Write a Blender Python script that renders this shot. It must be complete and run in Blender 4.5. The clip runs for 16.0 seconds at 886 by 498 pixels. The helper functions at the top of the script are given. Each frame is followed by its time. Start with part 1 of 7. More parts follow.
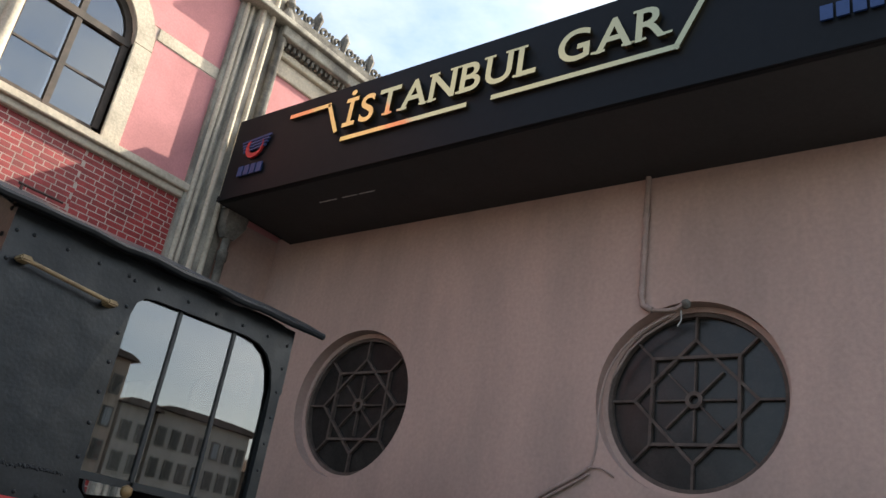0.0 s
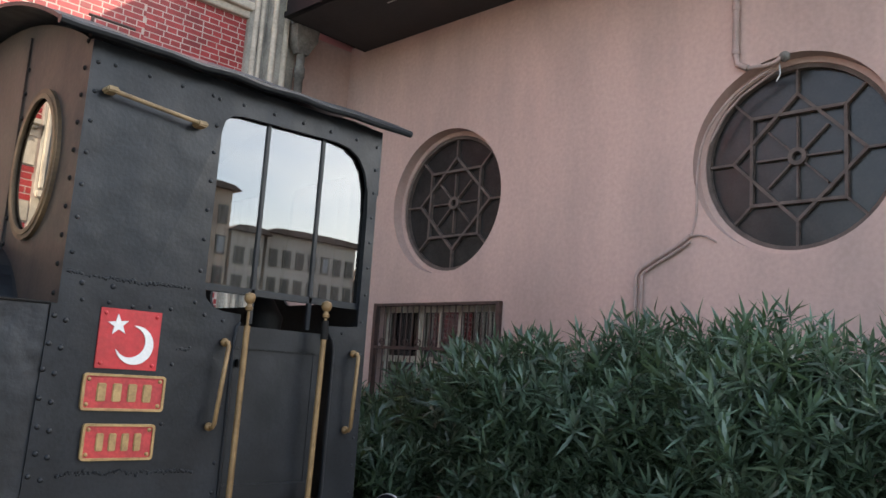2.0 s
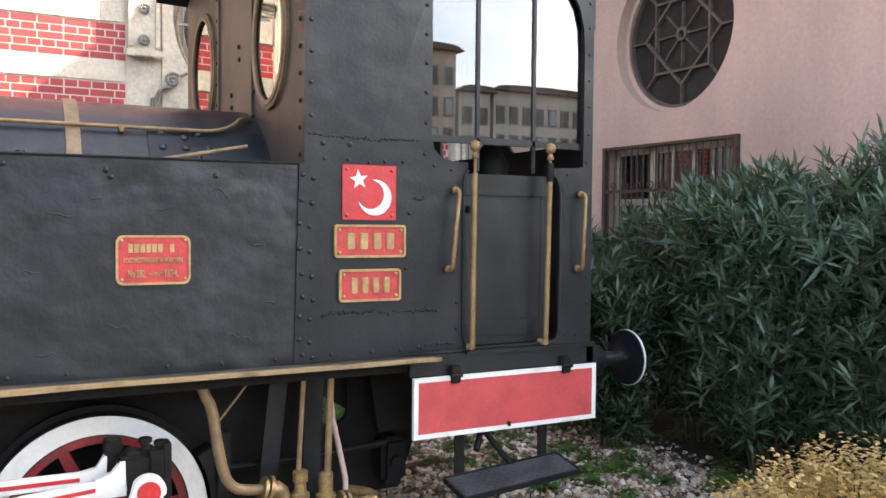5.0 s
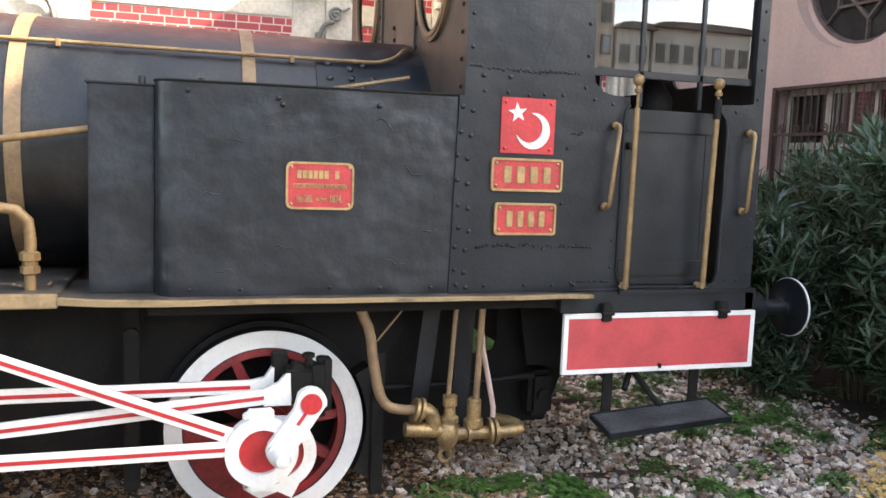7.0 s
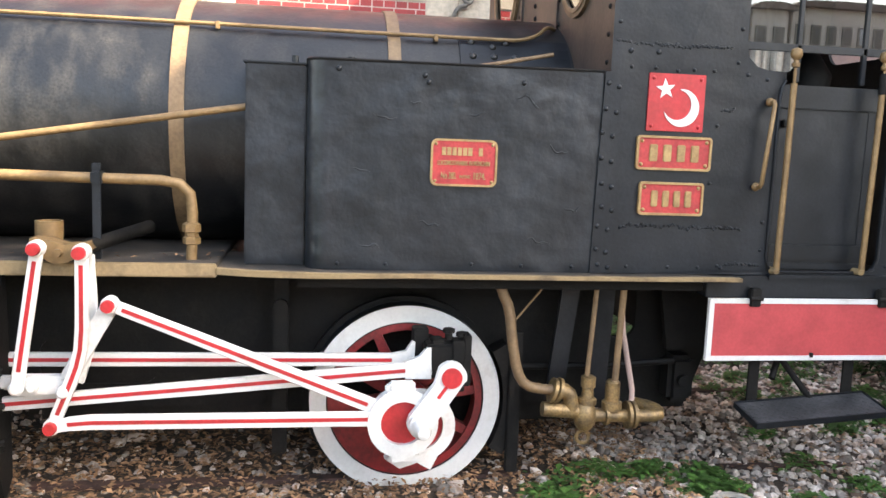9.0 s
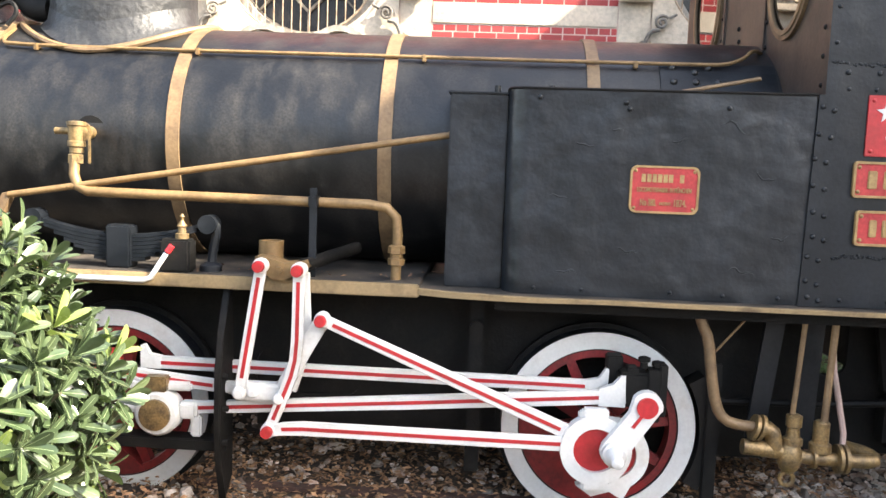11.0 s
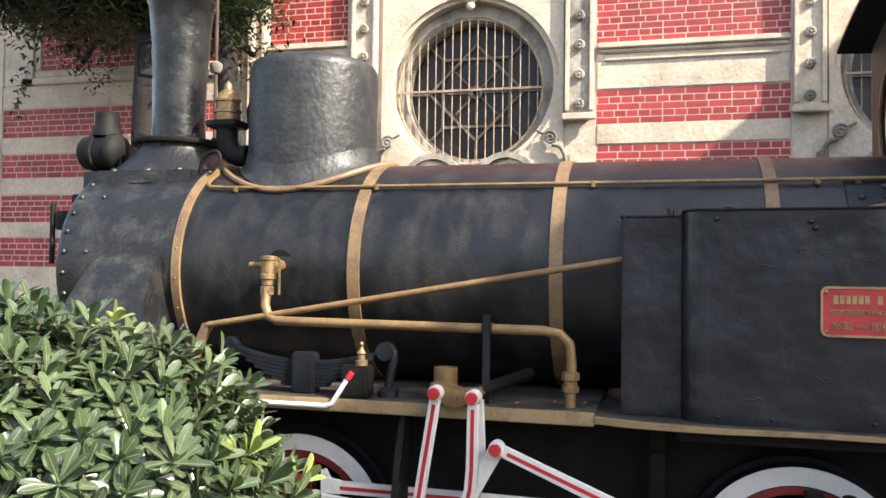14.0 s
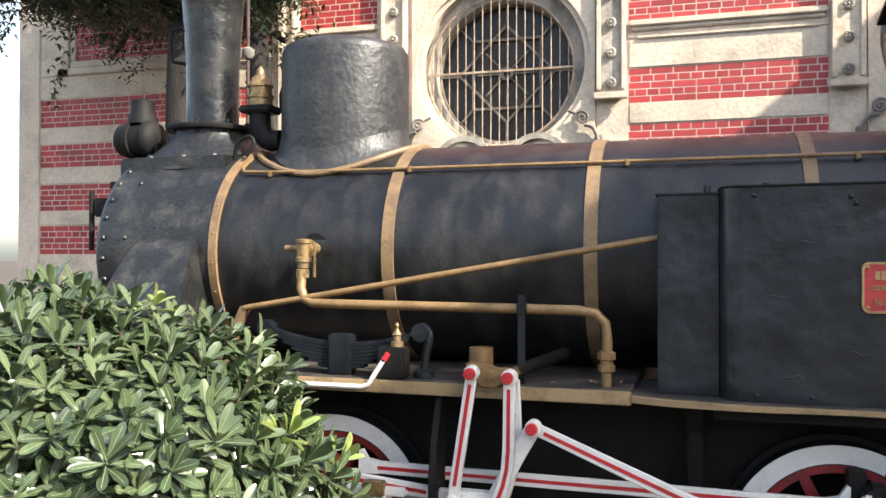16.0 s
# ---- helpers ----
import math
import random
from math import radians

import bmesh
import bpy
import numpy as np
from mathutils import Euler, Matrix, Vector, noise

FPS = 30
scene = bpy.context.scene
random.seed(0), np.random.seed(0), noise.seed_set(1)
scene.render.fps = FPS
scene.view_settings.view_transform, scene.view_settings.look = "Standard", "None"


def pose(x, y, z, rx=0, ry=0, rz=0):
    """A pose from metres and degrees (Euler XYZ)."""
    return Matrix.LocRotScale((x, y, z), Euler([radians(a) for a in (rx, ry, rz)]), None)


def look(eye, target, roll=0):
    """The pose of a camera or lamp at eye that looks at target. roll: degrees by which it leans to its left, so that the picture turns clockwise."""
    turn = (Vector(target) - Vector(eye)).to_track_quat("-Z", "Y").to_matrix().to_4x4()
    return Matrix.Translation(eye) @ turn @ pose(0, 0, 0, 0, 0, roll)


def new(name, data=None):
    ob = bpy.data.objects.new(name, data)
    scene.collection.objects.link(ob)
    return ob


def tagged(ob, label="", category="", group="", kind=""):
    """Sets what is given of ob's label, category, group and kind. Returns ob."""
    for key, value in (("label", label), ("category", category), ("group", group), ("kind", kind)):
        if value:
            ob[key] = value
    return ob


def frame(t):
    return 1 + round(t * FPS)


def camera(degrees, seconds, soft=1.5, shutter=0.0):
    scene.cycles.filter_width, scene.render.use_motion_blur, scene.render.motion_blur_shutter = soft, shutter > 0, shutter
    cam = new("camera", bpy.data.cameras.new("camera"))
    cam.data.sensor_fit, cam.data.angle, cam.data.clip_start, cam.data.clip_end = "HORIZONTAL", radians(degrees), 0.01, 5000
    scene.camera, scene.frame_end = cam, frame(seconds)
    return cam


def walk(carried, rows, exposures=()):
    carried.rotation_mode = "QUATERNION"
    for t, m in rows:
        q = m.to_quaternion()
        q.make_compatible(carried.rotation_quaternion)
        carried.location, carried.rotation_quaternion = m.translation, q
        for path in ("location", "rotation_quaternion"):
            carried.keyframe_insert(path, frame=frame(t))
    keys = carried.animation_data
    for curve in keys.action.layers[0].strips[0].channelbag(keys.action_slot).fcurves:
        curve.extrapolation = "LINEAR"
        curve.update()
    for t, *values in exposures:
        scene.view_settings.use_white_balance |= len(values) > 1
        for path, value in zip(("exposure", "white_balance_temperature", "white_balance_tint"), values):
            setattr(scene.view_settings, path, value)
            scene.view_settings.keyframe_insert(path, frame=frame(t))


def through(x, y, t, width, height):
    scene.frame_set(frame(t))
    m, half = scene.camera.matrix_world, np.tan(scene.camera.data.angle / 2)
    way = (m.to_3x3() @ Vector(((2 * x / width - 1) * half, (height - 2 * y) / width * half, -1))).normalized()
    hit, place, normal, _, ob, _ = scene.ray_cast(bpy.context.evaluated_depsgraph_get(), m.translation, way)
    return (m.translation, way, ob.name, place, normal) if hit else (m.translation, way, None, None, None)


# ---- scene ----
cam = camera(56.6, 16.0)
PATH = [
    (0, (-1.39, -4.079, 1.838), (-0.028, -2.847, 2.63), 9.5),
    (0.5, (-1.393, -4.063, 1.824), (-0.014, -2.792, 2.521), 8.3),
    (1, (-1.388, -4.043, 1.823), (0.003, -2.73, 2.408), 7.4),
    (1.5, (-1.372, -4.048, 1.8), (0.01, -2.679, 2.26), 6.2),
    (2, (-1.349, -4.041, 1.769), (0.005, -2.602, 2.08), 3.8),
    (2.5, (-1.333, -4.06, 1.76), (-0.039, -2.549, 1.968), 2.1),
    (3, (-1.319, -4.061, 1.751), (-0.097, -2.484, 1.895), 1.4),
    (3.5, (-1.304, -4.055, 1.737), (-0.151, -2.424, 1.832), 1.0),
    (4, (-1.319, -4.067, 1.721), (-0.221, -2.396, 1.773), 1.1),
    (4.5, (-1.329, -4.08, 1.71), (-0.305, -2.362, 1.699), 0.8),
    (5, (-1.331, -4.096, 1.697), (-0.405, -2.324, 1.635), 0.5),
    (7.5, (-1.404, -4.097, 1.647), (-0.87, -2.184, 1.414), 2.1),
    (8, (-1.426, -4.094, 1.633), (-0.956, -2.165, 1.389), 1.7),
    (8.5, (-1.441, -4.087, 1.623), (-1.045, -2.142, 1.372), 1.7),
    (9, (-1.497, -4.074, 1.602), (-1.176, -2.116, 1.349), 2.2),
    (9.5, (-1.541, -4.077, 1.579), (-1.32, -2.105, 1.329), 2.1),
    (9.7, (-1.533, -4.083, 1.587), (-1.362, -2.106, 1.337), 1.9),
    (11.8, (-1.635, -4.149, 1.611), (-1.93, -2.178, 1.435), 1.9),
    (12, (-1.624, -4.126, 1.613), (-1.972, -2.164, 1.444), 1.6),
    (12.5, (-1.625, -4.139, 1.612), (-2.054, -2.191, 1.468), 1.1),
    (13, (-1.635, -4.156, 1.622), (-2.124, -2.219, 1.525), 0.9),
    (13.5, (-1.633, -4.169, 1.634), (-2.148, -2.237, 1.613), 0.8),
    (14, (-1.643, -4.158, 1.657), (-2.148, -2.224, 1.72), 0.8),
    (14.5, (-1.647, -4.149, 1.648), (-2.131, -2.21, 1.733), 0.9),
    (15, (-1.64, -4.154, 1.647), (-2.108, -2.211, 1.71), 0.7),
    (15.5, (-1.647, -4.158, 1.647), (-2.13, -2.217, 1.694), 0.4),
    (16, (-1.656, -4.167, 1.642), (-2.234, -2.252, 1.665), 0.1),
]
EXPOSURES = [(0.0, 1.16, 6700, 4), (1.0, 1.62, 6700, 5), (1.5, 1.92, 6750, 6), (2.5, 2.4, 6850, 8), (3.5, 2.68, 6950, 8), (5.0, 2.76, 7050, 9), (9.5, 2.82, 7100, 9), (12.0, 2.17, 6750, 9), (14.0, 1.62, 6650, 9), (16.0, 1.66, 6600, 9)]
walk(cam, [(t, look(eye, aim, roll)) for t, eye, aim, roll in PATH], EXPOSURES)

# ---- light: low winter sun over the pink building ----
SUN_WAY = Vector((3.45, -1.25, 3.0)).normalized()
world = bpy.data.worlds.new("sky")
scene.world = world
world.use_nodes = True
wn = world.node_tree.nodes
sky = wn.new("ShaderNodeTexSky")
sky.sky_type, sky.sun_disc = "NISHITA", False
sky.sun_elevation = math.asin(SUN_WAY.z)
sky.sun_rotation = math.atan2(SUN_WAY.x, SUN_WAY.y)
sky.air_density, sky.dust_density = 1.0, 2.5
bg = wn["Background"]
bg.inputs["Strength"].default_value = 0.15
wl = world.node_tree.links
where, squash, cloud, cover, pale, veil = (wn.new(k) for k in ("ShaderNodeTexCoord", "ShaderNodeMapping", "ShaderNodeTexNoise", "ShaderNodeMapRange", "ShaderNodeHueSaturation", "ShaderNodeMixRGB"))
squash.inputs["Scale"].default_value = (1.0, 1.0, 2.2)
cloud.inputs["Scale"].default_value, cloud.inputs["Detail"].default_value, cloud.inputs["Roughness"].default_value = 2.6, 7.0, 0.6
cover.inputs[1].default_value, cover.inputs[2].default_value, cover.inputs[3].default_value, cover.inputs[4].default_value = 0.42, 0.66, 0.0, 0.85
pale.inputs["Saturation"].default_value, pale.inputs["Value"].default_value = 0.3, 1.2
wl.new(where.outputs["Generated"], squash.inputs["Vector"])
wl.new(squash.outputs[0], cloud.inputs["Vector"])
wl.new(cloud.outputs["Fac"], cover.inputs[0])
wl.new(sky.outputs[0], pale.inputs["Color"])
wl.new(cover.outputs[0], veil.inputs[0])
wl.new(sky.outputs[0], veil.inputs[1])
wl.new(pale.outputs[0], veil.inputs[2])
wl.new(veil.outputs[0], bg.inputs[0])
sun_data = bpy.data.lights.new("sun", "SUN")
sun_data.energy, sun_data.angle, sun_data.color = 4.6, radians(0.6), (1.0, 0.93, 0.82)
sun = new("sun", sun_data)
sun.matrix_world = look(SUN_WAY * 60, (0, 0, 0))

# ---- materials ----
def mat(name, col, rough=0.5, metal=0.0, col2=None, scale=3.0, fine=60.0, vary=0.18, bump=0.15, dist=0.01, rough2=None,
        rand=0.0, island=0.0, streak=0.0, spec=0.5, dent=0.0, edge=(0.42, 0.62), lump=0.12):
    """A painted or natural surface: large blotches to col2, fine grain, bump, optional per-piece shift and vertical streaks."""
    m = bpy.data.materials.new(name)
    m.use_nodes = True
    nt = m.node_tree
    N, L = nt.nodes, nt.links
    p = N["Principled BSDF"]
    tc = N.new("ShaderNodeTexCoord")
    big = N.new("ShaderNodeTexNoise")
    big.inputs["Scale"].default_value, big.inputs["Detail"].default_value, big.inputs["Roughness"].default_value = scale, 6.0, 0.6
    mp = N.new("ShaderNodeMapping")
    if streak:
        mp.inputs["Scale"].default_value = (1.0, 1.0, streak)
    L.new(tc.outputs["Object"], mp.inputs["Vector"])
    L.new(mp.outputs[0], big.inputs["Vector"])
    grain = N.new("ShaderNodeTexNoise")
    grain.inputs["Scale"].default_value, grain.inputs["Detail"].default_value = fine, 4.0
    L.new(tc.outputs["Object"], grain.inputs["Vector"])
    ramp = N.new("ShaderNodeValToRGB")
    a = tuple(col) + (1,)
    b = tuple(col2 if col2 else [c * (1 + vary) for c in col]) + (1,)
    ramp.color_ramp.elements[0].position, ramp.color_ramp.elements[0].color = edge[0], a
    ramp.color_ramp.elements[1].position, ramp.color_ramp.elements[1].color = edge[1], b
    L.new(big.outputs["Fac"], ramp.inputs[0])
    hsv = N.new("ShaderNodeHueSaturation")
    L.new(ramp.outputs[0], hsv.inputs["Color"])
    gm = N.new("ShaderNodeMapRange")
    gm.inputs[1].default_value, gm.inputs[2].default_value = 0.25, 0.75
    gm.inputs[3].default_value, gm.inputs[4].default_value = 1 - vary, 1 + vary
    L.new(grain.outputs["Fac"], gm.inputs[0])
    val = gm.outputs[0]
    for amount, node, sock in ((rand, "ShaderNodeObjectInfo", "Random"), (island, "ShaderNodeNewGeometry", "Random Per Island")):
        if amount:
            info = N.new(node)
            rm = N.new("ShaderNodeMapRange")
            rm.inputs[3].default_value, rm.inputs[4].default_value = 1 - amount, 1 + amount
            L.new(info.outputs[sock], rm.inputs[0])
            mul = N.new("ShaderNodeMath")
            mul.operation = "MULTIPLY"
            L.new(val, mul.inputs[0])
            L.new(rm.outputs[0], mul.inputs[1])
            val = mul.outputs[0]
    L.new(val, hsv.inputs["Value"])
    L.new(hsv.outputs[0], p.inputs["Base Color"])
    p.inputs["Metallic"].default_value = metal
    rr = N.new("ShaderNodeMapRange")
    rr.inputs[1].default_value, rr.inputs[2].default_value = 0.3, 0.7
    rr.inputs[3].default_value, rr.inputs[4].default_value = rough, rough2 if rough2 is not None else min(1, rough * 1.25)
    L.new(big.outputs["Fac"], rr.inputs[0])
    L.new(rr.outputs[0], p.inputs["Roughness"])
    p.inputs["Specular IOR Level"].default_value = spec
    if bump:
        bp = N.new("ShaderNodeBump")
        bp.inputs["Strength"].default_value, bp.inputs["Distance"].default_value = bump, dist
        add = N.new("ShaderNodeMath")
        add.operation = "MULTIPLY_ADD"
        add.inputs[1].default_value = 0.04 if dent else 0.35
        L.new(grain.outputs["Fac"], add.inputs[0])
        relief = big
        if dent:
            relief = N.new("ShaderNodeTexNoise")
            relief.inputs["Scale"].default_value, relief.inputs["Detail"].default_value, relief.inputs["Roughness"].default_value = dent, 2.0, 0.45
            L.new(tc.outputs["Object"], relief.inputs["Vector"])
            lumps = N.new("ShaderNodeTexNoise")
            lumps.inputs["Scale"].default_value, lumps.inputs["Detail"].default_value, lumps.inputs["Distortion"].default_value = dent * 5.5, 3.0, 0.6
            L.new(tc.outputs["Object"], lumps.inputs["Vector"])
            both = N.new("ShaderNodeMath")
            both.operation = "MULTIPLY_ADD"
            both.inputs[1].default_value = lump
            L.new(lumps.outputs["Fac"], both.inputs[0])
            L.new(relief.outputs["Fac"], both.inputs[2])
            relief = both
        L.new(relief.outputs[0], add.inputs[2])
        L.new(add.outputs[0], bp.inputs["Height"])
        L.new(bp.outputs[0], p.inputs["Normal"])
    return m


BLACK = mat("black_paint", (0.0062, 0.0078, 0.0104), 0.3, col2=(0.0105, 0.0126, 0.016), scale=4, fine=60, vary=0.3, bump=0.3, dist=0.03, rough2=0.5, spec=0.36, dent=3.5)
TANK_BLACK = mat("dented_black_paint", (0.0054, 0.0070, 0.0096), 0.3, col2=(0.0098, 0.0122, 0.016), scale=2.5, fine=50, vary=0.35, bump=0.4, dist=0.07, rough2=0.5, spec=0.36, dent=2.4, lump=0.03)
TANK_DENT = mat("rippled_tank_paint", (0.0075, 0.0092, 0.0118), 0.28, col2=(0.0128, 0.0152, 0.019), scale=3, fine=50, vary=0.35, bump=0.5, dist=0.07, rough2=0.48, spec=0.44, dent=3.6, lump=0.03)
BOILER_BLACK = mat("boiler_black", (0.005, 0.0053, 0.006), 0.3, col2=(0.026, 0.0235, 0.021), scale=6.5, fine=75, vary=0.6, bump=0.4, dist=0.02, rough2=0.52, spec=0.5, dent=4.0, streak=0.4, edge=(0.45, 0.78), lump=0.2)
SMOKE_BLACK = mat("weathered_smokebox_black", (0.011, 0.0115, 0.012), 0.36, col2=(0.042, 0.04, 0.035), scale=4.5, fine=42, vary=0.6, bump=0.7, dist=0.016, edge=(0.48, 0.7), spec=0.45)
DOME_GREY = mat("blistered_dome_paint", (0.02, 0.0205, 0.022), 0.42, col2=(0.034, 0.034, 0.034), scale=9, fine=38, vary=0.35, bump=0.28, dist=0.02, rough2=0.5, spec=0.4, dent=28.0)
CHIM_BLACK = mat("chimney_paint", (0.0055, 0.006, 0.007), 0.22, col2=(0.02, 0.02, 0.02), scale=3.5, fine=50, vary=0.4, bump=0.6, dist=0.02, rough2=0.42, spec=0.45, dent=7.0, lump=0.2)
IRON = mat("dark_iron", (0.004, 0.004, 0.004), 0.6, col2=(0.010, 0.009, 0.008), scale=6, fine=60, vary=0.3, bump=0.4, spec=0.22)
DECK = mat("worn_deck_iron", (0.018, 0.016, 0.0145), 0.6, col2=(0.06, 0.048, 0.038), scale=5, fine=50, vary=0.35, bump=0.4)
CABBROWN = mat("brown_weathered_cab_front", (0.05, 0.034, 0.025), 0.45, col2=(0.017, 0.0145, 0.0135), scale=2.4, fine=40, vary=0.25, bump=0.25, streak=0.5)
GOLD = mat("gold_paint", (0.235, 0.148, 0.066), 0.4, 0.3, col2=(0.17, 0.105, 0.046), scale=7, fine=60, vary=0.15, bump=0.25, rough2=0.58)
GOLDBAND = mat("dull_gold_band", (0.19, 0.122, 0.062), 0.52, 0.05, col2=(0.125, 0.08, 0.043), scale=6, fine=60, vary=0.16, bump=0.35)
PLATEGOLD = mat("plate_gold", (0.37, 0.245, 0.105), 0.45, 0.2, col2=(0.26, 0.165, 0.07), scale=14, fine=90, vary=0.15, bump=0.2)
OVALGOLD = mat("tarnished_rim", (0.13, 0.085, 0.043), 0.5, 0.2, col2=(0.07, 0.048, 0.028), scale=6, fine=60, vary=0.2, bump=0.2)
BRASS = mat("old_brass", (0.27, 0.18, 0.08), 0.4, 0.5, col2=(0.14, 0.10, 0.055), scale=14, fine=90, vary=0.35, bump=0.4)
EDGEGOLD = mat("flaking_gold_edge", (0.26, 0.185, 0.095), 0.6, 0.05, col2=(0.13, 0.09, 0.05), scale=6, fine=60, vary=0.12, bump=0.4, edge=(0.5, 0.7))
WHITE = mat("white_enamel", (0.62, 0.62, 0.605), 0.36, col2=(0.5, 0.48, 0.445), scale=7, fine=60, vary=0.06, bump=0.25, edge=(0.55, 0.8))
RED = mat("red_enamel", (0.42, 0.022, 0.028), 0.35, col2=(0.33, 0.02, 0.022), scale=7, fine=50, vary=0.15, bump=0.25)
WHEELRED = mat("wheel_red", (0.2, 0.012, 0.014), 0.45, col2=(0.11, 0.01, 0.01), scale=5, fine=50, vary=0.25, bump=0.3)
PLATERED = mat("plate_red", (0.40, 0.032, 0.033), 0.5, col2=(0.31, 0.026, 0.028), scale=10, fine=70, vary=0.2, bump=0.2)
BOARDRED = mat("board_red", (0.44, 0.055, 0.06), 0.55, col2=(0.36, 0.045, 0.05), scale=4, fine=60, vary=0.1, bump=0.15)
PINK = mat("pink_render", (0.51, 0.35, 0.30), 0.88, col2=(0.36, 0.262, 0.23), scale=1.0, fine=22, vary=0.08, bump=0.45, dist=0.012, streak=0.3, edge=(0.40, 0.76))
PINK2 = mat("pink_panel_render", (0.60, 0.25, 0.25), 0.88, col2=(0.52, 0.22, 0.22), scale=1.5, fine=40, vary=0.08, bump=0.3)
STONE = mat("buff_stone", (0.58, 0.49, 0.385), 0.85, col2=(0.40, 0.335, 0.26), scale=2.6, fine=26, vary=0.16, bump=0.7, dist=0.02, edge=(0.45, 0.72))
STONEGREY = mat("weathered_grey_stone", (0.40, 0.36, 0.30), 0.85, col2=(0.2, 0.18, 0.155), scale=3.2, fine=40, vary=0.2, bump=0.6, dist=0.015, streak=0.5)
STONEDARK = mat("sooty_stone", (0.2, 0.18, 0.155), 0.85, col2=(0.09, 0.08, 0.07), scale=3.2, fine=40, vary=0.25, bump=0.5)
BRICK = mat("glazed_red_brick", (0.33, 0.031, 0.029), 0.5, col2=(0.24, 0.026, 0.025), scale=5, fine=60, vary=0.2, bump=0.3, rand=0.2, island=0.2)
MORTAR = mat("pale_mortar", (0.6, 0.47, 0.40), 0.95, col2=(0.48, 0.37, 0.31), scale=4, fine=90, vary=0.12, bump=0.3)
FASCIA = mat("black_cladding", (0.008, 0.0088, 0.0105), 0.42, scale=1.5, fine=14, vary=0.12, bump=0.05, spec=0.15)
SOFFIT = mat("grey_soffit", (0.026, 0.026, 0.027), 0.6, scale=1.2, fine=20, vary=0.15, bump=0.08)
GOLDMIRROR = mat("polished_gold", (0.83, 0.62, 0.32), 0.08, 1.0, scale=2, fine=8, vary=0.03, bump=0.02)
BLUE = mat("blue_sign_paint", (0.02, 0.05, 0.16), 0.4, scale=3, fine=30, vary=0.08, bump=0.0)
SIGNRED = mat("red_sign_paint", (0.5, 0.03, 0.03), 0.4, scale=3, fine=30, vary=0.08, bump=0.0)
PVC = mat("painted_conduit", (0.40, 0.285, 0.25), 0.7, col2=(0.32, 0.24, 0.21), scale=5, fine=60, vary=0.12, bump=0.2)
TRACERY = mat("window_tracery", (0.115, 0.085, 0.072), 0.8, col2=(0.075, 0.056, 0.048), scale=5, fine=60, vary=0.2, bump=0.3)
TRACERY_PALE = mat("pale_tracery", (0.21, 0.18, 0.145), 0.8, col2=(0.13, 0.11, 0.09), scale=5, fine=60, vary=0.2, bump=0.3)
GRILLE = mat("painted_grille", (0.40, 0.31, 0.22), 0.55, col2=(0.24, 0.16, 0.1), scale=9, fine=60, vary=0.15, bump=0.2)
RUSTBAR = mat("rusty_bar", (0.07, 0.035, 0.028), 0.7, col2=(0.04, 0.025, 0.02), scale=9, fine=60, vary=0.2, bump=0.3)
WOODWHITE = mat("aged_window_paint", (0.42, 0.38, 0.31), 0.6, col2=(0.3, 0.26, 0.2), scale=5, fine=50, vary=0.12, bump=0.2)
WOODBROWN = mat("brown_window_wood", (0.075, 0.05, 0.035), 0.55, col2=(0.05, 0.035, 0.025), scale=6, fine=50, vary=0.2, bump=0.2)
CURTAIN = mat("white_net_curtain", (0.5, 0.5, 0.5), 0.9, scale=4, fine=30, vary=0.1, bump=0.2)
# near-black base colour stands in for the shade of rooms behind windows
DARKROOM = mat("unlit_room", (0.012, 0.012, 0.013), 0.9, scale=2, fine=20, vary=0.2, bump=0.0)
EARTH = mat("littered_earth", (0.065, 0.046, 0.033), 0.95, col2=(0.035, 0.027, 0.02), scale=2.2, fine=40, vary=0.4, bump=0.9, dist=0.03)
PAVING = mat("grey_asphalt", (0.078, 0.08, 0.085), 0.9, col2=(0.055, 0.057, 0.06), scale=1.5, fine=30, vary=0.15, bump=0.3)
PEBBLE = mat("ballast_stone", (0.48, 0.42, 0.37), 0.85, col2=(0.26, 0.17, 0.12), scale=9, fine=90, vary=0.22, bump=0.4, island=0.75)
LITTER = mat("dry_leaf", (0.32, 0.185, 0.098), 0.75, col2=(0.19, 0.105, 0.055), scale=14, fine=60, vary=0.25, bump=0.2, island=0.6)
WEED = mat("green_weed", (0.068, 0.145, 0.028), 0.5, col2=(0.045, 0.105, 0.02), scale=8, fine=60, vary=0.2, bump=0.1, island=0.35)
BARK = mat("dark_bark", (0.016, 0.0135, 0.011), 0.9, col2=(0.008, 0.007, 0.006), scale=8, fine=40, vary=0.3, bump=0.9, dist=0.03, streak=0.25)
STEM = mat("green_brown_stem", (0.06, 0.05, 0.03), 0.8, scale=9, fine=60, vary=0.25, bump=0.2)
# street fronts face away from the sun; sunlight is put into these pale colours
FARWALL = mat("far_sunlit_brown_render", (0.8, 0.64, 0.5), 0.9, col2=(0.68, 0.53, 0.42), scale=0.4, fine=6, vary=0.1, bump=0.0)
FARWALL2 = mat("far_sunlit_grey_render", (0.84, 0.74, 0.63), 0.9, col2=(0.72, 0.62, 0.53), scale=0.4, fine=6, vary=0.1, bump=0.0)
FARGLASS = mat("far_window_glass", (0.17, 0.145, 0.12), 0.3, scale=1, fine=6, vary=0.1, bump=0.0)
FARROOF = mat("far_tile_roof", (0.21, 0.155, 0.125), 0.9, scale=1, fine=10, vary=0.15, bump=0.0)

STEPWOOD = mat("tarred_step_planks", (0.022, 0.023, 0.025), 0.6, col2=(0.05, 0.05, 0.052), scale=5, fine=70, vary=0.35, bump=0.5)


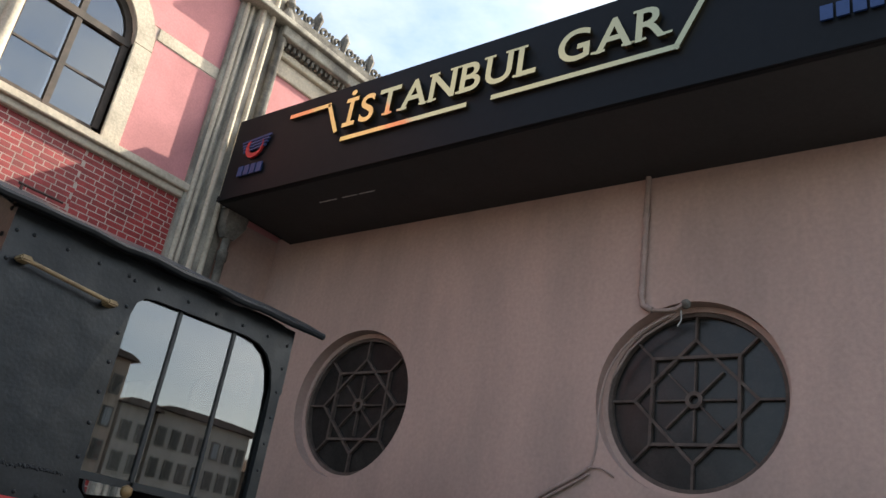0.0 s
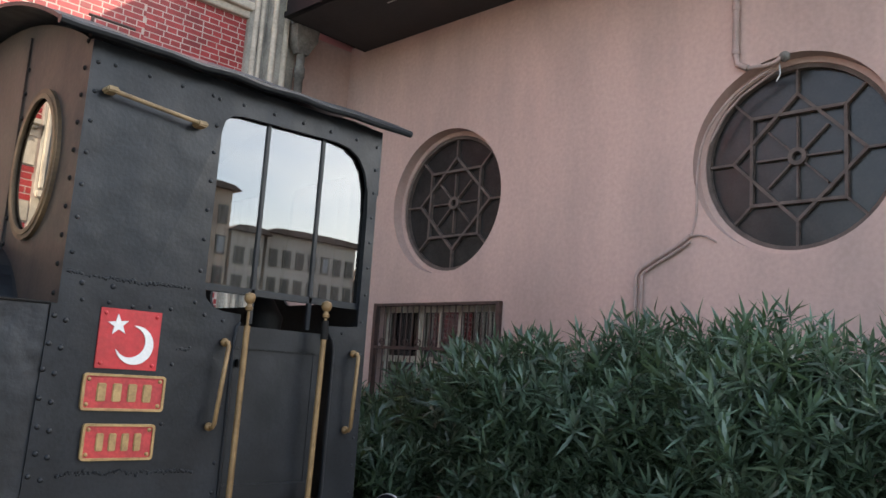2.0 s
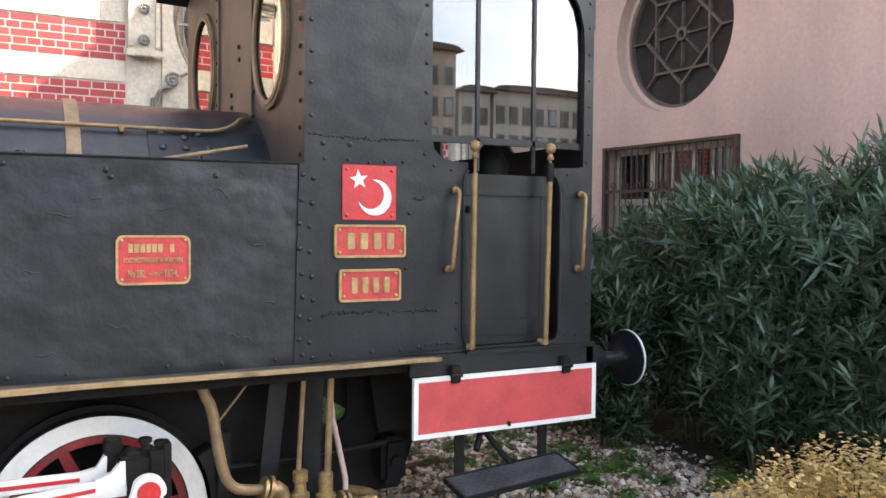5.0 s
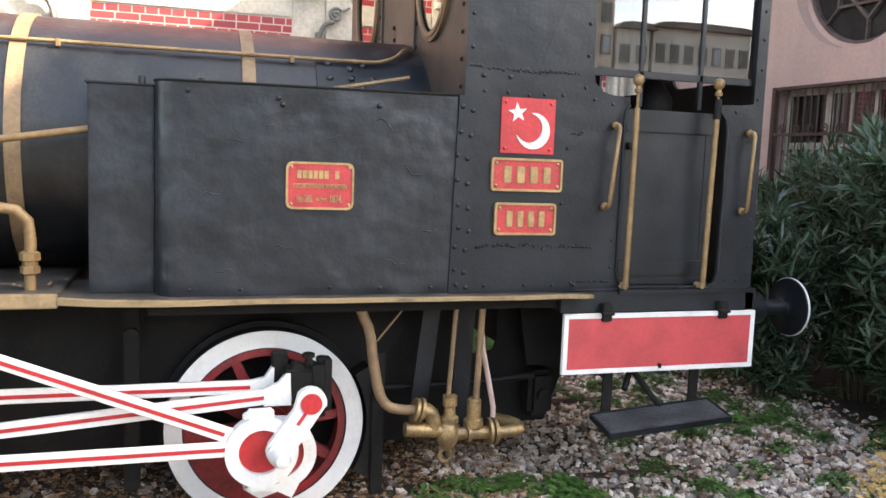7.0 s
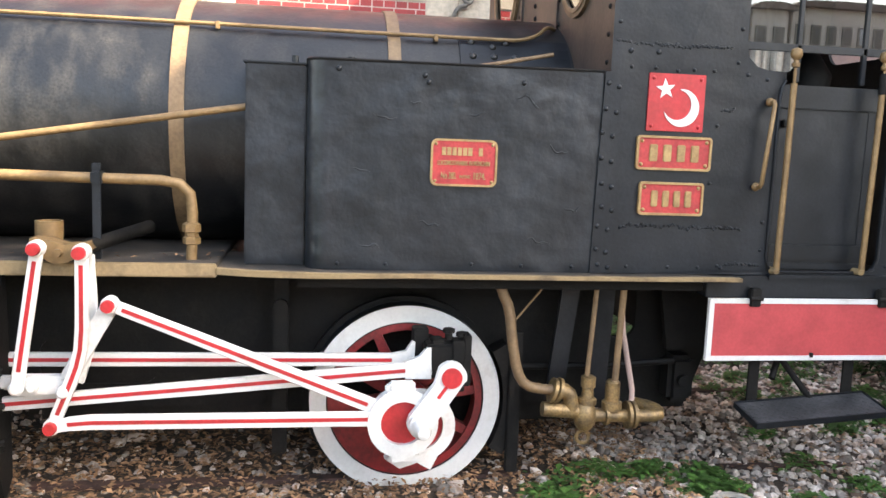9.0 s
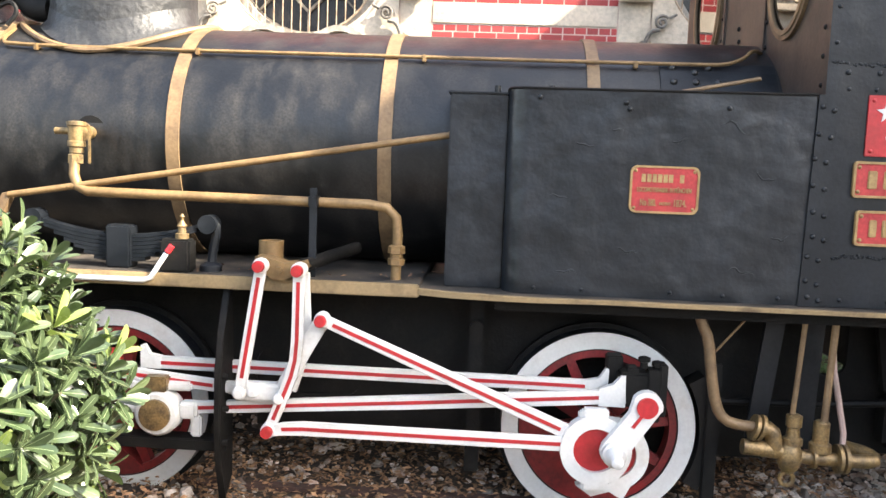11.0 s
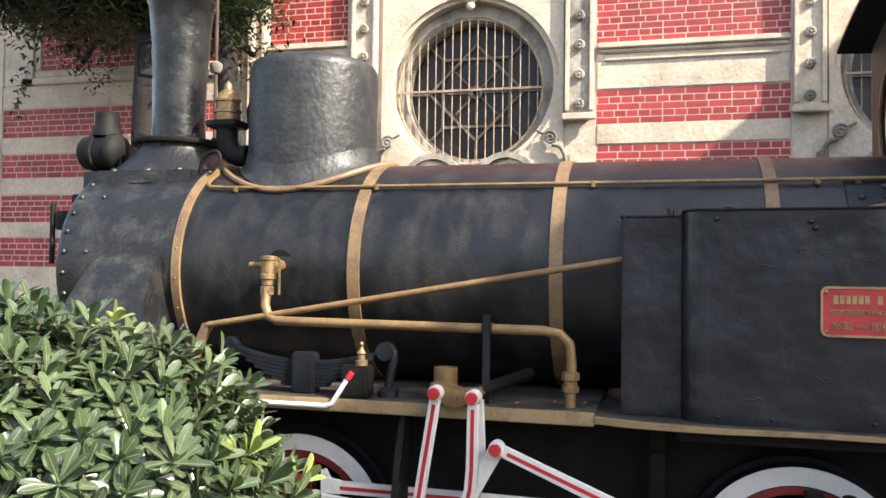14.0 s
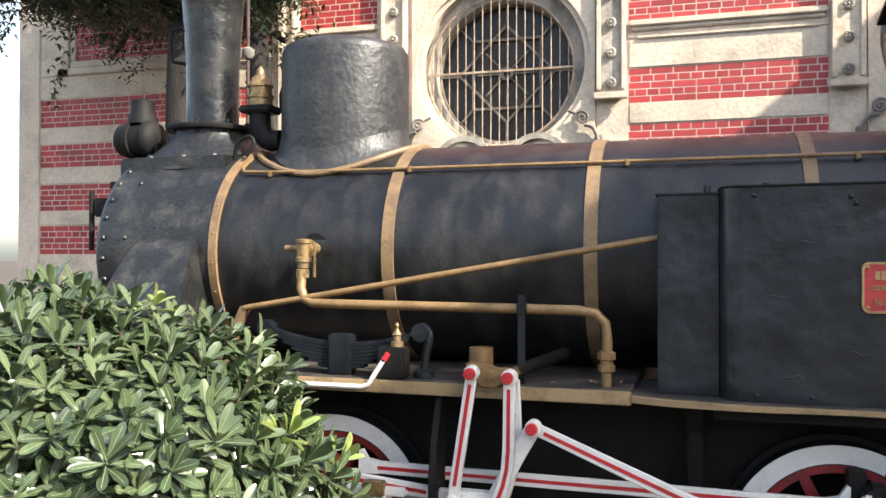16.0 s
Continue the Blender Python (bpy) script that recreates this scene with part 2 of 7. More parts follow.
def leaf_mat(name, col, col2, rough, island=0.35, through=0.25, spec=0.5):
    m = mat(name, col, rough, col2=col2, scale=5, fine=50, vary=0.12, bump=0.1, island=island, spec=spec)
    nt = m.node_tree
    out, p = nt.nodes["Material Output"], nt.nodes["Principled BSDF"]
    tr, mx = nt.nodes.new("ShaderNodeBsdfTranslucent"), nt.nodes.new("ShaderNodeMixShader")
    tr.inputs[0].default_value = (col[0] * 1.8, col[1] * 2.0, col[2] * 0.9, 1)
    mx.inputs[0].default_value = through
    nt.links.new(p.outputs[0], mx.inputs[1])
    nt.links.new(tr.outputs[0], mx.inputs[2])
    nt.links.new(mx.outputs[0], out.inputs["Surface"])
    return m


BUSHLEAF = leaf_mat("glossy_bush_leaf", (0.038, 0.058, 0.028), (0.083, 0.11, 0.054), 0.2, through=0.12, spec=0.65)
MIDRIB = mat("pale_leaf_midrib", (0.12, 0.16, 0.075), 0.4, scale=6, fine=60, vary=0.2, bump=0.0)
HEDGELEAF = leaf_mat("dark_lance_leaf", (0.056, 0.09, 0.062), (0.115, 0.17, 0.116), 0.22, island=0.6)
YELLOWLEAF = leaf_mat("yellowing_leaf", (0.5, 0.35, 0.15), (0.34, 0.22, 0.1), 0.6, island=0.5)
TREELEAF = leaf_mat("dark_tree_leaf", (0.016, 0.03, 0.013), (0.026, 0.042, 0.018), 0.45, through=0.12)
YOUNGLEAF = leaf_mat("young_green_leaf", (0.13, 0.175, 0.05), (0.17, 0.205, 0.065), 0.25, through=0.15)


def glass(name, tint, reflect, rough=0.0):
    m = bpy.data.materials.new(name)
    m.use_nodes = True
    nt = m.node_tree
    nt.nodes.remove(nt.nodes["Principled BSDF"])
    tr, gl, mx = (nt.nodes.new(k) for k in ("ShaderNodeBsdfTransparent", "ShaderNodeBsdfGlossy", "ShaderNodeMixShader"))
    tr.inputs[0].default_value = (*tint, 1)
    gl.inputs["Roughness"].default_value = rough
    mx.inputs[0].default_value = reflect
    for a, b in ((tr.outputs[0], mx.inputs[1]), (gl.outputs[0], mx.inputs[2]), (mx.outputs[0], nt.nodes["Material Output"].inputs["Surface"])):
        nt.links.new(a, b)
    return m


PANE = glass("reflective_cab_pane", (0.3, 0.31, 0.32), 0.17)
OVALPANE = glass("oval_pane", (0.15, 0.15, 0.15), 0.42)
# opaque dusty glass; the dimness of what lies behind is in its colour
DARKPANE = mat("dusty_unlit_pane", (0.02, 0.0185, 0.018), 0.22, col2=(0.032, 0.029, 0.028), scale=3, fine=40, vary=0.2, bump=0.1, spec=0.3)
SKYPANE = glass("window_pane", (0.5, 0.5, 0.5), 0.22)


# ---- mesh helpers ----
def box(bm, x0, x1, y0, y1, z0, z1, bevel=0.0):
    r = bmesh.ops.create_cube(bm, size=1.0)
    for v in r["verts"]:
        v.co = ((x0 + x1) / 2 + v.co.x * (x1 - x0), (y0 + y1) / 2 + v.co.y * (y1 - y0), (z0 + z1) / 2 + v.co.z * (z1 - z0))
    if bevel:
        es = list({e for v in r["verts"] for e in v.link_edges})
        bmesh.ops.bevel(bm, geom=es, offset=bevel, segments=2, affect="EDGES")
    return bm


def cyl(bm, a, b, r0, r1=None, seg=20):
    a, b = Vector(a), Vector(b)
    r1 = r0 if r1 is None else r1
    d = b - a
    m = Matrix.Translation((a + b) / 2) @ d.to_track_quat("Z", "Y").to_matrix().to_4x4()
    bmesh.ops.create_cone(bm, cap_ends=True, segments=seg, radius1=r0, radius2=r1, depth=d.length, matrix=m)
    return bm


def ball(bm, c, r, u=14, v=10, squash=(1, 1, 1)):
    bmesh.ops.create_uvsphere(bm, u_segments=u, v_segments=v, radius=r, matrix=Matrix.Translation(c) @ Matrix.Diagonal((*squash, 1)))
    return bm


def dome_head(bm, c, way, r, seg=7):
    """A rivet or bolt head at c that points along way."""
    q = Vector(way).to_track_quat("Z", "Y").to_matrix()
    c = Vector(c)
    rings = []
    for rr, h in ((1.0, 0.0), (0.85, 0.45), (0.45, 0.75)):
        rings.append([bm.verts.new(c + q @ Vector((rr * r * math.cos(i * math.tau / seg), rr * r * math.sin(i * math.tau / seg), h * r))) for i in range(seg)])
    for k in range(2):
        for i in range(seg):
            bm.faces.new((rings[k][i], rings[k][(i + 1) % seg], rings[k + 1][(i + 1) % seg], rings[k + 1][i]))
    bm.faces.new(rings[2])


def lathe(bm, profile, m, seg=48):
    """profile: (radius, height) from bottom to top, turned round the local z axis of m."""
    rings = []
    for r, h in profile:
        rings.append([bm.verts.new(m @ Vector((r * math.cos(i * math.tau / seg), r * math.sin(i * math.tau / seg), h))) for i in range(seg)])
    for a, b in zip(rings, rings[1:]):
        for i in range(seg):
            bm.faces.new((a[i], a[(i + 1) % seg], b[(i + 1) % seg], b[i]))
    bm.faces.new(list(reversed(rings[0])))
    bm.faces.new(rings[-1])
    return bm


def ALONG_X(x, y, z):
    return Matrix.Translation((x, y, z)) @ Matrix.Rotation(math.pi / 2, 4, "Y")


def ALONG_Y(x, y, z):
    return Matrix.Translation((x, y, z)) @ Matrix.Rotation(-math.pi / 2, 4, "X")


def UP(x, y, z):
    return Matrix.Translation((x, y, z))


def ring(bm, m, r0, r1, h0, h1, seg=48):
    """A flat ring with a hole, r0 inside, r1 outside."""
    vs = [[bm.verts.new(m @ Vector((r * math.cos(i * math.tau / seg), r * math.sin(i * math.tau / seg), h))) for i in range(seg)]
          for r, h in ((r0, h0), (r1, h0), (r1, h1), (r0, h1))]
    for k in range(4):
        a, b = vs[k], vs[(k + 1) % 4]
        for i in range(seg):
            bm.faces.new((a[i], a[(i + 1) % seg], b[(i + 1) % seg], b[i]))
    return bm


def tube(bm, pts, r, seg=10, smooth_turns=0):
    pts = [Vector(p) for p in pts]
    for _ in range(smooth_turns):
        q = [pts[0]]
        for a, b in zip(pts, pts[1:]):
            q += [a.lerp(b, 0.25), a.lerp(b, 0.75)]
        pts = q + [pts[-1]]
    rings, up = [], None
    for i, p in enumerate(pts):
        d = (pts[min(i + 1, len(pts) - 1)] - pts[max(i - 1, 0)]).normalized()
        if up is None:
            up = d.orthogonal().normalized()
        up = (up - d * up.dot(d)).normalized()
        side = d.cross(up)
        rings.append([bm.verts.new(p + r * (up * math.cos(k * math.tau / seg) + side * math.sin(k * math.tau / seg))) for k in range(seg)])
    for a, b in zip(rings, rings[1:]):
        for k in range(seg):
            bm.faces.new((a[k], a[(k + 1) % seg], b[(k + 1) % seg], b[k]))
    bm.faces.new(list(reversed(rings[0])))
    bm.faces.new(rings[-1])
    return bm


def prism(bm, pts, put, h0, h1):
    """A closed outline of (u, v) pairs, carried by put(u, v, h) from h0 to h1."""
    a = [bm.verts.new(put(u, v, h0)) for u, v in pts]
    b = [bm.verts.new(put(u, v, h1)) for u, v in pts]
    n = len(pts)
    bm.faces.new(a)
    bm.faces.new(list(reversed(b)))
    for i in range(n):
        bm.faces.new((a[i], b[i], b[(i + 1) % n], a[(i + 1) % n]))
    return bm


def XZ(u, v, h):
    return Vector((u, h, v))


def XY(u, v, h):
    return Vector((u, v, h))


def YZ(u, v, h):
    return Vector((h, u, v))


def circle(cx, cy, rx, ry=None, n=48, a0=0.0):
    ry = rx if ry is None else ry
    return [(cx + rx * math.cos(a0 + i * math.tau / n), cy + ry * math.sin(a0 + i * math.tau / n)) for i in range(n)]


def rounded(x0, x1, y0, y1, r, n=5):
    out = []
    for cx, cy, a in ((x1 - r, y1 - r, 0), (x0 + r, y1 - r, 90), (x0 + r, y0 + r, 180), (x1 - r, y0 + r, 270)):
        out += [(cx + r * math.cos(radians(a + 90 * i / n)), cy + r * math.sin(radians(a + 90 * i / n))) for i in range(n + 1)]
    return out


def plate(outlines, thick, put):
    """A bmesh plate: the first outline with the others cut out, thick deep, carried by put(u, v, h)."""
    cu = bpy.data.curves.new("cut", "CURVE")
    cu.dimensions, cu.fill_mode, cu.extrude = "2D", "BOTH", thick / 2
    for pts in outlines:
        sp = cu.splines.new("POLY")
        sp.points.add(len(pts) - 1)
        for q, (u, v) in zip(sp.points, pts):
            q.co = (u, v, 0, 1)
        sp.use_cyclic_u = True
    ob = bpy.data.objects.new("cut", cu)
    scene.collection.objects.link(ob)
    dg = bpy.context.evaluated_depsgraph_get()
    me = bpy.data.meshes.new_from_object(ob.evaluated_get(dg))
    bpy.data.objects.remove(ob)
    bm = bmesh.new()
    bm.from_mesh(me)
    bpy.data.meshes.remove(me)
    bmesh.ops.remove_doubles(bm, verts=bm.verts, dist=1e-5)
    for v in bm.verts:
        v.co = put(v.co.x, v.co.y, v.co.z + thick / 2)
    bmesh.ops.recalc_face_normals(bm, faces=bm.faces)
    return bm


def lettering(text, size, depth):
    cu = bpy.data.curves.new("letters", "FONT")
    cu.body, cu.size, cu.extrude, cu.offset = text, size, depth, 0.014
    ob = bpy.data.objects.new("letters", cu)
    scene.collection.objects.link(ob)
    dg = bpy.context.evaluated_depsgraph_get()
    me = bpy.data.meshes.new_from_object(ob.evaluated_get(dg))
    bpy.data.objects.remove(ob)
    bm = bmesh.new()
    bm.from_mesh(me)
    bpy.data.meshes.remove(me)
    return bm


def finish(name, bm, material, smooth=40):
    bmesh.ops.recalc_face_normals(bm, faces=bm.faces)
    me = bpy.data.meshes.new(name)
    bm.to_mesh(me)
    bm.free()
    me.materials.append(material)
    if smooth:
        me.polygons.foreach_set("use_smooth", [True] * len(me.polygons))
        me.set_sharp_from_angle(angle=radians(smooth))
    return me


def part(name, bm, material, parent, label="", smooth=40, kind=""):
    ob = new(name, finish(name, bm, material, smooth))
    ob.parent = parent
    return tagged(ob, label=label, kind=kind)


def thing(name, label, category, m=None, group=""):
    ob = new(name)
    ob.empty_display_size = 0.1
    if m is not None:
        ob.matrix_world = m
    return tagged(ob, label=label, category=category, group=group)


def setting(name, bm, material, label="", smooth=40, m=None):
    ob = new(name, finish(name, bm, material, smooth))
    if m is not None:
        ob.matrix_world = m
    return tagged(ob, label=label, kind="structure")


def B():
    return bmesh.new()


def raw(name, verts, faces, material, smooth=False):
    me = bpy.data.meshes.new(name)
    me.from_pydata(verts, [], faces)
    me.materials.append(material)
    if smooth:
        me.polygons.foreach_set("use_smooth", [True] * len(me.polygons))
    return new(name, me)


# ---- ground ----
GZ = -0.27
rng = random.Random(4)
bm = B()
xs = [-400, -120, -40, -16] + [-9 + 0.3 * i for i in range(52)] + [10, 30, 120, 400]
ys = [-400, -120, -40, -14] + [-3.5 + 0.3 * i for i in range(32)] + [9, 30, 120, 400]
grid = [[bm.verts.new((x, y, GZ + (0.05 * noise.noise((x * 0.9, y * 0.9, 3.0)) if -9 < x < 6.4 and -3.5 < y < 6 else 0.0))) for x in xs] for y in ys]
for j in range(len(ys) - 1):
    for i in range(len(xs) - 1):
        bm.faces.new((grid[j][i], grid[j][i + 1], grid[j + 1][i + 1], grid[j + 1][i]))
setting("ground", bm, EARTH, "brown earth under dry leaves and scattered ballast")

setting("pavement", box(B(), -40, 40, -31, -2.6, GZ - 0.1, GZ + 0.05), PAVING, "grey asphalt before the planted bed")

# ---- brick and stone station facade behind the engine ----
FY = 5.5
X_LEFT, X_RIGHT = -11.0, 9.0
wall_north = tagged(new("wall_north"), "red brick station facade with buff stone bands", kind="structure")


def stone(name, x0, x1, z0, z1, proud=0.03, back=0.1, material=STONE, bevel=0.012, parent=wall_north):
    return part(name, box(B(), x0, x1, FY - proud, FY + back, z0, z1, bevel), material, parent)


core = plate([[(X_LEFT, GZ - 0.3), (X_RIGHT, GZ - 0.3), (X_RIGHT, 10.2), (X_LEFT, 10.2)],
              circle(-3.84, 3.93, 1.06), circle(1.26, 3.93, 1.06),
              [(1.02, 6.6), (2.45, 6.6), (2.45, 8.06)] + [(1.735 + 0.715 * math.cos(radians(a)), 8.06 + 0.715 * math.sin(radians(a))) for a in range(15, 166, 15)] + [(1.02, 8.06)]],
             0.36, lambda u, v, h: Vector((u, FY - 0.0105 + h, v)))
part("mortar_core", core, MORTAR, wall_north)
# bays: stone pieces with round openings
ROUNDS = (-3.84, 1.26)
Z_STONE_TOP = 6.3
for cx in ROUNDS:
    out = [(cx - 1.12, 1.2), (cx + 1.12, 1.2), (cx + 1.12, 5.18), (cx - 1.12, 5.18)]
    part("stone_bay", plate([out, circle(cx, 3.98, 1.07, 1.05)], 0.1, lambda u, v, h: Vector((u, FY - 0.06 + h, v))), STONE, wall_north)
    part("stone_reveal", ring(B(), ALONG_Y(cx, FY, 3.98), 1.0, 1.09, -0.02, 0.36), STONE, wall_north)
    part("stone_ring", ring(B(), ALONG_Y(cx, FY, 3.93), 0.86, 1.04, 0.12, 0.36), STONEGREY, wall_north)
    b = B()
    for dx in (-0.45, 0.45):
        ring(b, ALONG_Y(cx + dx, FY, 2.73), 0.33, 0.4, -0.09, 0.0, 32)
    part("blind_arch", b, STONEGREY, wall_north)


def volute(cx, cz, flip, parent):
    """A carved scroll on a little console."""
    b = B()
    pts = []
    for i in range(26):
        a, r = i * 0.42, 0.082 * (1 - i / 30)
        pts.append((cx + flip * r * math.cos(a + 0.6), FY - 0.12, cz + r * math.sin(a + 0.6)))
    tube(b, pts, 0.017, 8)
    tube(b, [(cx + flip * 0.08, FY - 0.12, cz + 0.05), (cx + flip * 0.16, FY - 0.12, cz + 0.09)], 0.016, 6)
    tube(b, [(cx - flip * 0.02, FY - 0.12, cz - 0.08), (cx - flip * 0.12, FY - 0.11, cz - 0.1), (cx - flip * 0.18, FY - 0.1, cz - 0.24), (cx - flip * 0.19, FY - 0.1, cz - 0.5)], 0.024, 8, 1)
    box(b, min(cx - flip * 0.15, cx - flip * 0.22), max(cx - flip * 0.15, cx - flip * 0.22), FY - 0.1, FY, cz - 0.5, cz - 0.2, 0.01)
    part("scroll", b, STONEDARK, parent)


volute(-2.86, 3.27, -1, wall_north)
volute(-4.86, 3.27, 1, wall_north)
volute(0.24, 3.25, 1, wall_north)


def rosette(name, x, z, parent):
    b = B()
    lathe(b, [(0.062, 0), (0.062, 0.018), (0.05, 0.03), (0.046, 0.02), (0.0461, 0.019)], Matrix.Translation((x, FY - 0.10, z)) @ Matrix.Rotation(math.pi / 2, 4, "X"), 20)
    for i in range(8):
        a = i * math.tau / 8
        ball(b, (x + 0.036 * math.cos(a), FY - 0.122, z + 0.036 * math.sin(a)), 0.013, 6, 5)
    ball(b, (x, FY - 0.125, z), 0.017, 8, 6)
    part(name, b, STONEGREY, parent)


# narrow pilaster strips with rosettes
for px, grey in ((-2.535, STONEGREY), (-0.055, STONE), (-5.19, STONE)):
    strip = part("pilaster_strip", box(B(), px - 0.165, px + 0.165, FY - 0.09, FY + 0.1, 3.52, Z_STONE_TOP, 0.01), grey, wall_north)
    b = B()
    box(b, px - 0.165, px - 0.115, FY - 0.13, FY - 0.09, 3.58, Z_STONE_TOP, 0.008)
    box(b, px + 0.115, px + 0.165, FY - 0.13, FY - 0.09, 3.58, Z_STONE_TOP, 0.008)
    box(b, px - 0.195, px + 0.195, FY - 0.16, FY - 0.09, 3.47, 3.55, 0.012)
    part("strip_frame", b, STONE, wall_north)
    z = 3.66
    while z < Z_STONE_TOP - 0.1:
        rosette("rosette", px, z, strip)
        z += 0.345
for x0, x1 in ((-0.24, 0.14), (-2.72, -2.34), (-5.36, -4.96)):
    stone("stone_panel", x0, x1, 1.15, 3.5, 0.022)
# stone bands between the brick fields
for z0, z1 in ((1.15, 1.62), (2.03, 2.24), (2.62, 2.86), (3.19, 3.43), (3.83, 4.16)):
    stone("stone_band", -2.34, -0.24, z0, z1, 0.025)
    stone("stone_band", X_LEFT, -6.9, z0 + 0.07, z1 + 0.07, 0.025)
stone("stone_moulding", -2.33, -0.25, 4.30, 4.37, 0.08)
stone("stone_moulding", -2.31, -0.27, 4.25, 4.30, 0.05)
stone("stone_panel", -2.36, -0.22, 4.16, 4.25, 0.02)
stone("stone_moulding", -2.25, -0.33, 4.155, 4.19, 0.05)
# left end of the facade: framed brick field and quoin
stone("stone_quoin", X_LEFT, -10.62, 1.0, 7.0, 0.04)
stone("frame_rail", -10.3, -6.9, 4.23, 4.33, 0.07)
stone("frame_rail", -10.2, -6.9, 4.33, 4.43, 0.04)
stone("frame_stile", -10.3, -10.1, 4.23, 7.0, 0.07)
stone("frame_stile", -10.1, -10.0, 4.43, 7.0, 0.04)
stone("corner_pier", -10.62, -10.3, 4.23, 7.0, 0.03)
# pier between the two left fields
for x0, x1, d in ((-6.9, -6.52, 0.06), (-6.78, -6.7, 0.12), (-6.6, -6.54, 0.1), (-5.42, -5.36, 0.08)):
    stone("pier_moulding", x0, x1, 1.0, 7.0, d, material=STONE)
stone("pier_base", -6.9, -5.36, 1.0, 4.5, 0.05)
stone("frame_rail", -6.52, -5.42, 4.5, 4.58, 0.09)
# bay right of the second round window, up to the corner
stone("stone_bay_end", 2.38, 2.7, 1.0, 4.3, 0.04)
stone("stone_band", 2.7, 3.74, 3.2, 4.3, 0.03)
# sill course and the storey above
stone("sill_course", -10.9, 3.76, 6.34, 6.44, 0.08)
stone("sill_course", -10.9, 3.78, 6.44, 6.55, 0.14)
stone("window_jamb", 2.45, 2.72, 6.55, 8.06, 0.035)
b = B()
for k in range(24):
    a0, a1 = radians(k * 7.5), radians(k * 7.5 + 7.5)
    prism(b, [(1.735 + r * math.cos(a), 8.06 + r * math.sin(a)) for r, a in ((0.715, a0), (0.98, a0), (0.98, a1), (0.715, a1))], XZ, FY - 0.035, FY + 0.2)
part("window_arch", b, STONE, wall_north)
stone("window_column", 0.72, 1.02, 6.55, 8.1, 0.1)
b = B()
lathe(b, [(0.13, 0), (0.13, 0.1), (0.1, 0.14), (0.085, 0.2), (0.08, 1.15), (0.1, 1.21), (0.14, 1.31), (0.14, 1.4)], UP(0.96, FY - 0.12, 6.56), 20)
part("column", b, STONE, wall_north)
stone("stone_crossband", 2.72, 3.74, 8.28, 8.48, 0.03)
part("pink_panel", box(B(), 2.72, 3.74, FY - 0.018, FY + 0.1, 6.55, 8.28), PINK2, wall_north)
part("pink_panel", box(B(), 2.45, 3.74, FY - 0.019, FY + 0.1, 8.48, 10.2), PINK2, wall_north)
part("pink_panel", box(B(), -10.6, 0.7, FY - 0.017, FY + 0.1, 6.55, 10.2), PINK2, wall_north)
# corner pilaster with bundled shafts
for x0, x1, d in ((3.74, 4.0, 0.10), (4.0, 4.3, 0.2), (4.3, 4.5, 0.08)):
    stone("corner_pilaster", x0, x1, GZ, 10.6, d, material=STONEGREY)
for px, r, d in ((3.83, 0.035, 0.11), (3.92, 0.03, 0.11), (4.06, 0.04, 0.21), (4.24, 0.04, 0.21)):
    part("pilaster_shaft", cyl(B(), (px, FY - d, 1.0), (px, FY - d, 10.5), r, None, 12), STONE, wall_north)
b = B()
lathe(b, [(0.10, 0), (0.12, 0.06), (0.08, 0.12), (0.075, 3.2), (0.12, 3.26), (0.12, 3.34), (0.05, 3.5), (0.09, 3.58), (0.005, 3.85)], UP(4.5, FY - 0.16, 6.6), 14)
part("colonnette", b, STONEDARK, wall_north)
# right part: pink wall with cornice
part("pink_panel", box(B(), 4.62, 8.9, FY - 0.017, FY + 0.1, 6.45, 9.0), PINK2, wall_north)
part("rendered_corner", box(B(), 4.5, 8.9, FY - 0.019, FY + 0.1, GZ, 6.45), PINK, wall_north)
stone("cornice_band", 4.5, 9.0, 9.0, 9.12, 0.06)
stone("cornice_band", 4.5, 9.0, 9.30, 9.42, 0.10)
stone("cornice_frieze", 4.5, 9.0, 9.12, 9.30, 0.03)
b = B()
x = 4.55
while x < 9.0:
    box(b, x, x + 0.05, FY - 0.19, FY - 0.1, 9.43, 9.53)
    x += 0.1
part("dentils", b, STONEDARK, wall_north, kind="stuff")
stone("cornice_top", 4.45, 9.0, 9.53, 9.72, 0.28, material=STONEGREY)
stone("cornice_top", 3.7, 9.0, 9.72, 9.82, 0.36, material=STONEGREY)
stone("parapet", 4.45, 9.0, 9.82, 10.0, 0.05, material=STONEGREY)
for i in range(7):
    cx = 4.75 + i * 0.62
    b = B()
    for flip in (-1, 1):
        pts = [(cx + flip * (0.14 + 0.115 * (1 - k / 22) * math.cos(k * 0.45 + 2.6)), FY - 0.2, 10.02 + 0.12 + 0.115 * (1 - k / 22) * math.sin(k * 0.45 + 2.6)) for k in range(19)]
        tube(b, pts, 0.03, 7)
    lathe(b, [(0.03, 0), (0.06, 0.2), (0.09, 0.32), (0.05, 0.42), (0.005, 0.5)], UP(cx + 0.31, FY - 0.2, 9.95), 8)
    box(b, cx - 0.31, cx + 0.31, FY - 0.24, FY - 0.14, 9.9, 10.03)
    part("crest_scroll", b, STONEDARK, wall_north)

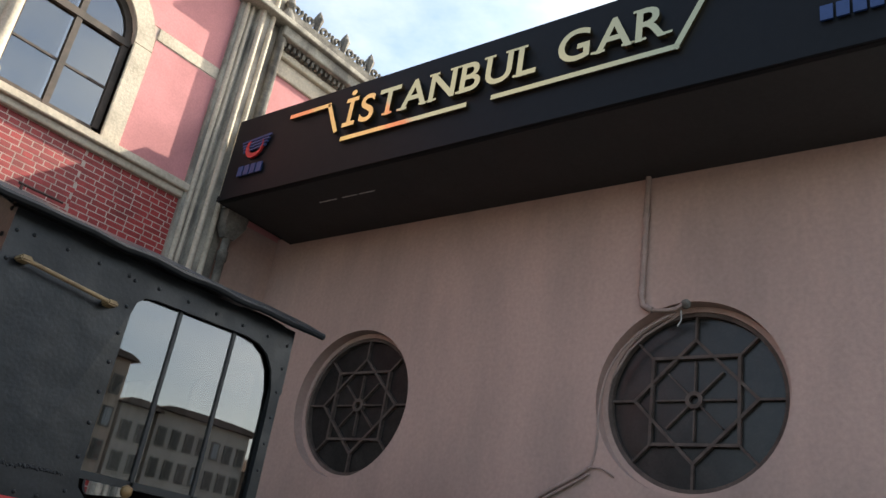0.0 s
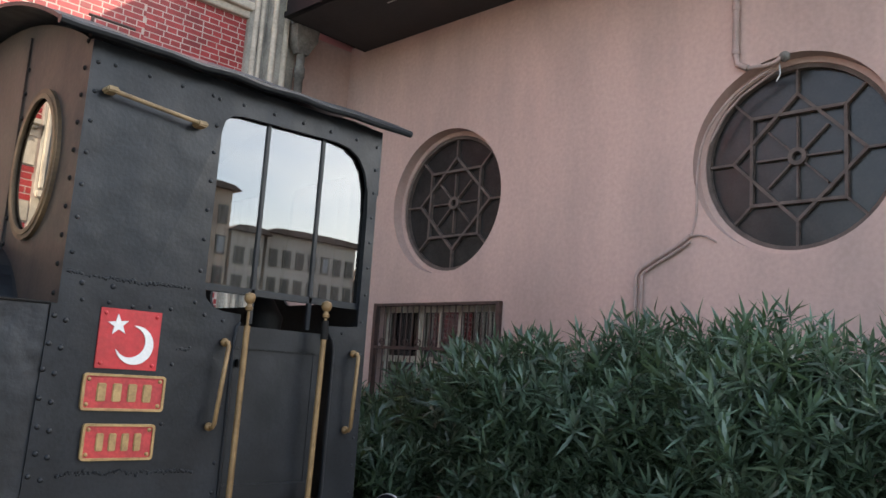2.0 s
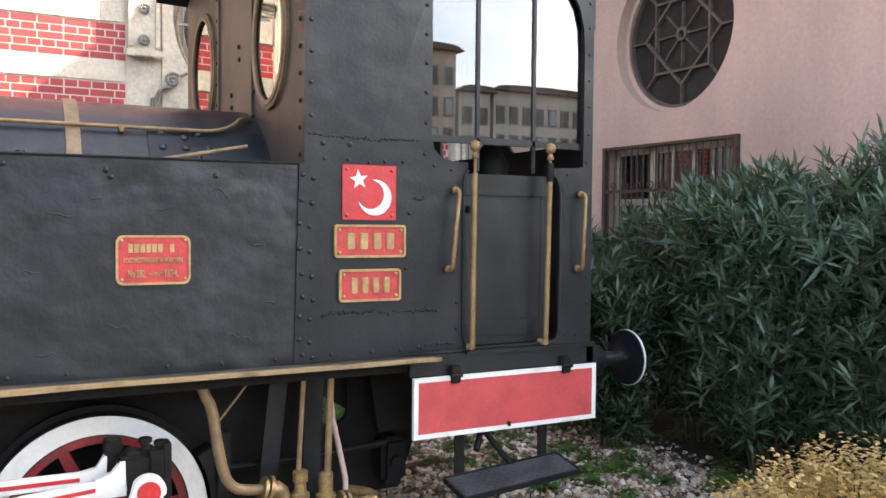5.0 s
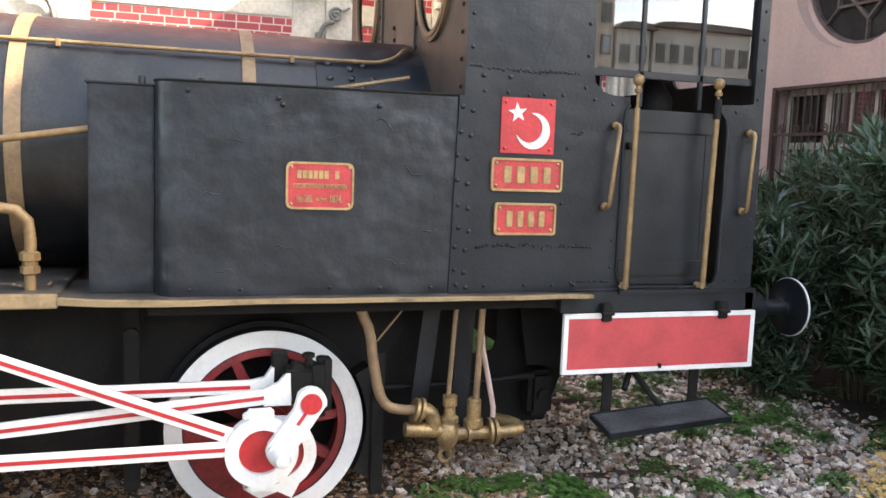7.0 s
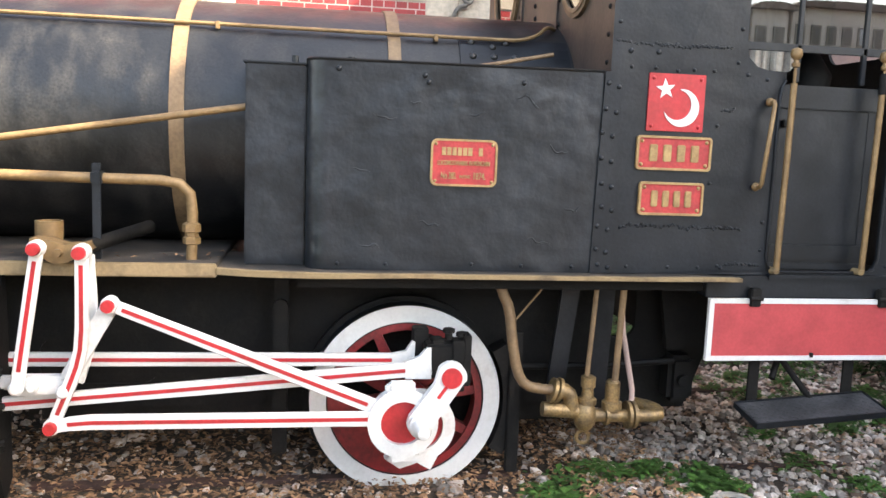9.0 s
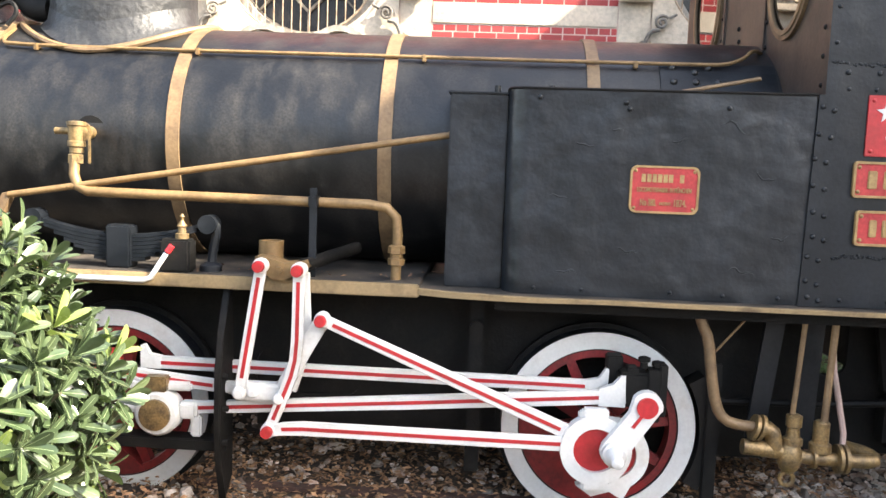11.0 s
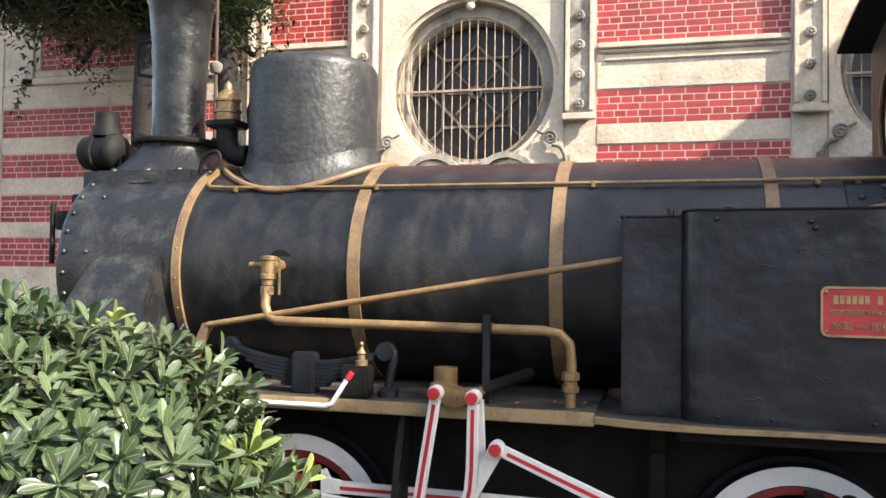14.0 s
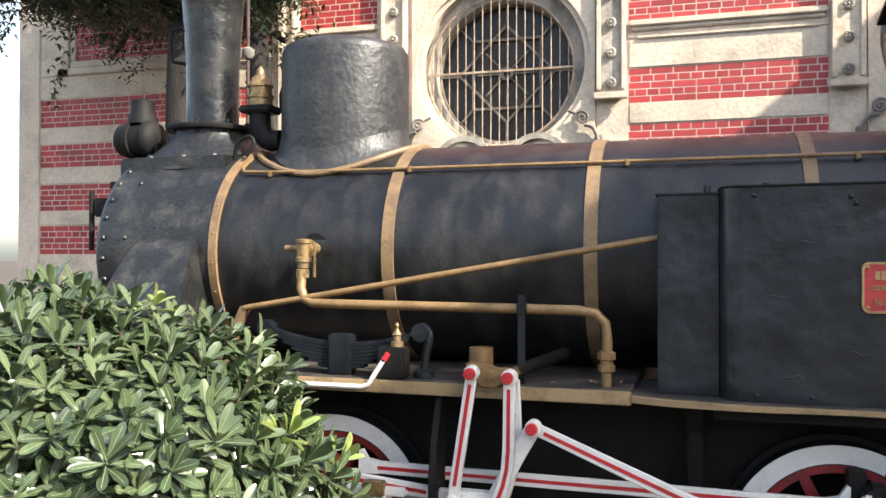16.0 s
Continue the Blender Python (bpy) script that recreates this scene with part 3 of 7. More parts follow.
# windows of the facade
def star_window(name, m, material, parent_label, r):
    """A round leaded window: eight-pointed star tracery round a hub, opaque panes behind, coloured as dark as the room.
    Local z looks out.
    """
    w = tagged(new(name), parent_label, kind="structure")
    w.matrix_world = m
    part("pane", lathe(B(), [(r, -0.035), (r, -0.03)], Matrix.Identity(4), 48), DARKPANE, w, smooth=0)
    # sheet behind the pane, room shade put into its colour
    part("room_dark_sheet", lathe(B(), [(r, -0.3), (r, -0.29)], Matrix.Identity(4), 32), DARKROOM, w, smooth=0)

    def bar(p, q, wd, h=0.03):
        b = B()
        p, q = Vector((*p, 0)), Vector((*q, 0))
        d = (q - p).normalized()
        n = Vector((-d.y, d.x, 0)) * wd / 2
        prism(b, [(p + n)[:2], (q + n)[:2], (q - n)[:2], (p - n)[:2]], XY, -0.03, h)
        return b
    sq = 0.69 * r
    for k in range(2):
        pts = [(sq * math.cos(math.pi / 4 * k + i * math.pi / 2), sq * math.sin(math.pi / 4 * k + i * math.pi / 2)) for i in range(4)]
        for i in range(4):
            part("star_bar", bar(pts[i], pts[(i + 1) % 4], 0.03, 0.02 + 0.004 * k), material, w)
    for i in range(8):
        a = i * math.pi / 4
        c, s_ = math.cos(a), math.sin(a)
        part("ray_bar", bar((sq * c, sq * s_), (r * c, r * s_), 0.023, 0.016), material, w)
        part("spoke_bar", bar((0.08 * c, 0.08 * s_), (0.44 * r * c, 0.44 * r * s_), 0.017, 0.014), material, w)
    part("hub", ring(B(), Matrix.Identity(4), 0.045, 0.085, -0.03, 0.03, 16), material, w)
    part("rim", ring(B(), Matrix.Identity(4), r * 0.96, r * 1.04, -0.04, 0.03), material, w)
    return w


for k, cx in enumerate(ROUNDS):
    star_window("window_%d" % (k + 1), Matrix.Translation((cx, FY + 0.3, 3.93)) @ Matrix.Rotation(math.pi / 2, 4, "X"), TRACERY_PALE,
                "round leaded window with star tracery in stone", 0.87)
    g = thing("window_grille", "round cream-painted iron bars over the window", "window grille", UP(cx, 0, 0))
    b = B()
    tube(b, [(0.9 * math.cos(i * math.tau / 48) - 0.04, FY + 0.05, 3.91 + 0.9 * math.sin(i * math.tau / 48)) for i in range(49)], 0.013, 8)
    part("hoop", b, GRILLE, g)
    for i in range(17):
        u = -0.84 + 0.105 * i
        hgt = math.sqrt(max(0.0, 0.9 ** 2 - u * u))
        part("bar", cyl(B(), (u - 0.04, FY + 0.05, 3.91 - hgt), (u - 0.04, FY + 0.05, 3.91 + hgt), 0.007, None, 8), GRILLE, g)
    part("crossbar", box(B(), -0.94, 0.86, FY + 0.02, FY + 0.04, 3.895, 3.92), GRILLE, g)
    # carved keystone
    b = B()
    for dx, dz, rr in ((0, 0, 0.09), (-0.1, 0.03, 0.06), (0.1, 0.03, 0.06), (0, -0.12, 0.055), (0, 0.12, 0.12)):
        ball(b, (cx + dx, FY - 0.1, 5.02 + dz), rr, 12, 8, (1, 0.6, 1))
    part("keystone", b, STONE, wall_north)

# tall upper window
w3 = tagged(new("window_3"), "tall arched brown window with white curtains", kind="structure")
b = B()
box(b, 1.04, 1.11, FY + 0.08, FY + 0.16, 6.6, 8.08)
box(b, 2.36, 2.45, FY + 0.08, FY + 0.16, 6.6, 8.08)
box(b, 1.02, 2.45, FY + 0.08, FY + 0.16, 6.58, 6.7)
box(b, 1.02, 2.45, FY + 0.06, FY + 0.16, 7.98, 8.08)
box(b, 1.70, 1.78, FY + 0.07, FY + 0.16, 6.6, 8.7)
for k in range(12):
    a0, a1 = radians(k * 15), radians(k * 15 + 15)
    prism(b, [(1.735 + r * math.cos(a), 8.06 + r * math.sin(a)) for r, a in ((0.62, a0), (0.72, a0), (0.72, a1), (0.62, a1))], XZ, FY + 0.08, FY + 0.16)
part("window_frame", b, WOODBROWN, w3)
for x0 in (1.09, 1.78):
    part("glazing_bar", box(B(), x0, x0 + 0.6, FY + 0.1, FY + 0.13, 7.28, 7.31), WOODBROWN, w3)
    part("pane", box(B(), x0, x0 + 0.6, FY + 0.115, FY + 0.12, 6.68, 8.7), SKYPANE, w3)
    part("curtain", box(B(), x0, x0 + 0.6, FY + 0.22, FY + 0.24, 6.68, 8.75), CURTAIN, w3)

# ---- pink side building: slightly off square to the facade ----
EAST = Matrix.Translation((5.5, 5.15, 0)) @ Matrix.Rotation(radians(2.4), 4, "Z")


def EW(u, v, h):
    """u runs along the wall away from the facade, v up, h into the wall."""
    return Vector((h, -u, v))


R1, R2, RZ, RR = 1.795, 6.09, 3.985, 0.93
outline = [(-0.35, GZ - 0.3), (8.6, GZ - 0.3), (8.6, 6.5), (-0.35, 6.5)]
GW = (0.685, 2.845, 0.35, 2.69)
wall_east = setting("wall_east", plate([outline, circle(R1, RZ, RR, n=64), circle(R2, RZ, RR, n=64),
                    [(GW[0], GW[2]), (GW[1], GW[2]), (GW[1], GW[3]), (GW[0], GW[3])]], 0.34, EW), PINK,
                    "pink rendered wall with streaks and cracks", m=EAST)
# added slab behind the openings, coloured dark in place of shaded rooms
setting("room_dark_slab", box(B(), 0.6, 1.0, -8.6, 0.35, GZ, 7.6), DARKROOM, m=EAST)
setting("roof_east", box(B(), -0.0, 9.0, -8.6, 0.3, 6.5, 7.62), SOFFIT, "flat roof of the pink building", m=EAST)
for k, u in ((4, R1), (5, R2)):
    m = EAST @ Matrix.Translation((0.2, -u, RZ)) @ Matrix.Rotation(-math.pi / 2, 4, "Y") @ Matrix.Rotation(-math.pi / 2, 4, "Z")
    star_window("window_%d" % k, m, TRACERY, "round leaded window with star tracery and room-dark panes", 0.87)
    b = ring(B(), EAST @ ALONG_X(0.0, -u, RZ), 0.875, RR + 0.003, 0.15, 0.3, 64)
    setting("reveal_ring", b, PINK)
# barred lower window
w6 = tagged(new("window_6"), "barred window with cream wooden sashes", kind="structure")
w6.matrix_world = EAST
# flat sheet whose dark colour stands for the shaded room
part("room_dark_sheet", box(B(), 0.4, 0.42, -GW[1], -GW[0], GW[2], GW[3]), DARKROOM, w6)
b = B()
for u in (0.72, 1.32, 2.02, 2.78):
    box(b, 0.16, 0.22, -u - 0.06, -u, GW[2], GW[3])
box(b, 0.16, 0.22, -GW[1], -GW[0], GW[3] - 0.1, GW[3] - 0.02)
box(b, 0.15, 0.22, -GW[1], -GW[0], 1.95, 2.03)
box(b, 0.13, 0.22, -GW[1], -GW[0], GW[2], GW[2] + 0.08)
for u in (1.4, 1.7):
    box(b, 0.15, 0.2, -u - 0.03, -u, 2.03, GW[3] - 0.1)
part("window_frame", b, WOODWHITE, w6)
part("pane", box(B(), 0.185, 0.19, -GW[1], -GW[0], GW[2], GW[3]), SKYPANE, w6)
for u, w_ in ((0.8, 0.3), (1.45, 0.5), (2.3, 0.35)):
    part("curtain", box(B(), 0.26, 0.27, -u - w_, -u, GW[2], GW[3]), CURTAIN, w6)
g = thing("window_bars", "rusty brown iron bars with a row of scrolls", "window grille", EAST)
b = B()
for z in (GW[2] + 0.02, GW[3] - 0.02, 2.12):
    box(b, -0.05, -0.02, -GW[1], -GW[0], z - 0.018, z + 0.018)
for u in (GW[0], GW[1] - 0.05):
    box(b, -0.06, 0.0, -u - 0.05, -u, GW[2], GW[3])
part("bar_frame", b, RUSTBAR, g)
for i in range(20):
    u = GW[0] + 0.1 + i * 0.105
    part("bar", cyl(B(), (-0.035, -u, GW[2]), (-0.035, -u, GW[3]), 0.009, None, 6), RUSTBAR, g)
for i in range(9):
    u = GW[0] + 0.2 + i * 0.22
    pts = [(-0.04, -u + 0.06 * (1 - k / 18) * math.cos(k * 0.6), 2.18 + 0.06 * (1 - k / 18) * math.sin(k * 0.6)) for k in range(15)]
    part("scroll", tube(B(), pts, 0.009, 5), RUSTBAR, g)

# conduit from the fascia, cables round the window, lower pipe
c1 = thing("wall_conduit", "painted conduit pipe with clips on the pink wall", "pipe", EAST)
part("pipe", tube(B(), [(-0.04, -5.60, 6.4), (-0.04, -5.60, 5.0), (-0.04, -5.62, 4.9), (-0.04, -5.72, 4.84)], 0.032, 10), PVC, c1)
for z in (5.9, 5.45, 5.0):
    part("clip", cyl(B(), (-0.04, -5.60, z), (-0.04, -5.60, z + 0.05), 0.038, None, 12), PVC, c1)
part("cable", tube(B(), [(-0.04, -5.72, 4.84), (-0.05, -5.95, 4.82), (-0.05, -6.05, 4.88)], 0.02, 8, 1), PVC, c1)
part("cable", tube(B(), [(0.0, -5.95, 4.82), (-0.01, -5.55, 4.62), (-0.01, -5.28, 4.3), (-0.01, -5.2, 3.9), (-0.01, -5.22, 3.5), (-0.01, -5.16, 3.28)], 0.012, 6, 2), PVC, c1)
part("cable", tube(B(), [(0.05, -5.95, 4.80), (0.06, -5.5, 4.55), (0.06, -5.3, 4.2)], 0.012, 6, 1), PVC, c1)
part("cable", tube(B(), [(0.0, -6.0, 4.84), (-0.03, -6.02, 4.72), (-0.02, -5.98, 4.66)], 0.006, 5), WHITE, c1)
part("junction", ball(B(), (-0.03, -6.06, 4.88), 0.05, 10, 8), STONEDARK, c1)
c2 = thing("lower_conduit", "thin painted pipe bending down the pink wall", "pipe", EAST)
part("pipe", tube(B(), [(-0.03, -5.16, 3.28), (-0.03, -5.05, 3.2), (-0.03, -4.66, 3.0), (-0.03, -4.58, 2.93), (-0.03, -4.58, 2.8), (-0.03, -4.58, GZ)], 0.02, 8, 1), PVC, c2)
part("pipe", tube(B(), [(-0.03, -5.16, 3.22), (-0.03, -5.05, 3.15), (-0.03, -4.70, 2.97), (-0.03, -4.63, 2.9), (-0.03, -4.63, GZ)], 0.014, 8, 1), PVC, c2)
part("cable", tube(B(), [(-0.02, -5.16, 3.28), (-0.02, -5.3, 3.28), (-0.02, -5.42, 3.2)], 0.009, 6, 1), PVC, c2)

# rainwater pipe in the corner
dp = thing("drain_pipe", "grey-brown rainwater pipe with a square hopper head", "pipe", UP(4.48, 5.25, 0))
part("pipe", lathe(B(), [(0.06, 0), (0.06, 5.95), (0.075, 5.97), (0.075, 6.1), (0.06, 6.12), (0.06, 6.3)], UP(0, 0, GZ), 16), STONEDARK, dp)
b = B()
for z0, z1, h0, h1 in ((6.02, 6.22, 0.08, 0.17), (6.22, 6.40, 0.17, 0.18), (6.40, 6.45, 0.2, 0.2)):
    lo_, hi_ = ([b.verts.new((h * p, h * 0.8 * q, z)) for p, q in ((-1, -1), (1, -1), (1, 1), (-1, 1))] for h, z in ((h0, z0), (h1, z1)))
    for i in range(4):
        b.faces.new((lo_[i], lo_[(i + 1) % 4], hi_[(i + 1) % 4], hi_[i]))
    b.faces.new(lo_[::-1])
    b.faces.new(hi_)
part("hopper", b, STONEDARK, dp)
for z in (1.5, 3.6, 5.2):
    part("pipe_clip", lathe(B(), [(0.066, 0), (0.072, 0.01), (0.072, 0.05), (0.066, 0.06)], UP(0, 0, z), 16), STONEDARK, dp)

# ---- the sign over the pink wall ----
sign = thing("station_sign", "black fascia sign with polished gold lettering", "sign", EAST)
NX = -1.4
part("fascia", box(B(), NX, NX + 0.06, -8.6, 0.02, 6.38, 7.68, 0.006), FASCIA, sign)
part("fascia_lip", box(B(), NX - 0.03, NX, -8.6, 0.02, 6.38, 6.46, 0.004), FASCIA, sign)
part("end_panel", box(B(), NX + 0.06, 0.0, -0.02, 0.02, 6.38, 7.66), FASCIA, sign)
part("soffit", box(B(), NX + 0.06, -0.004, -8.6, -0.02, 6.38, 6.42), SOFFIT, sign)
for u0, u1 in ((1.45, 1.75), (1.85, 2.1), (2.14, 2.4)):
    part("soffit_gap", box(B(), NX + 0.5, NX + 0.515, -u1, -u0, 6.375, 6.379), WHITE, sign)
# serif feet as shares of each letter's width, at its base (0) or cap line (1)
SERIFS = {"\u0130": ((0.5, 0), (0.5, 1)), "T": ((0.5, 0),), "A": ((0.08, 0), (0.92, 0)), "N": ((0.1, 0), (0.1, 1), (0.92, 1)), "B": ((0.1, 0), (0.1, 1)),
          "U": ((0.1, 1), (0.92, 1)), "L": ((0.14, 0), (0.14, 1)), "R": ((0.12, 0), (0.12, 1), (0.95, 0))}
WORD = "\u0130STANBUL GAR"
spans, pen = [], 0.0
for ch in WORD:
    if ch == " ":
        pen += 0.34
        continue
    bm = lettering(ch, 1.0, 0.03)
    lo_, hi_ = min(v.co.x for v in bm.verts), max(v.co.x for v in bm.verts)
    spans.append((ch, bm, lo_, hi_, pen))
    pen += hi_ - lo_ + (0.12 if ch not in "TA" else 0.06)
unit = 4.15 / (pen - 0.12)
for ch, bm, lo_, hi_, start in spans:
    wide = (hi_ - lo_) * unit
    u0 = 2.2 + start * unit
    for v in bm.verts:
        v.co = Vector((NX - 0.05 - v.co.z, -(u0 + (v.co.x - lo_) * unit), 6.995 + v.co.y / 0.70 * 0.385))
    for at, top in SERIFS.get(ch, ()):
        c = u0 + wide * at
        z = 6.995 + (0.385 - 0.03 if top else 0.0)
        box(bm, NX - 0.079, NX - 0.021, -c - 0.075, -c + 0.075, z, z + 0.03)
    part("letter", bm, GOLDMIRROR, sign, "polished gold capital", smooth=0)
for pts in ([(1.16, 7.43), (1.85, 7.43), (2.06, 7.0)], [(2.22, 6.84), (4.05, 6.84)], [(4.43, 6.84), (6.44, 6.84), (6.72, 7.4), (6.95, 7.4)]):
    for (a, za), (c, zc) in zip(pts, pts[1:]):
        d = Vector((c - a, zc - za)).normalized() * 0.03
        n = Vector((-d.y, d.x))
        q = [Vector((a, za)) - d + n, Vector((c, zc)) + d + n, Vector((c, zc)) + d - n, Vector((a, za)) - d - n]
        part("gold_strip", prism(B(), [tuple(v) for v in q], lambda u, v, h: Vector((h, -u, v)), NX - 0.05, NX - 0.01), GOLDMIRROR, sign)


def emblem(u, z):
    """Red crescent over a blue winged wheel, with blue bars below."""
    b = B()
    n = 26
    out = [(0.17 * math.cos(radians(-215 + 250 * i / n)), 0.17 * math.sin(radians(-215 + 250 * i / n))) for i in range(n + 1)]
    inn = [(0.02 + 0.135 * math.cos(radians(35 - 250 * i / n)), 0.03 + 0.135 * math.sin(radians(35 - 250 * i / n))) for i in range(n + 1)]
    prism(b, [(u + p, z + q) for p, q in out + inn], lambda p, q, h: Vector((h, -p, q)), NX - 0.05, NX - 0.02)
    part("crescent", b, SIGNRED, sign)
    for k in range(4):
        part("wing", prism(B(), [(u - 0.28 + 0.02 * k, z + 0.12 - 0.05 * k), (u + 0.28 - 0.02 * k, z + 0.16 - 0.05 * k), (u + 0.28 - 0.02 * k, z + 0.13 - 0.05 * k), (u - 0.28 + 0.02 * k, z + 0.09 - 0.05 * k)],
             lambda p, q, h: Vector((h, -p, q)), NX - 0.045, NX - 0.02), BLUE, sign)
    for k in range(4):
        part("blue_bar", box(B(), NX - 0.04, NX - 0.02, -u + 0.23 - 0.125 * k - 0.1, -u + 0.23 - 0.125 * k, z - 0.42, z - 0.27), BLUE, sign)


emblem(0.52, 7.12)
emblem(7.9, 7.12)

# ---- far side of the street, behind the camera ----
def far_house(x0, x1, h, material, floors, cols, dome=False):
    t = thing("apartment_building", "brown rendered street building with rows of windows", "building", group="street buildings")
    part("wall", box(B(), x0, x1, -44, -32, GZ, h), material, t)
    part("roof", prism(B(), [(x0 - 0.3, h), (x1 + 0.3, h)] + [((x0 + x1) / 2 + (x1 - x0) * 0.48 * math.cos(radians(a)), h + 0.2 + (1.3 if dome else 0.12) * math.sin(radians(a))) for a in range(0, 181, 20)], XZ, -44.4, -31.6), FARROOF, t)
    for f in range(floors):
        for c in range(cols):
            wx = x0 + (c + 0.5) * (x1 - x0) / cols
            wz = 1.0 + f * (h - 1.2) / floors
            hw, hh = 0.3 * (x1 - x0) / cols, 0.62 * (h - 1.2) / floors
            win = part("window", box(B(), wx - hw, wx + hw, -32.06, -31.9, wz, wz + hh), STONEGREY, t)
            part("pane", box(B(), wx - hw + 0.08, wx + hw - 0.08, -31.93, -31.88, wz + 0.08, wz + hh - 0.08), CURTAIN if (f * 7 + c * 3) % 5 == 0 else FARGLASS, win)
    return t


far_house(14.0, 18.2, 10.2, FARWALL, 6, 5)
far_house(18.4, 20.2, 8.3, FARWALL2, 5, 2)
far_house(20.4, 26.0, 8.5, FARWALL2, 5, 7)
far_house(26.2, 40.0, 6.7, FARWALL, 4, 14, True)
far_house(-2.0, 13.5, 7.4, FARWALL, 5, 14)
far_house(-24.0, -2.5, 8.4, FARWALL2, 5, 20)

# ---- the locomotive ----
AX, BZ, BR = 1.08, 1.675, 0.70
loco = thing("locomotive", "small black steam tank engine with gold bands and white rods", "locomotive")
rng = random.Random(11)


def side(y):
    """The same depth on the far side of the engine."""
    return 2 * AX - y


# boiler barrel, bands, smokebox
b = lathe(B(), [(BR, 0), (BR, 4.56)], ALONG_X(-4.52, AX, BZ), 72)
boiler = part("boiler", b, BOILER_BLACK, loco, "sooty black boiler barrel")
for x, w in ((-4.54, 0.055), (-3.37, 0.075), (-2.185, 0.075), (-1.055, 0.07)):
    part("boiler_band", ring(B(), ALONG_X(x, AX, BZ), BR - 0.01, BR + (0.022 if x < -4 else 0.01), -w / 2, w / 2, 72), GOLDBAND, loco, "dull gold band")
b = B()
for i in range(9):
    a = radians(110 + i * 15)
    dome_head(b, (-4.54, AX + (BR + 0.02) * math.cos(a), BZ + (BR + 0.02) * math.sin(a)), (0, math.cos(a), math.sin(a)), 0.009)
part("band_rivets", b, GOLDBAND, boiler, kind="stuff")
b = lathe(B(), [(BR - 0.03, -0.03), (BR + 0.005, 0.0), (BR + 0.012, 0.03), (BR + 0.012, 0.86)], ALONG_X(-5.42, AX, BZ), 72)
smokebox = part("smokebox", b, SMOKE_BLACK, loco, "greyed smokebox with a riveted front ring")
b = B()
for i in range(14):
    a = radians(95 + i * 11.0)
    dome_head(b, (-5.37, AX + (BR + 0.012) * math.cos(a), BZ + (BR + 0.012) * math.sin(a)), (0, math.cos(a), math.sin(a)), 0.021)
    if i % 3 == 1:
        dome_head(b, (-5.2, AX + (BR + 0.012) * math.cos(a), BZ + (BR + 0.012) * math.sin(a)), (0, math.cos(a), math.sin(a)), 0.018)
part("rivets", b, SMOKE_BLACK, smokebox, kind="stuff")
part("smokebox_door", lathe(B(), [(0.0001, -0.12), (0.3, -0.09), (0.52, -0.03), (0.55, 0.0)], ALONG_X(-5.45, AX, BZ), 40), SMOKE_BLACK, smokebox)
part("door_lamp_bracket", box(B(), -5.95, -5.45, 0.98, 1.06, 1.95, 2.09, 0.01), IRON, smokebox)
part("door_handle", cyl(B(), (-5.98, 1.0, 1.7), (-5.98, 1.0, 2.15), 0.02), IRON, smokebox)
# saddle plate under the chimney
part("saddle_plate", box(B(), -5.36, -4.62, 0.655, side(0.655), 2.20, 2.335, 0.012), SMOKE_BLACK, smokebox)
b = B()
for x in (-5.24, -4.98, -4.74):
    dome_head(b, (x, 0.70, 2.335), (0, 0, 1), 0.028)
    dome_head(b, (x + 0.06, 0.63, 2.19), (0, -0.6, 0.8), 0.018)
part("saddle_bolts", b, SMOKE_BLACK, smokebox, kind="stuff")
# steam chest casing down the side
b = B()
prof = [(0.55, 1.86), (0.44, 1.815), (0.37, 1.76), (0.29, 1.68), (0.22, 1.58), (0.165, 1.46), (0.13, 1.33), (0.11, 1.18), (0.10, 0.98), (0.9, 0.98), (0.9, 1.86)]
prism(b, prof, lambda u, v, h: Vector((h - (0.18 * max(0.0, (1.82 - v) / 0.6) if h < -5 else -0.06 * max(0.0, (1.82 - v) / 0.6)), u, v)), -5.06, -4.66)
chest = part("steam_chest_casing", b, SMOKE_BLACK, loco, "curved grey casing beside the smokebox")
b = B()
for x in (-4.98, -4.85, -4.72):
    dome_head(b, (x, 0.40, 1.84), (0, -1, 0.2), 0.018)
part("rivets", b, SMOKE_BLACK, chest, kind="stuff")
part("top_strip", box(B(), -5.05, -4.67, 0.40, 0.46, 1.815, 1.86, 0.008), SMOKE_BLACK, chest)
cylb = lathe(B(), [(0.24, 0), (0.25, 0.02), (0.25, 0.68), (0.24, 0.7)], ALONG_X(-5.25, 0.2, 0.42), 32)
part("cylinder", cylb, BLACK, loco)

# chimney
b = lathe(B(), [(0.19, -0.04), (0.184, 0.1), (0.19, 0.4), (0.21, 0.75), (0.228, 0.94), (0.24, 0.955), (0.24, 0.985), (0.22, 0.985), (0.205, 0.7)], UP(-4.995, AX, 2.63), 48)
chimney = part("chimney", b, CHIM_BLACK, loco, "flared black chimney with worn highlights")
b = lathe(B(), [(0.31, 0), (0.316, 0.008), (0.316, 0.03), (0.306, 0.038), (0.2, 0.045)], UP(-5.0, AX, 2.55), 40)
part("chimney_flange", b, IRON, chimney)
b = B()
for i in range(8):
    a = i * math.tau / 8 + 0.2
    cyl(b, (-5.0 + 0.265 * math.cos(a), AX + 0.265 * math.sin(a), 2.52), (-5.0 + 0.265 * math.cos(a), AX + 0.265 * math.sin(a), 2.618), 0.02, None, 6)
part("flange_bolts", b, IRON, chimney, kind="stuff")
b = B()
rings = []
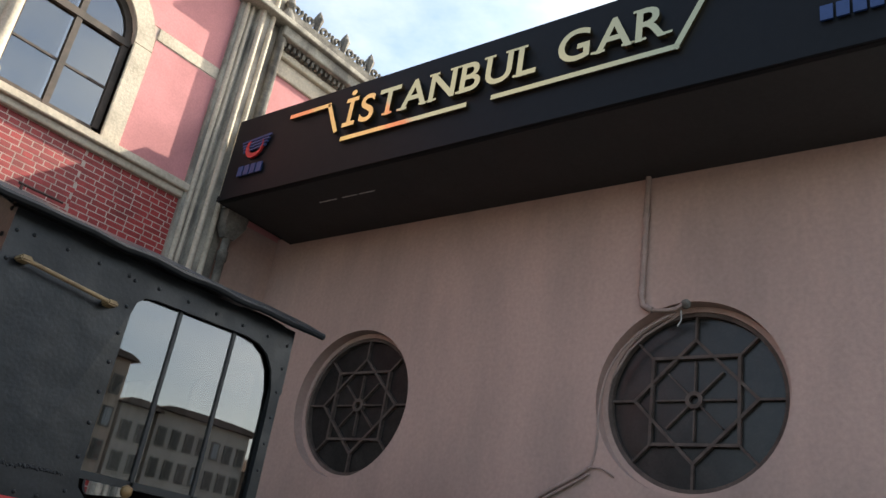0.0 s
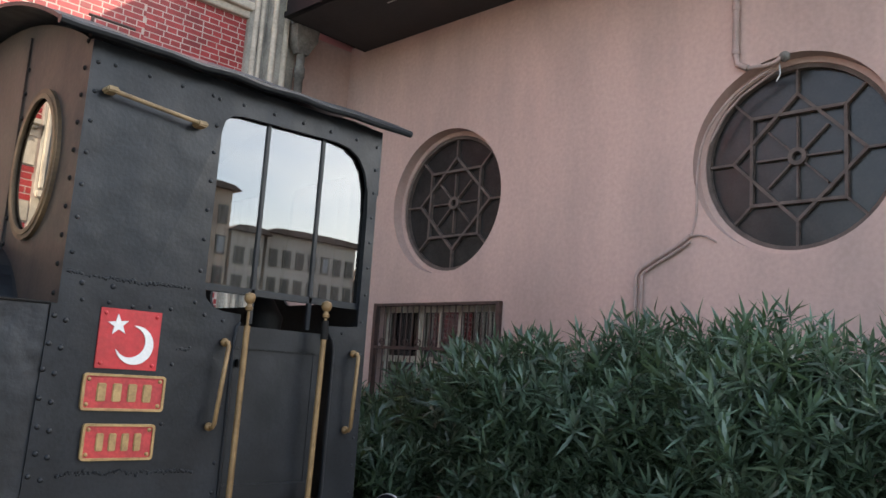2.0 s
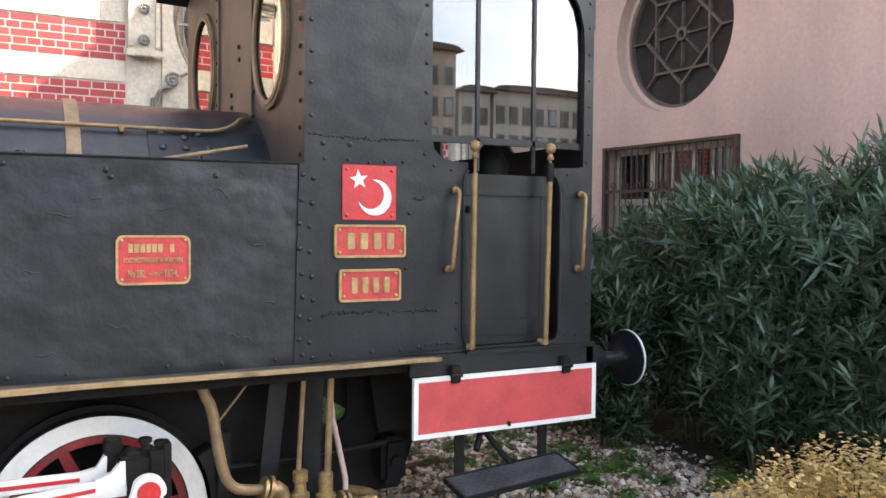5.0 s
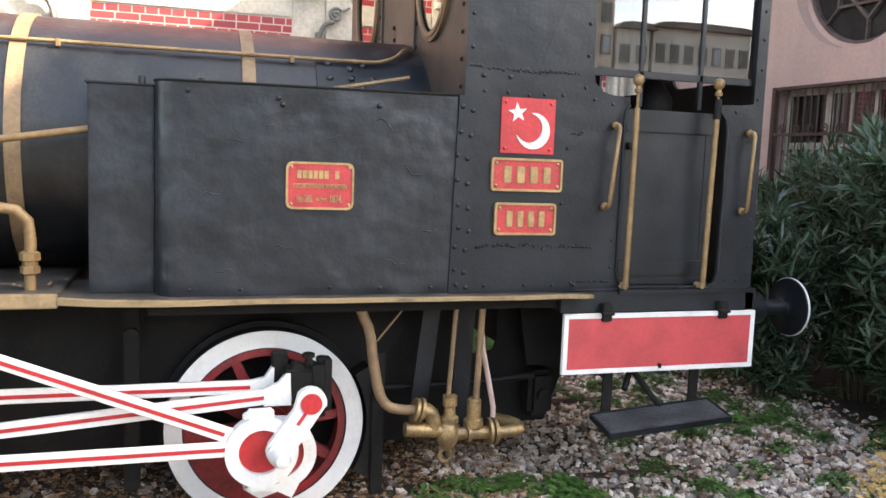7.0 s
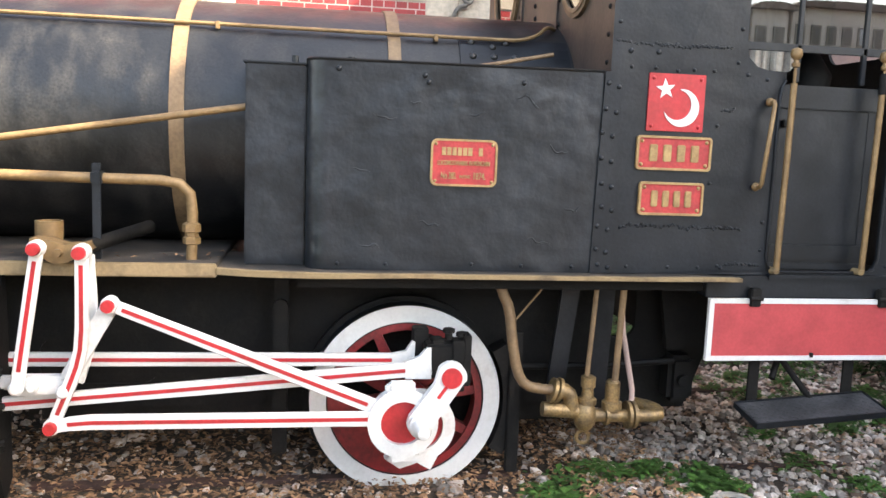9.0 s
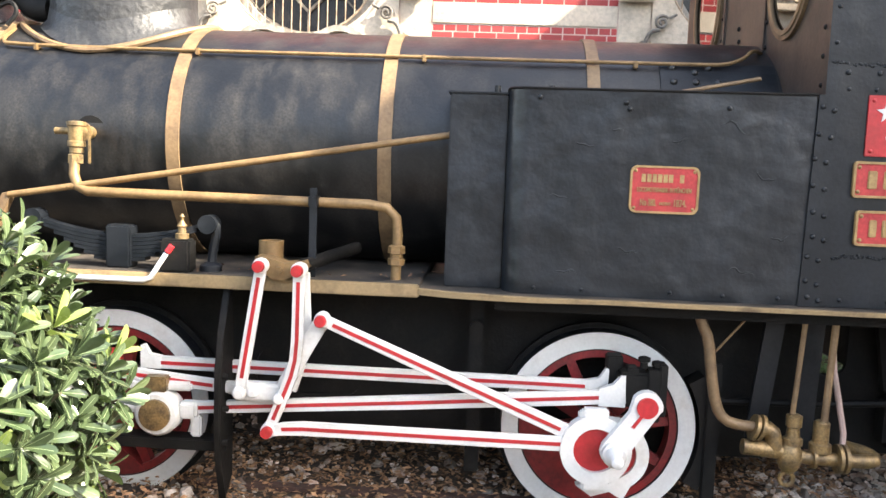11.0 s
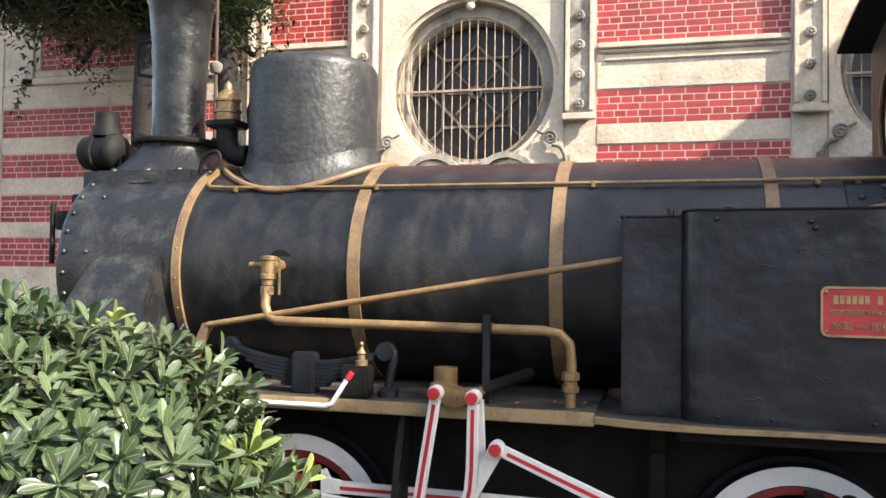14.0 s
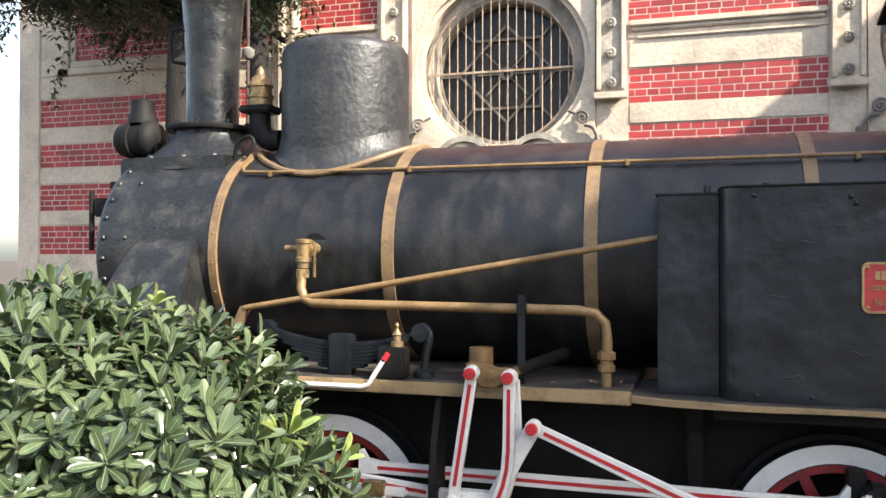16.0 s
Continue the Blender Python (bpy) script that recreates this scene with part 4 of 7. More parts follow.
for k in range(7):
    f = k / 6
    r = 0.27 + 0.17 * f ** 1.8
    row = []
    for i in range(40):
        a = i * math.tau / 40
        yy = r * math.sin(a)
        zt = 2.55 * (1 - f) + f * (BZ + math.sqrt(max(0.0, (BR + 0.02) ** 2 - yy * yy)))
        row.append(b.verts.new((-5.0 + r * math.cos(a), AX + yy, zt)))
    rings.append(row)
for p, q in zip(rings, rings[1:]):
    for i in range(40):
        b.faces.new((p[i], p[(i + 1) % 40], q[(i + 1) % 40], q[i]))
part("chimney_skirt", b, SMOKE_BLACK, chimney)
part("chimney_handle", tube(B(), [(-5.2, AX - 0.05, 3.06), (-5.29, AX - 0.06, 3.08), (-5.31, AX - 0.06, 3.14), (-5.31, AX - 0.06, 3.27), (-5.29, AX - 0.06, 3.31), (-5.21, AX - 0.05, 3.32)], 0.013, 8), IRON, chimney)

# dome with a gold base moulding
b = lathe(B(), [(0.435, 0), (0.437, 0.3), (0.437, 0.76), (0.432, 0.795), (0.412, 0.825), (0.36, 0.845), (0.2, 0.865), (0.001, 0.87)], UP(-3.945, AX, 2.25), 64)
dome = part("steam_dome", b, DOME_GREY, loco, "blistered grey-black steam dome")
pts = []
for i in range(65):
    a = i * math.tau / 64
    yy = 0.505 * math.sin(a)
    pts.append((-3.95 + 0.6 * math.cos(a), AX + yy, BZ + math.sqrt((BR + 0.012) ** 2 - yy * yy)))
part("base_moulding", tube(B(), pts, 0.02, 8), GOLDBAND, dome)
b = B()
rings = []
for f, r in ((0, 0.438), (0.5, 0.455), (1, 0.49)):
    row = []
    for i in range(48):
        a = i * math.tau / 48
        yy = r * math.sin(a)
        base = BZ + math.sqrt((BR + 0.008) ** 2 - yy * yy)
        row.append(b.verts.new((-3.945 + r * math.cos(a), AX + yy, base + 0.12 * (1 - f) ** 2)))
    rings.append(row)
for p, q in zip(rings, rings[1:]):
    for i in range(48):
        b.faces.new((p[i], p[(i + 1) % 48], q[(i + 1) % 48], q[i]))
part("dome_skirt", b, DOME_GREY, dome)
# safety valve on an elbow at the dome
vy = 0.98
b = tube(B(), [(-4.38, vy, 2.46), (-4.48, vy, 2.46), (-4.55, vy, 2.53), (-4.55, vy, 2.66)], 0.075, 16, 1)
valve = part("safety_valve", b, IRON, loco, "brass safety valve on a black elbow")
part("valve_flange", box(B(), -4.67, -4.43, vy - 0.1, vy + 0.1, 2.655, 2.705, 0.012), IRON, valve)
b = lathe(B(), [(0.085, 0), (0.085, 0.05), (0.095, 0.055), (0.095, 0.075), (0.08, 0.08), (0.08, 0.13), (0.092, 0.135), (0.092, 0.15), (0.075, 0.16), (0.06, 0.2), (0.03, 0.22), (0.025, 0.26), (0.005, 0.285)], UP(-4.55, vy, 2.705), 24)
part("valve_body", b, BRASS, valve)
b = lathe(B(), [(0.06, 0), (0.065, 0.12), (0.04, 0.2), (0.02, 0.26)], UP(-4.44, vy + 0.2, 2.7), 16)
part("valve_body", b, IRON, valve)
part("signal_pipe", cyl(B(), (-4.97, AX + 0.45, 2.2), (-4.97, AX + 0.45, 4.1), 0.014), RUSTBAR, loco)
part("signal_collar", lathe(B(), [(0.03, 0), (0.05, 0.03), (0.05, 0.07), (0.02, 0.09)], UP(-4.97, AX + 0.45, 3.2), 14), STONEDARK, loco)
part("wire_loop", tube(B(), [(-4.62, 0.75, 2.3), (-4.58, 0.72, 2.42), (-4.48, 0.72, 2.47), (-4.44, 0.72, 2.4), (-4.5, 0.7, 2.32)], 0.014, 6, 2), IRON, loco)

# headlamp on the smokebox front
b = lathe(B(), [(0.05, 0), (0.105, 0.012), (0.124, 0.035), (0.128, 0.11), (0.15, 0.115), (0.15, 0.15), (0.132, 0.155), (0.132, 0.25), (0.145, 0.255), (0.145, 0.28), (0.12, 0.32), (0.05, 0.345)], ALONG_X(-5.74, AX - 0.06, 2.515), 28)
lamp = part("headlamp", b, IRON, loco, "black drum headlamp with a cowl")
part("cowl", lathe(B(), [(0.11, 0), (0.1, 0.06), (0.085, 0.08), (0.085, 0.17), (0.07, 0.18)], UP(-5.55, AX - 0.06, 2.63), 20), IRON, lamp)
part("lamp_foot", box(B(), -5.67, -5.47, AX - 0.16, AX + 0.04, 2.20, 2.37, 0.012), BLACK, lamp)
part("lamp_shelf", box(B(), -5.73, -5.36, AX - 0.2, AX + 0.08, 2.14, 2.20, 0.008), IRON, lamp)
part("lamp_wire", tube(B(), [(-5.45, AX - 0.1, 2.6), (-5.40, AX - 0.1, 2.5), (-5.41, AX - 0.1, 2.36)], 0.01, 6, 1), IRON, lamp)

# long gold pipe on the barrel
ph = radians(45.6)
py, pz = AX - (BR + 0.022) * math.cos(ph), BZ + (BR + 0.022) * math.sin(ph)
pts = [(-4.50, py + 0.22, pz + 0.12), (-4.48, py + 0.04, pz + 0.04), (-4.42, py, pz), (-2.8, py, pz), (-0.45, py, pz + 0.005), (-0.32, py, pz + 0.01), (-0.22, py + 0.03, pz + 0.05), (-0.17, py + 0.08, pz + 0.1), (-0.1, py + 0.16, pz + 0.11), (-0.05, py + 0.24, pz + 0.07)]
long_pipe = part("handrail_pipe", tube(B(), pts, 0.011, 8, 2), GOLD, loco, "thin gold pipe along the barrel")
for x in (-4.25, -3.3, -2.0, -0.82):
    part("clip", box(B(), x - 0.012, x + 0.012, py - 0.016, py + 0.03, pz - 0.025, pz + 0.015, 0.004), GOLD, long_pipe)
# washout plate with bolts near the cab
b = B()
for dx, da in ((-0.62, 36), (-0.5, 42), (-0.38, 36), (-0.62, 45), (-0.44, 31), (-0.56, 30), (-0.5, 36), (-0.42, 45)):
    a = radians(da)
    dome_head(b, (dx, AX - (BR + 0.008) * math.cos(a), BZ + (BR + 0.008) * math.sin(a)), (0, -math.cos(a), math.sin(a)), 0.023)
part("washout_bolts", b, BOILER_BLACK, boiler, kind="stuff")
b = B()
for k in range(4):
    a0, a1 = radians(26 + k * 5.5), radians(31.5 + k * 5.5)
    prism(b, [(AX - r * math.cos(a), BZ + r * math.sin(a)) for r, a in ((BR, a0), (BR + 0.01, a0), (BR + 0.01, a1), (BR, a1))], YZ, -0.69, -0.06)
part("washout_plate", b, BLACK, boiler)
part("drain_rod", cyl(B(), (-0.75, 0.25, 1.99), (-0.22, 0.3, 2.10), 0.011), GOLDBAND, loco)

# feed valve and its pipe
b = lathe(B(), [(0.036, 0), (0.036, 0.03), (0.046, 0.035), (0.046, 0.06), (0.04, 0.065), (0.044, 0.14), (0.05, 0.145), (0.05, 0.165), (0.02, 0.17)], UP(-3.815, 0.18, 1.585), 20)
feed = part("feed_valve", b, BRASS, loco, "old brass feed valve with a lever")
part("valve_neck", cyl(B(), (-3.815, 0.18, 1.70), (-3.84, 0.42, 1.70), 0.034), BRASS, feed)
part("neck_flange", cyl(B(), (-3.822, 0.25, 1.70), (-3.825, 0.275, 1.70), 0.052), BRASS, feed)
part("valve_stub", cyl(B(), (-3.93, 0.18, 1.70), (-3.80, 0.18, 1.70), 0.018), BRASS, feed)
part("valve_lever", box(B(), -3.745, -3.73, 0.16, 0.17, 1.53, 1.72, 0.003), BRASS, feed)
part("port_ring", lathe(B(), [(0.085, -0.035), (0.085, 0.03)], ALONG_Y(-3.84, 0.42, 1.71), 24), IRON, feed)
pts = [(-3.815, 0.16, 1.56), (-3.815, 0.15, 1.47), (-3.79, 0.14, 1.41), (-3.73, 0.13, 1.385), (-3.6, 0.13, 1.383), (-2.22, 0.13, 1.374), (-2.13, 0.13, 1.36), (-2.08, 0.13, 1.31), (-2.07, 0.13, 1.22), (-2.075, 0.13, 0.97)]
feedpipe = part("feed_pipe", tube(B(), pts, 0.027, 14), GOLD, loco, "gold-painted feed pipe")
b = B()
lathe(b, [(0.032, 0), (0.044, 0.005), (0.044, 0.035), (0.034, 0.04), (0.034, 0.06), (0.046, 0.065), (0.046, 0.1), (0.03, 0.11)], UP(-2.074, 0.13, 1.06), 6)
part("pipe_nut", b, GOLD, feedpipe)
part("pipe_union", lathe(B(), [(0.03, 0), (0.04, 0.005), (0.04, 0.05), (0.03, 0.055)], UP(-3.815, 0.17, 1.525), 8), BRASS, feedpipe)
part("pipe_post", box(B(), -2.53, -2.49, 0.085, 0.10, 0.98, 1.45, 0.003), BLACK, loco)
part("post_clip", box(B(), -2.535, -2.485, 0.07, 0.165, 1.35, 1.41, 0.006), BLACK, loco)
part("diagonal_rod", tube(B(), [(-4.16, 0.12, 1.35), (-1.8, 0.2, 1.753)], 0.018, 10), GOLD, loco, "slanting gold rod")
part("gold_bracket", prism(B(), [(-4.14, 1.36), (-4.19, 1.36), (-4.36, 1.0), (-4.30, 1.0)], XZ, 0.11, 0.16), GOLDBAND, loco)

# running boards
deck1 = part("running_board", box(B(), -5.55, -1.94, 0.02, side(0.02), 0.945, 0.985, 0.004), DECK, loco, "worn iron footplate with dry leaves")
part("board_edge", box(B(), -5.55, -1.94, 0.0, 0.03, 0.915, 0.982, 0.006), EDGEGOLD, deck1, "flaking gold edge")
curve = [(-1.94 + 2.68 * k / 40, 0.012 - 0.128 * (1 - (1 - min(1.0, 2.68 * k / 40 / 0.62)) ** 2.2)) for k in range(41)] + [(0.74, 0.6), (-1.94, 0.6)]
deck2 = part("running_board", prism(B(), curve, XY, 0.938, 0.962), DECK, loco)
b = B()
rows = []
for k in range(60):
    f = k / 59
    x = -1.94 + 2.68 * f
    g = min(1.0, (x + 1.94) / 0.62)
    y = -0.128 * (1 - (1 - g) ** 2.2)
    wave = 0.004 * noise.noise((x * 2.6, 0.0, 4.0))
    z0, z1 = 0.932 + 0.012 * min(1.0, f * 3), 0.964
    rows.append([b.verts.new((x, yy, zz + wave)) for yy, zz in ((y + 0.02, z0), (y - 0.008, z0), (y - 0.01, z1), (y + 0.02, z1 + 0.002))])
for p, q in zip(rows, rows[1:]):
    for i in range(4):
        b.faces.new((p[i], p[(i + 1) % 4], q[(i + 1) % 4], q[i]))
b.faces.new(rows[0])
b.faces.new(rows[-1])
part("board_edge", b, EDGEGOLD, deck2, "flaking gold edge")
part("board_valance", box(B(), -1.55, 0.62, 0.02, 0.05, 0.87, 0.938), IRON, deck2)

# side tanks
def rounded_tank(y0, sgn):
    pts = [(-0.035, y0 + sgn * 0.55), (-0.035, y0)]
    for i in range(9):
        a = radians(90 + i * 90 / 8)
        pts.append((-1.52 + 0.11 + 0.11 * math.cos(a), y0 + sgn * (0.11 - 0.11 * math.sin(a))))
    pts.append((-1.52, y0 + sgn * 0.55))
    return pts


for y0, sgn in ((0.0, 1), (side(0.0), -1)):
    b = B()
    pts = rounded_tank(y0, sgn)
    n = 14
    rows = []
    for k in range(n + 1):
        z = 0.963 + k * (1.985 - 0.963) / n
        rows.append([b.verts.new((x, y + 0.004 * noise.noise((x * 3, z * 3, 1.0)), z + (0.012 * (x + 1.52) / 1.5 if k == n else 0.0))) for x, y in pts])
    for p, q in zip(rows, rows[1:]):
        for i in range(len(pts)):
            b.faces.new((p[i], p[(i + 1) % len(pts)], q[(i + 1) % len(pts)], q[i]))
    b.faces.new(rows[-1])
    tank = part("side_tank", b, TANK_DENT, loco, "dented black side tank with a rounded corner")
    if sgn > 0:
        part("tank_lip", tube(B(), [(x, y - 0.003, 1.987 + 0.012 * (x + 1.52) / 1.5 + 0.003 * math.sin(x * 7)) for x, y in pts[1:]], 0.007, 6), IRON, tank)
        b = B()
        for x in (-1.36, -1.12, -0.68, -0.42, -0.15):
            dome_head(b, (x, -0.002, 0.995 if x != -0.68 else 1.0), (0, -1, 0), 0.011)
        for x, z in ((-1.37, 1.945), (-0.95, 1.93), (-0.45, 1.92), (-0.93, 1.90)):
            dome_head(b, (x, -0.002, z), (0, -1, 0), 0.014)
        part("rivets", b, BLACK, tank, kind="stuff")
        b = B()
        for x, z, ln in ((-1.2, 1.72, 0.12), (-1.02, 1.8, 0.07), (-0.5, 1.83, 0.16), (-0.3, 1.6, 0.1), (-1.3, 1.45, 0.09), (-0.95, 1.2, 0.1), (-0.4, 1.12, 0.14), (-0.2, 1.3, 0.08), (-0.72, 1.75, 0.09), (-1.25, 1.08, 0.1)):
            tube(b, [(x + ln * k / 8, 0.0025 + 0.003 * abs(k - 4) / 4, z + 0.35 * ln * noise.noise((x * 5 + k * 0.3, z, 7.0))) for k in range(9)], 0.0065, 6)
        part("paint_ridges", b, TANK_DENT, tank, kind="stuff")
        part("filler_bolt", cyl(B(), (-1.3, 0.2, 1.98), (-1.3, 0.2, 2.02), 0.02, None, 8), BLACK, tank)
box_part = part("front_box", box(B(), -1.82, -1.524, 0.13, 0.7, 0.96, 1.966, 0.008), TANK_DENT, loco, "narrow black box before the tank")
part("box_lid", box(B(), -1.832, -1.522, 0.12, 0.7, 1.964, 1.974, 0.003), TANK_BLACK, box_part)
part("box_bolt", cyl(B(), (-1.58, 0.17, 1.97), (-1.58, 0.17, 2.01), 0.016, None, 8), BLACK, box_part)

# builder's plate
bp = part("builder_plate", prism(B(), rounded(-0.905, -0.578, 1.40, 1.624, 0.03), XZ, -0.012, 0.0), PLATERED, loco, "red enamel plate with gold rim and raised lettering")
part("plate_rim", plate([rounded(-0.91, -0.573, 1.395, 1.629, 0.034), rounded(-0.9, -0.583, 1.405, 1.619, 0.03)], 0.02, lambda u, v, h: Vector((u, -0.018 + h, v))), PLATEGOLD, bp)
for words, x0, x1, z0, z1 in (("LOCOMOTIVFABRIK IN M\u00dcNCHEN", -0.874, -0.61, 1.500, 1.523), ("No 380.", -0.856, -0.778, 1.432, 1.466), ("PATENT", -0.762, -0.706, 1.436, 1.452), ("1874.", -0.69, -0.63, 1.432, 1.466)):
    bm = lettering(words, 1.0, 0.003)
    lo_, hi_ = min(v.co.x for v in bm.verts), max(v.co.x for v in bm.verts)
    for v in bm.verts:
        v.co = Vector((x0 + (v.co.x - lo_) / (hi_ - lo_) * (x1 - x0), -0.014 - v.co.z, z0 + v.co.y / 0.70 * (z1 - z0)))
    part("raised_lettering", bm, PLATEGOLD, bp, smooth=0)
for z0, z1, x0, x1, n, gaps in ((1.548, 1.588, -0.858, -0.645, 8, (6,)),):
    st = (x1 - x0) / n
    for i in range(n):
        if i not in gaps:
            b = box(B(), x0 + st * i + st * 0.1, x0 + st * (i + 1) - st * 0.12, -0.016, -0.01, z0, z1)
            part("raised_bar", b, PLATEGOLD, bp)
b = B()
for x in (-0.885, -0.598):
    for z in (1.42, 1.604):
        dome_head(b, (x, -0.012, z), (0, -1, 0), 0.009)
part("plate_screws", b, PLATEGOLD, bp, kind="stuff")

# cab sides
hole = [(0.735, 2.19), (0.75, 2.11), (0.80, 2.065), (0.86, 2.05), (0.965, 2.045), (0.965, 2.0), (0.945, 1.97), (0.937, 1.9), (0.937, 1.06), (0.955, 1.005), (1.0, 0.985),
        (1.54, 0.985), (1.585, 1.005), (1.605, 1.06), (1.605, 1.88), (1.592, 1.95), (1.555, 1.995), (1.555, 2.035), (1.70, 2.04), (1.775, 2.05),
        (1.778, 2.75), (1.768, 2.9), (1.735, 3.02), (1.68, 3.10), (1.60, 3.145), (1.5, 3.16), (0.86, 3.145), (0.79, 3.13), (0.75, 3.09), (0.735, 3.02)]
outer = [(0.0, 0.965), (1.845, 0.965), (1.845, 2.88), (1.855, 2.9), (1.855, 3.31), (0.0, 3.31)]
for y0, sgn in ((0.0, 1), (side(0.0) + 0.09, -1)):
    cab = part("cab_side", plate([outer, hole], 0.022, lambda u, v, h: Vector((u, y0 + sgn * h + 0.002 * math.sin(u * 9 + v * 7), v))), TANK_BLACK, loco, "dented riveted black cab side with a half door opening")
    if sgn < 0:
        continue
    b = B()
    for z in (1.06, 1.22, 1.38, 1.55, 1.72, 1.88, 2.25, 2.42, 2.58, 2.74, 2.9, 3.05, 3.2):
        if z < 2.05:
            dome_head(b, (1.81, 0, z), (0, -1, 0), 0.011)
        else:
            dome_head(b, (1.815, 0, z), (0, -1, 0), 0.011)
            dome_head(b, (0.70, 0, z), (0, -1, 0), 0.012)
            dome_head(b, (0.035, 0, z), (0, -1, 0), 0.012)
    for x in (0.12, 0.3, 0.48, 0.66, 0.85, 1.05, 1.25, 1.45, 1.65):
        dome_head(b, (x, 0, 3.21), (0, -1, 0), 0.012)
    for x, z in ((0.1, 2.11), (0.25, 2.11), (0.11, 2.03), (0.24, 2.03), (0.36, 2.02), (0.45, 2.03), (0.56, 2.03), (0.69, 2.08), (0.75, 2.02), (0.86, 2.0), (0.9, 1.25), (0.9, 1.1), (0.895, 1.55),
                 (0.15, 1.0), (0.38, 1.0), (0.55, 1.0), (0.66, 1.01), (0.6, 1.75), (0.58, 1.45), (0.2, 1.36), (0.68, 1.0), (0.85, 1.02), (1.66, 1.02), (1.74, 1.02), (1.80, 2.08), (1.66, 2.0)):
        dome_head(b, (x, 0, z), (0, -1, 0), 0.015 if z > 2.08 else 0.011)
    part("rivets", b, BLACK, cab, kind="stuff")
    # joint strip
    strip = part("joint_strip", prism(B(), [(-0.055, 0.965), (0.075, 0.965), (0.06, 2.0), (-0.03, 2.0)], XZ, -0.012, 0.0), TANK_BLACK, cab)
    b = B()
    for z in (1.0, 1.08, 1.2, 1.3, 1.42, 1.55, 1.68, 1.8, 1.93):
        for x in (-0.02, 0.035):
            dome_head(b, (x + 0.01 * math.sin(z * 40), -0.012, z + 0.012 * math.cos(x * 300)), (0, -1, 0), 0.014)
    part("strip_bolts", b, BLACK, strip, kind="stuff")
    # weld scars in the paint
    b = B()
    for z, x0, x1 in ((1.215, 0.1, 0.78), (2.15, 0.02, 0.66), (1.02, 0.7, 0.92), (1.83, 0.62, 0.7)):
        for i in range(int((x1 - x0) * 150)):
            x = x0 + i / 150
            dome_head(b, (x, 0.003, z + 0.012 * noise.noise((x * 14, z * 9, 2)) + rng.gauss(0, 0.004)), (0, -1, 0), rng.uniform(0.004, 0.011), 5)
    part("weld_seams", b, TANK_BLACK, cab, kind="stuff")
    part("door_bead", tube(B(), [(u, -0.004, v) for u, v in hole[5:18]], 0.008, 6), BLACK, cab)
    # half door
    door = part("half_door", box(B(), 0.965, 1.56, 0.05, 0.075, 1.0, 1.985, 0.004), BLACK, loco, "black boarded half door")
    for z0, z1 in ((1.86, 1.985), (1.045, 1.13)):
        part("door_rail", box(B(), 0.965, 1.56, 0.035, 0.052, z0, z1, 0.005), BLACK, door)
    part("door_rail", box(B(), 0.965, 1.56, 0.04, 0.052, 0.99, 1.03, 0.004), BLACK, door)
    part("door_edge", box(B(), 1.50, 1.512, 0.046, 0.052, 1.13, 1.86), BLACK, door)
    part("door_latch", box(B(), 0.985, 1.02, 0.02, 0.05, 1.76, 1.80, 0.005), IRON, door)
# window sash
sash = part("window_sash", box(B(), 0.73, 1.79, 0.024, 0.05, 2.155, 2.195, 0.003), BLACK, loco, "black three-light sliding window")
for x0, x1 in ((0.72, 0.745), (1.03, 1.056), (1.415, 1.441), (1.775, 1.80)):
    part("mullion", box(B(), x0, x1, 0.024, 0.05, 2.0 if 1 < x0 < 1.5 else 2.195, 3.2, 0.003), BLACK, sash)
for x0, x1 in ((0.745, 1.03), (1.056, 1.415), (1.441, 1.775)):
    part("pane", box(B(), x0, x1, 0.034, 0.038, 2.195, 3.2), PANE, sash, "reflecting glass pane", smooth=0)
far_sash = part("window_sash", box(B(), 0.73, 1.79, side(-0.04), side(-0.065), 2.155, 2.195, 0.003), BLACK, loco)
for x0, x1 in ((0.745, 1.03), (1.056, 1.415), (1.441, 1.775)):
    part("pane", box(B(), x0, x1, side(-0.05), side(-0.054), 2.0, 3.2), PANE, far_sash, smooth=0)
# grab rails
def grab(a, c, r, off, name="grab_rail", label="gold grab rail"):
    a, c = Vector(a), Vector(c)
    o = Vector((0, off, 0))
    g = part(name, tube(B(), [a, a + o * 0.8, a + o + (c - a) * 0.04, c + o - (c - a) * 0.04, c + o * 0.8, c], r, 10), GOLD, loco, label)
    for p in (a, c):
        part("rail_foot", ball(B(), p + o * 0.25, r * 1.9, 10, 8), GOLD, g)
    return g


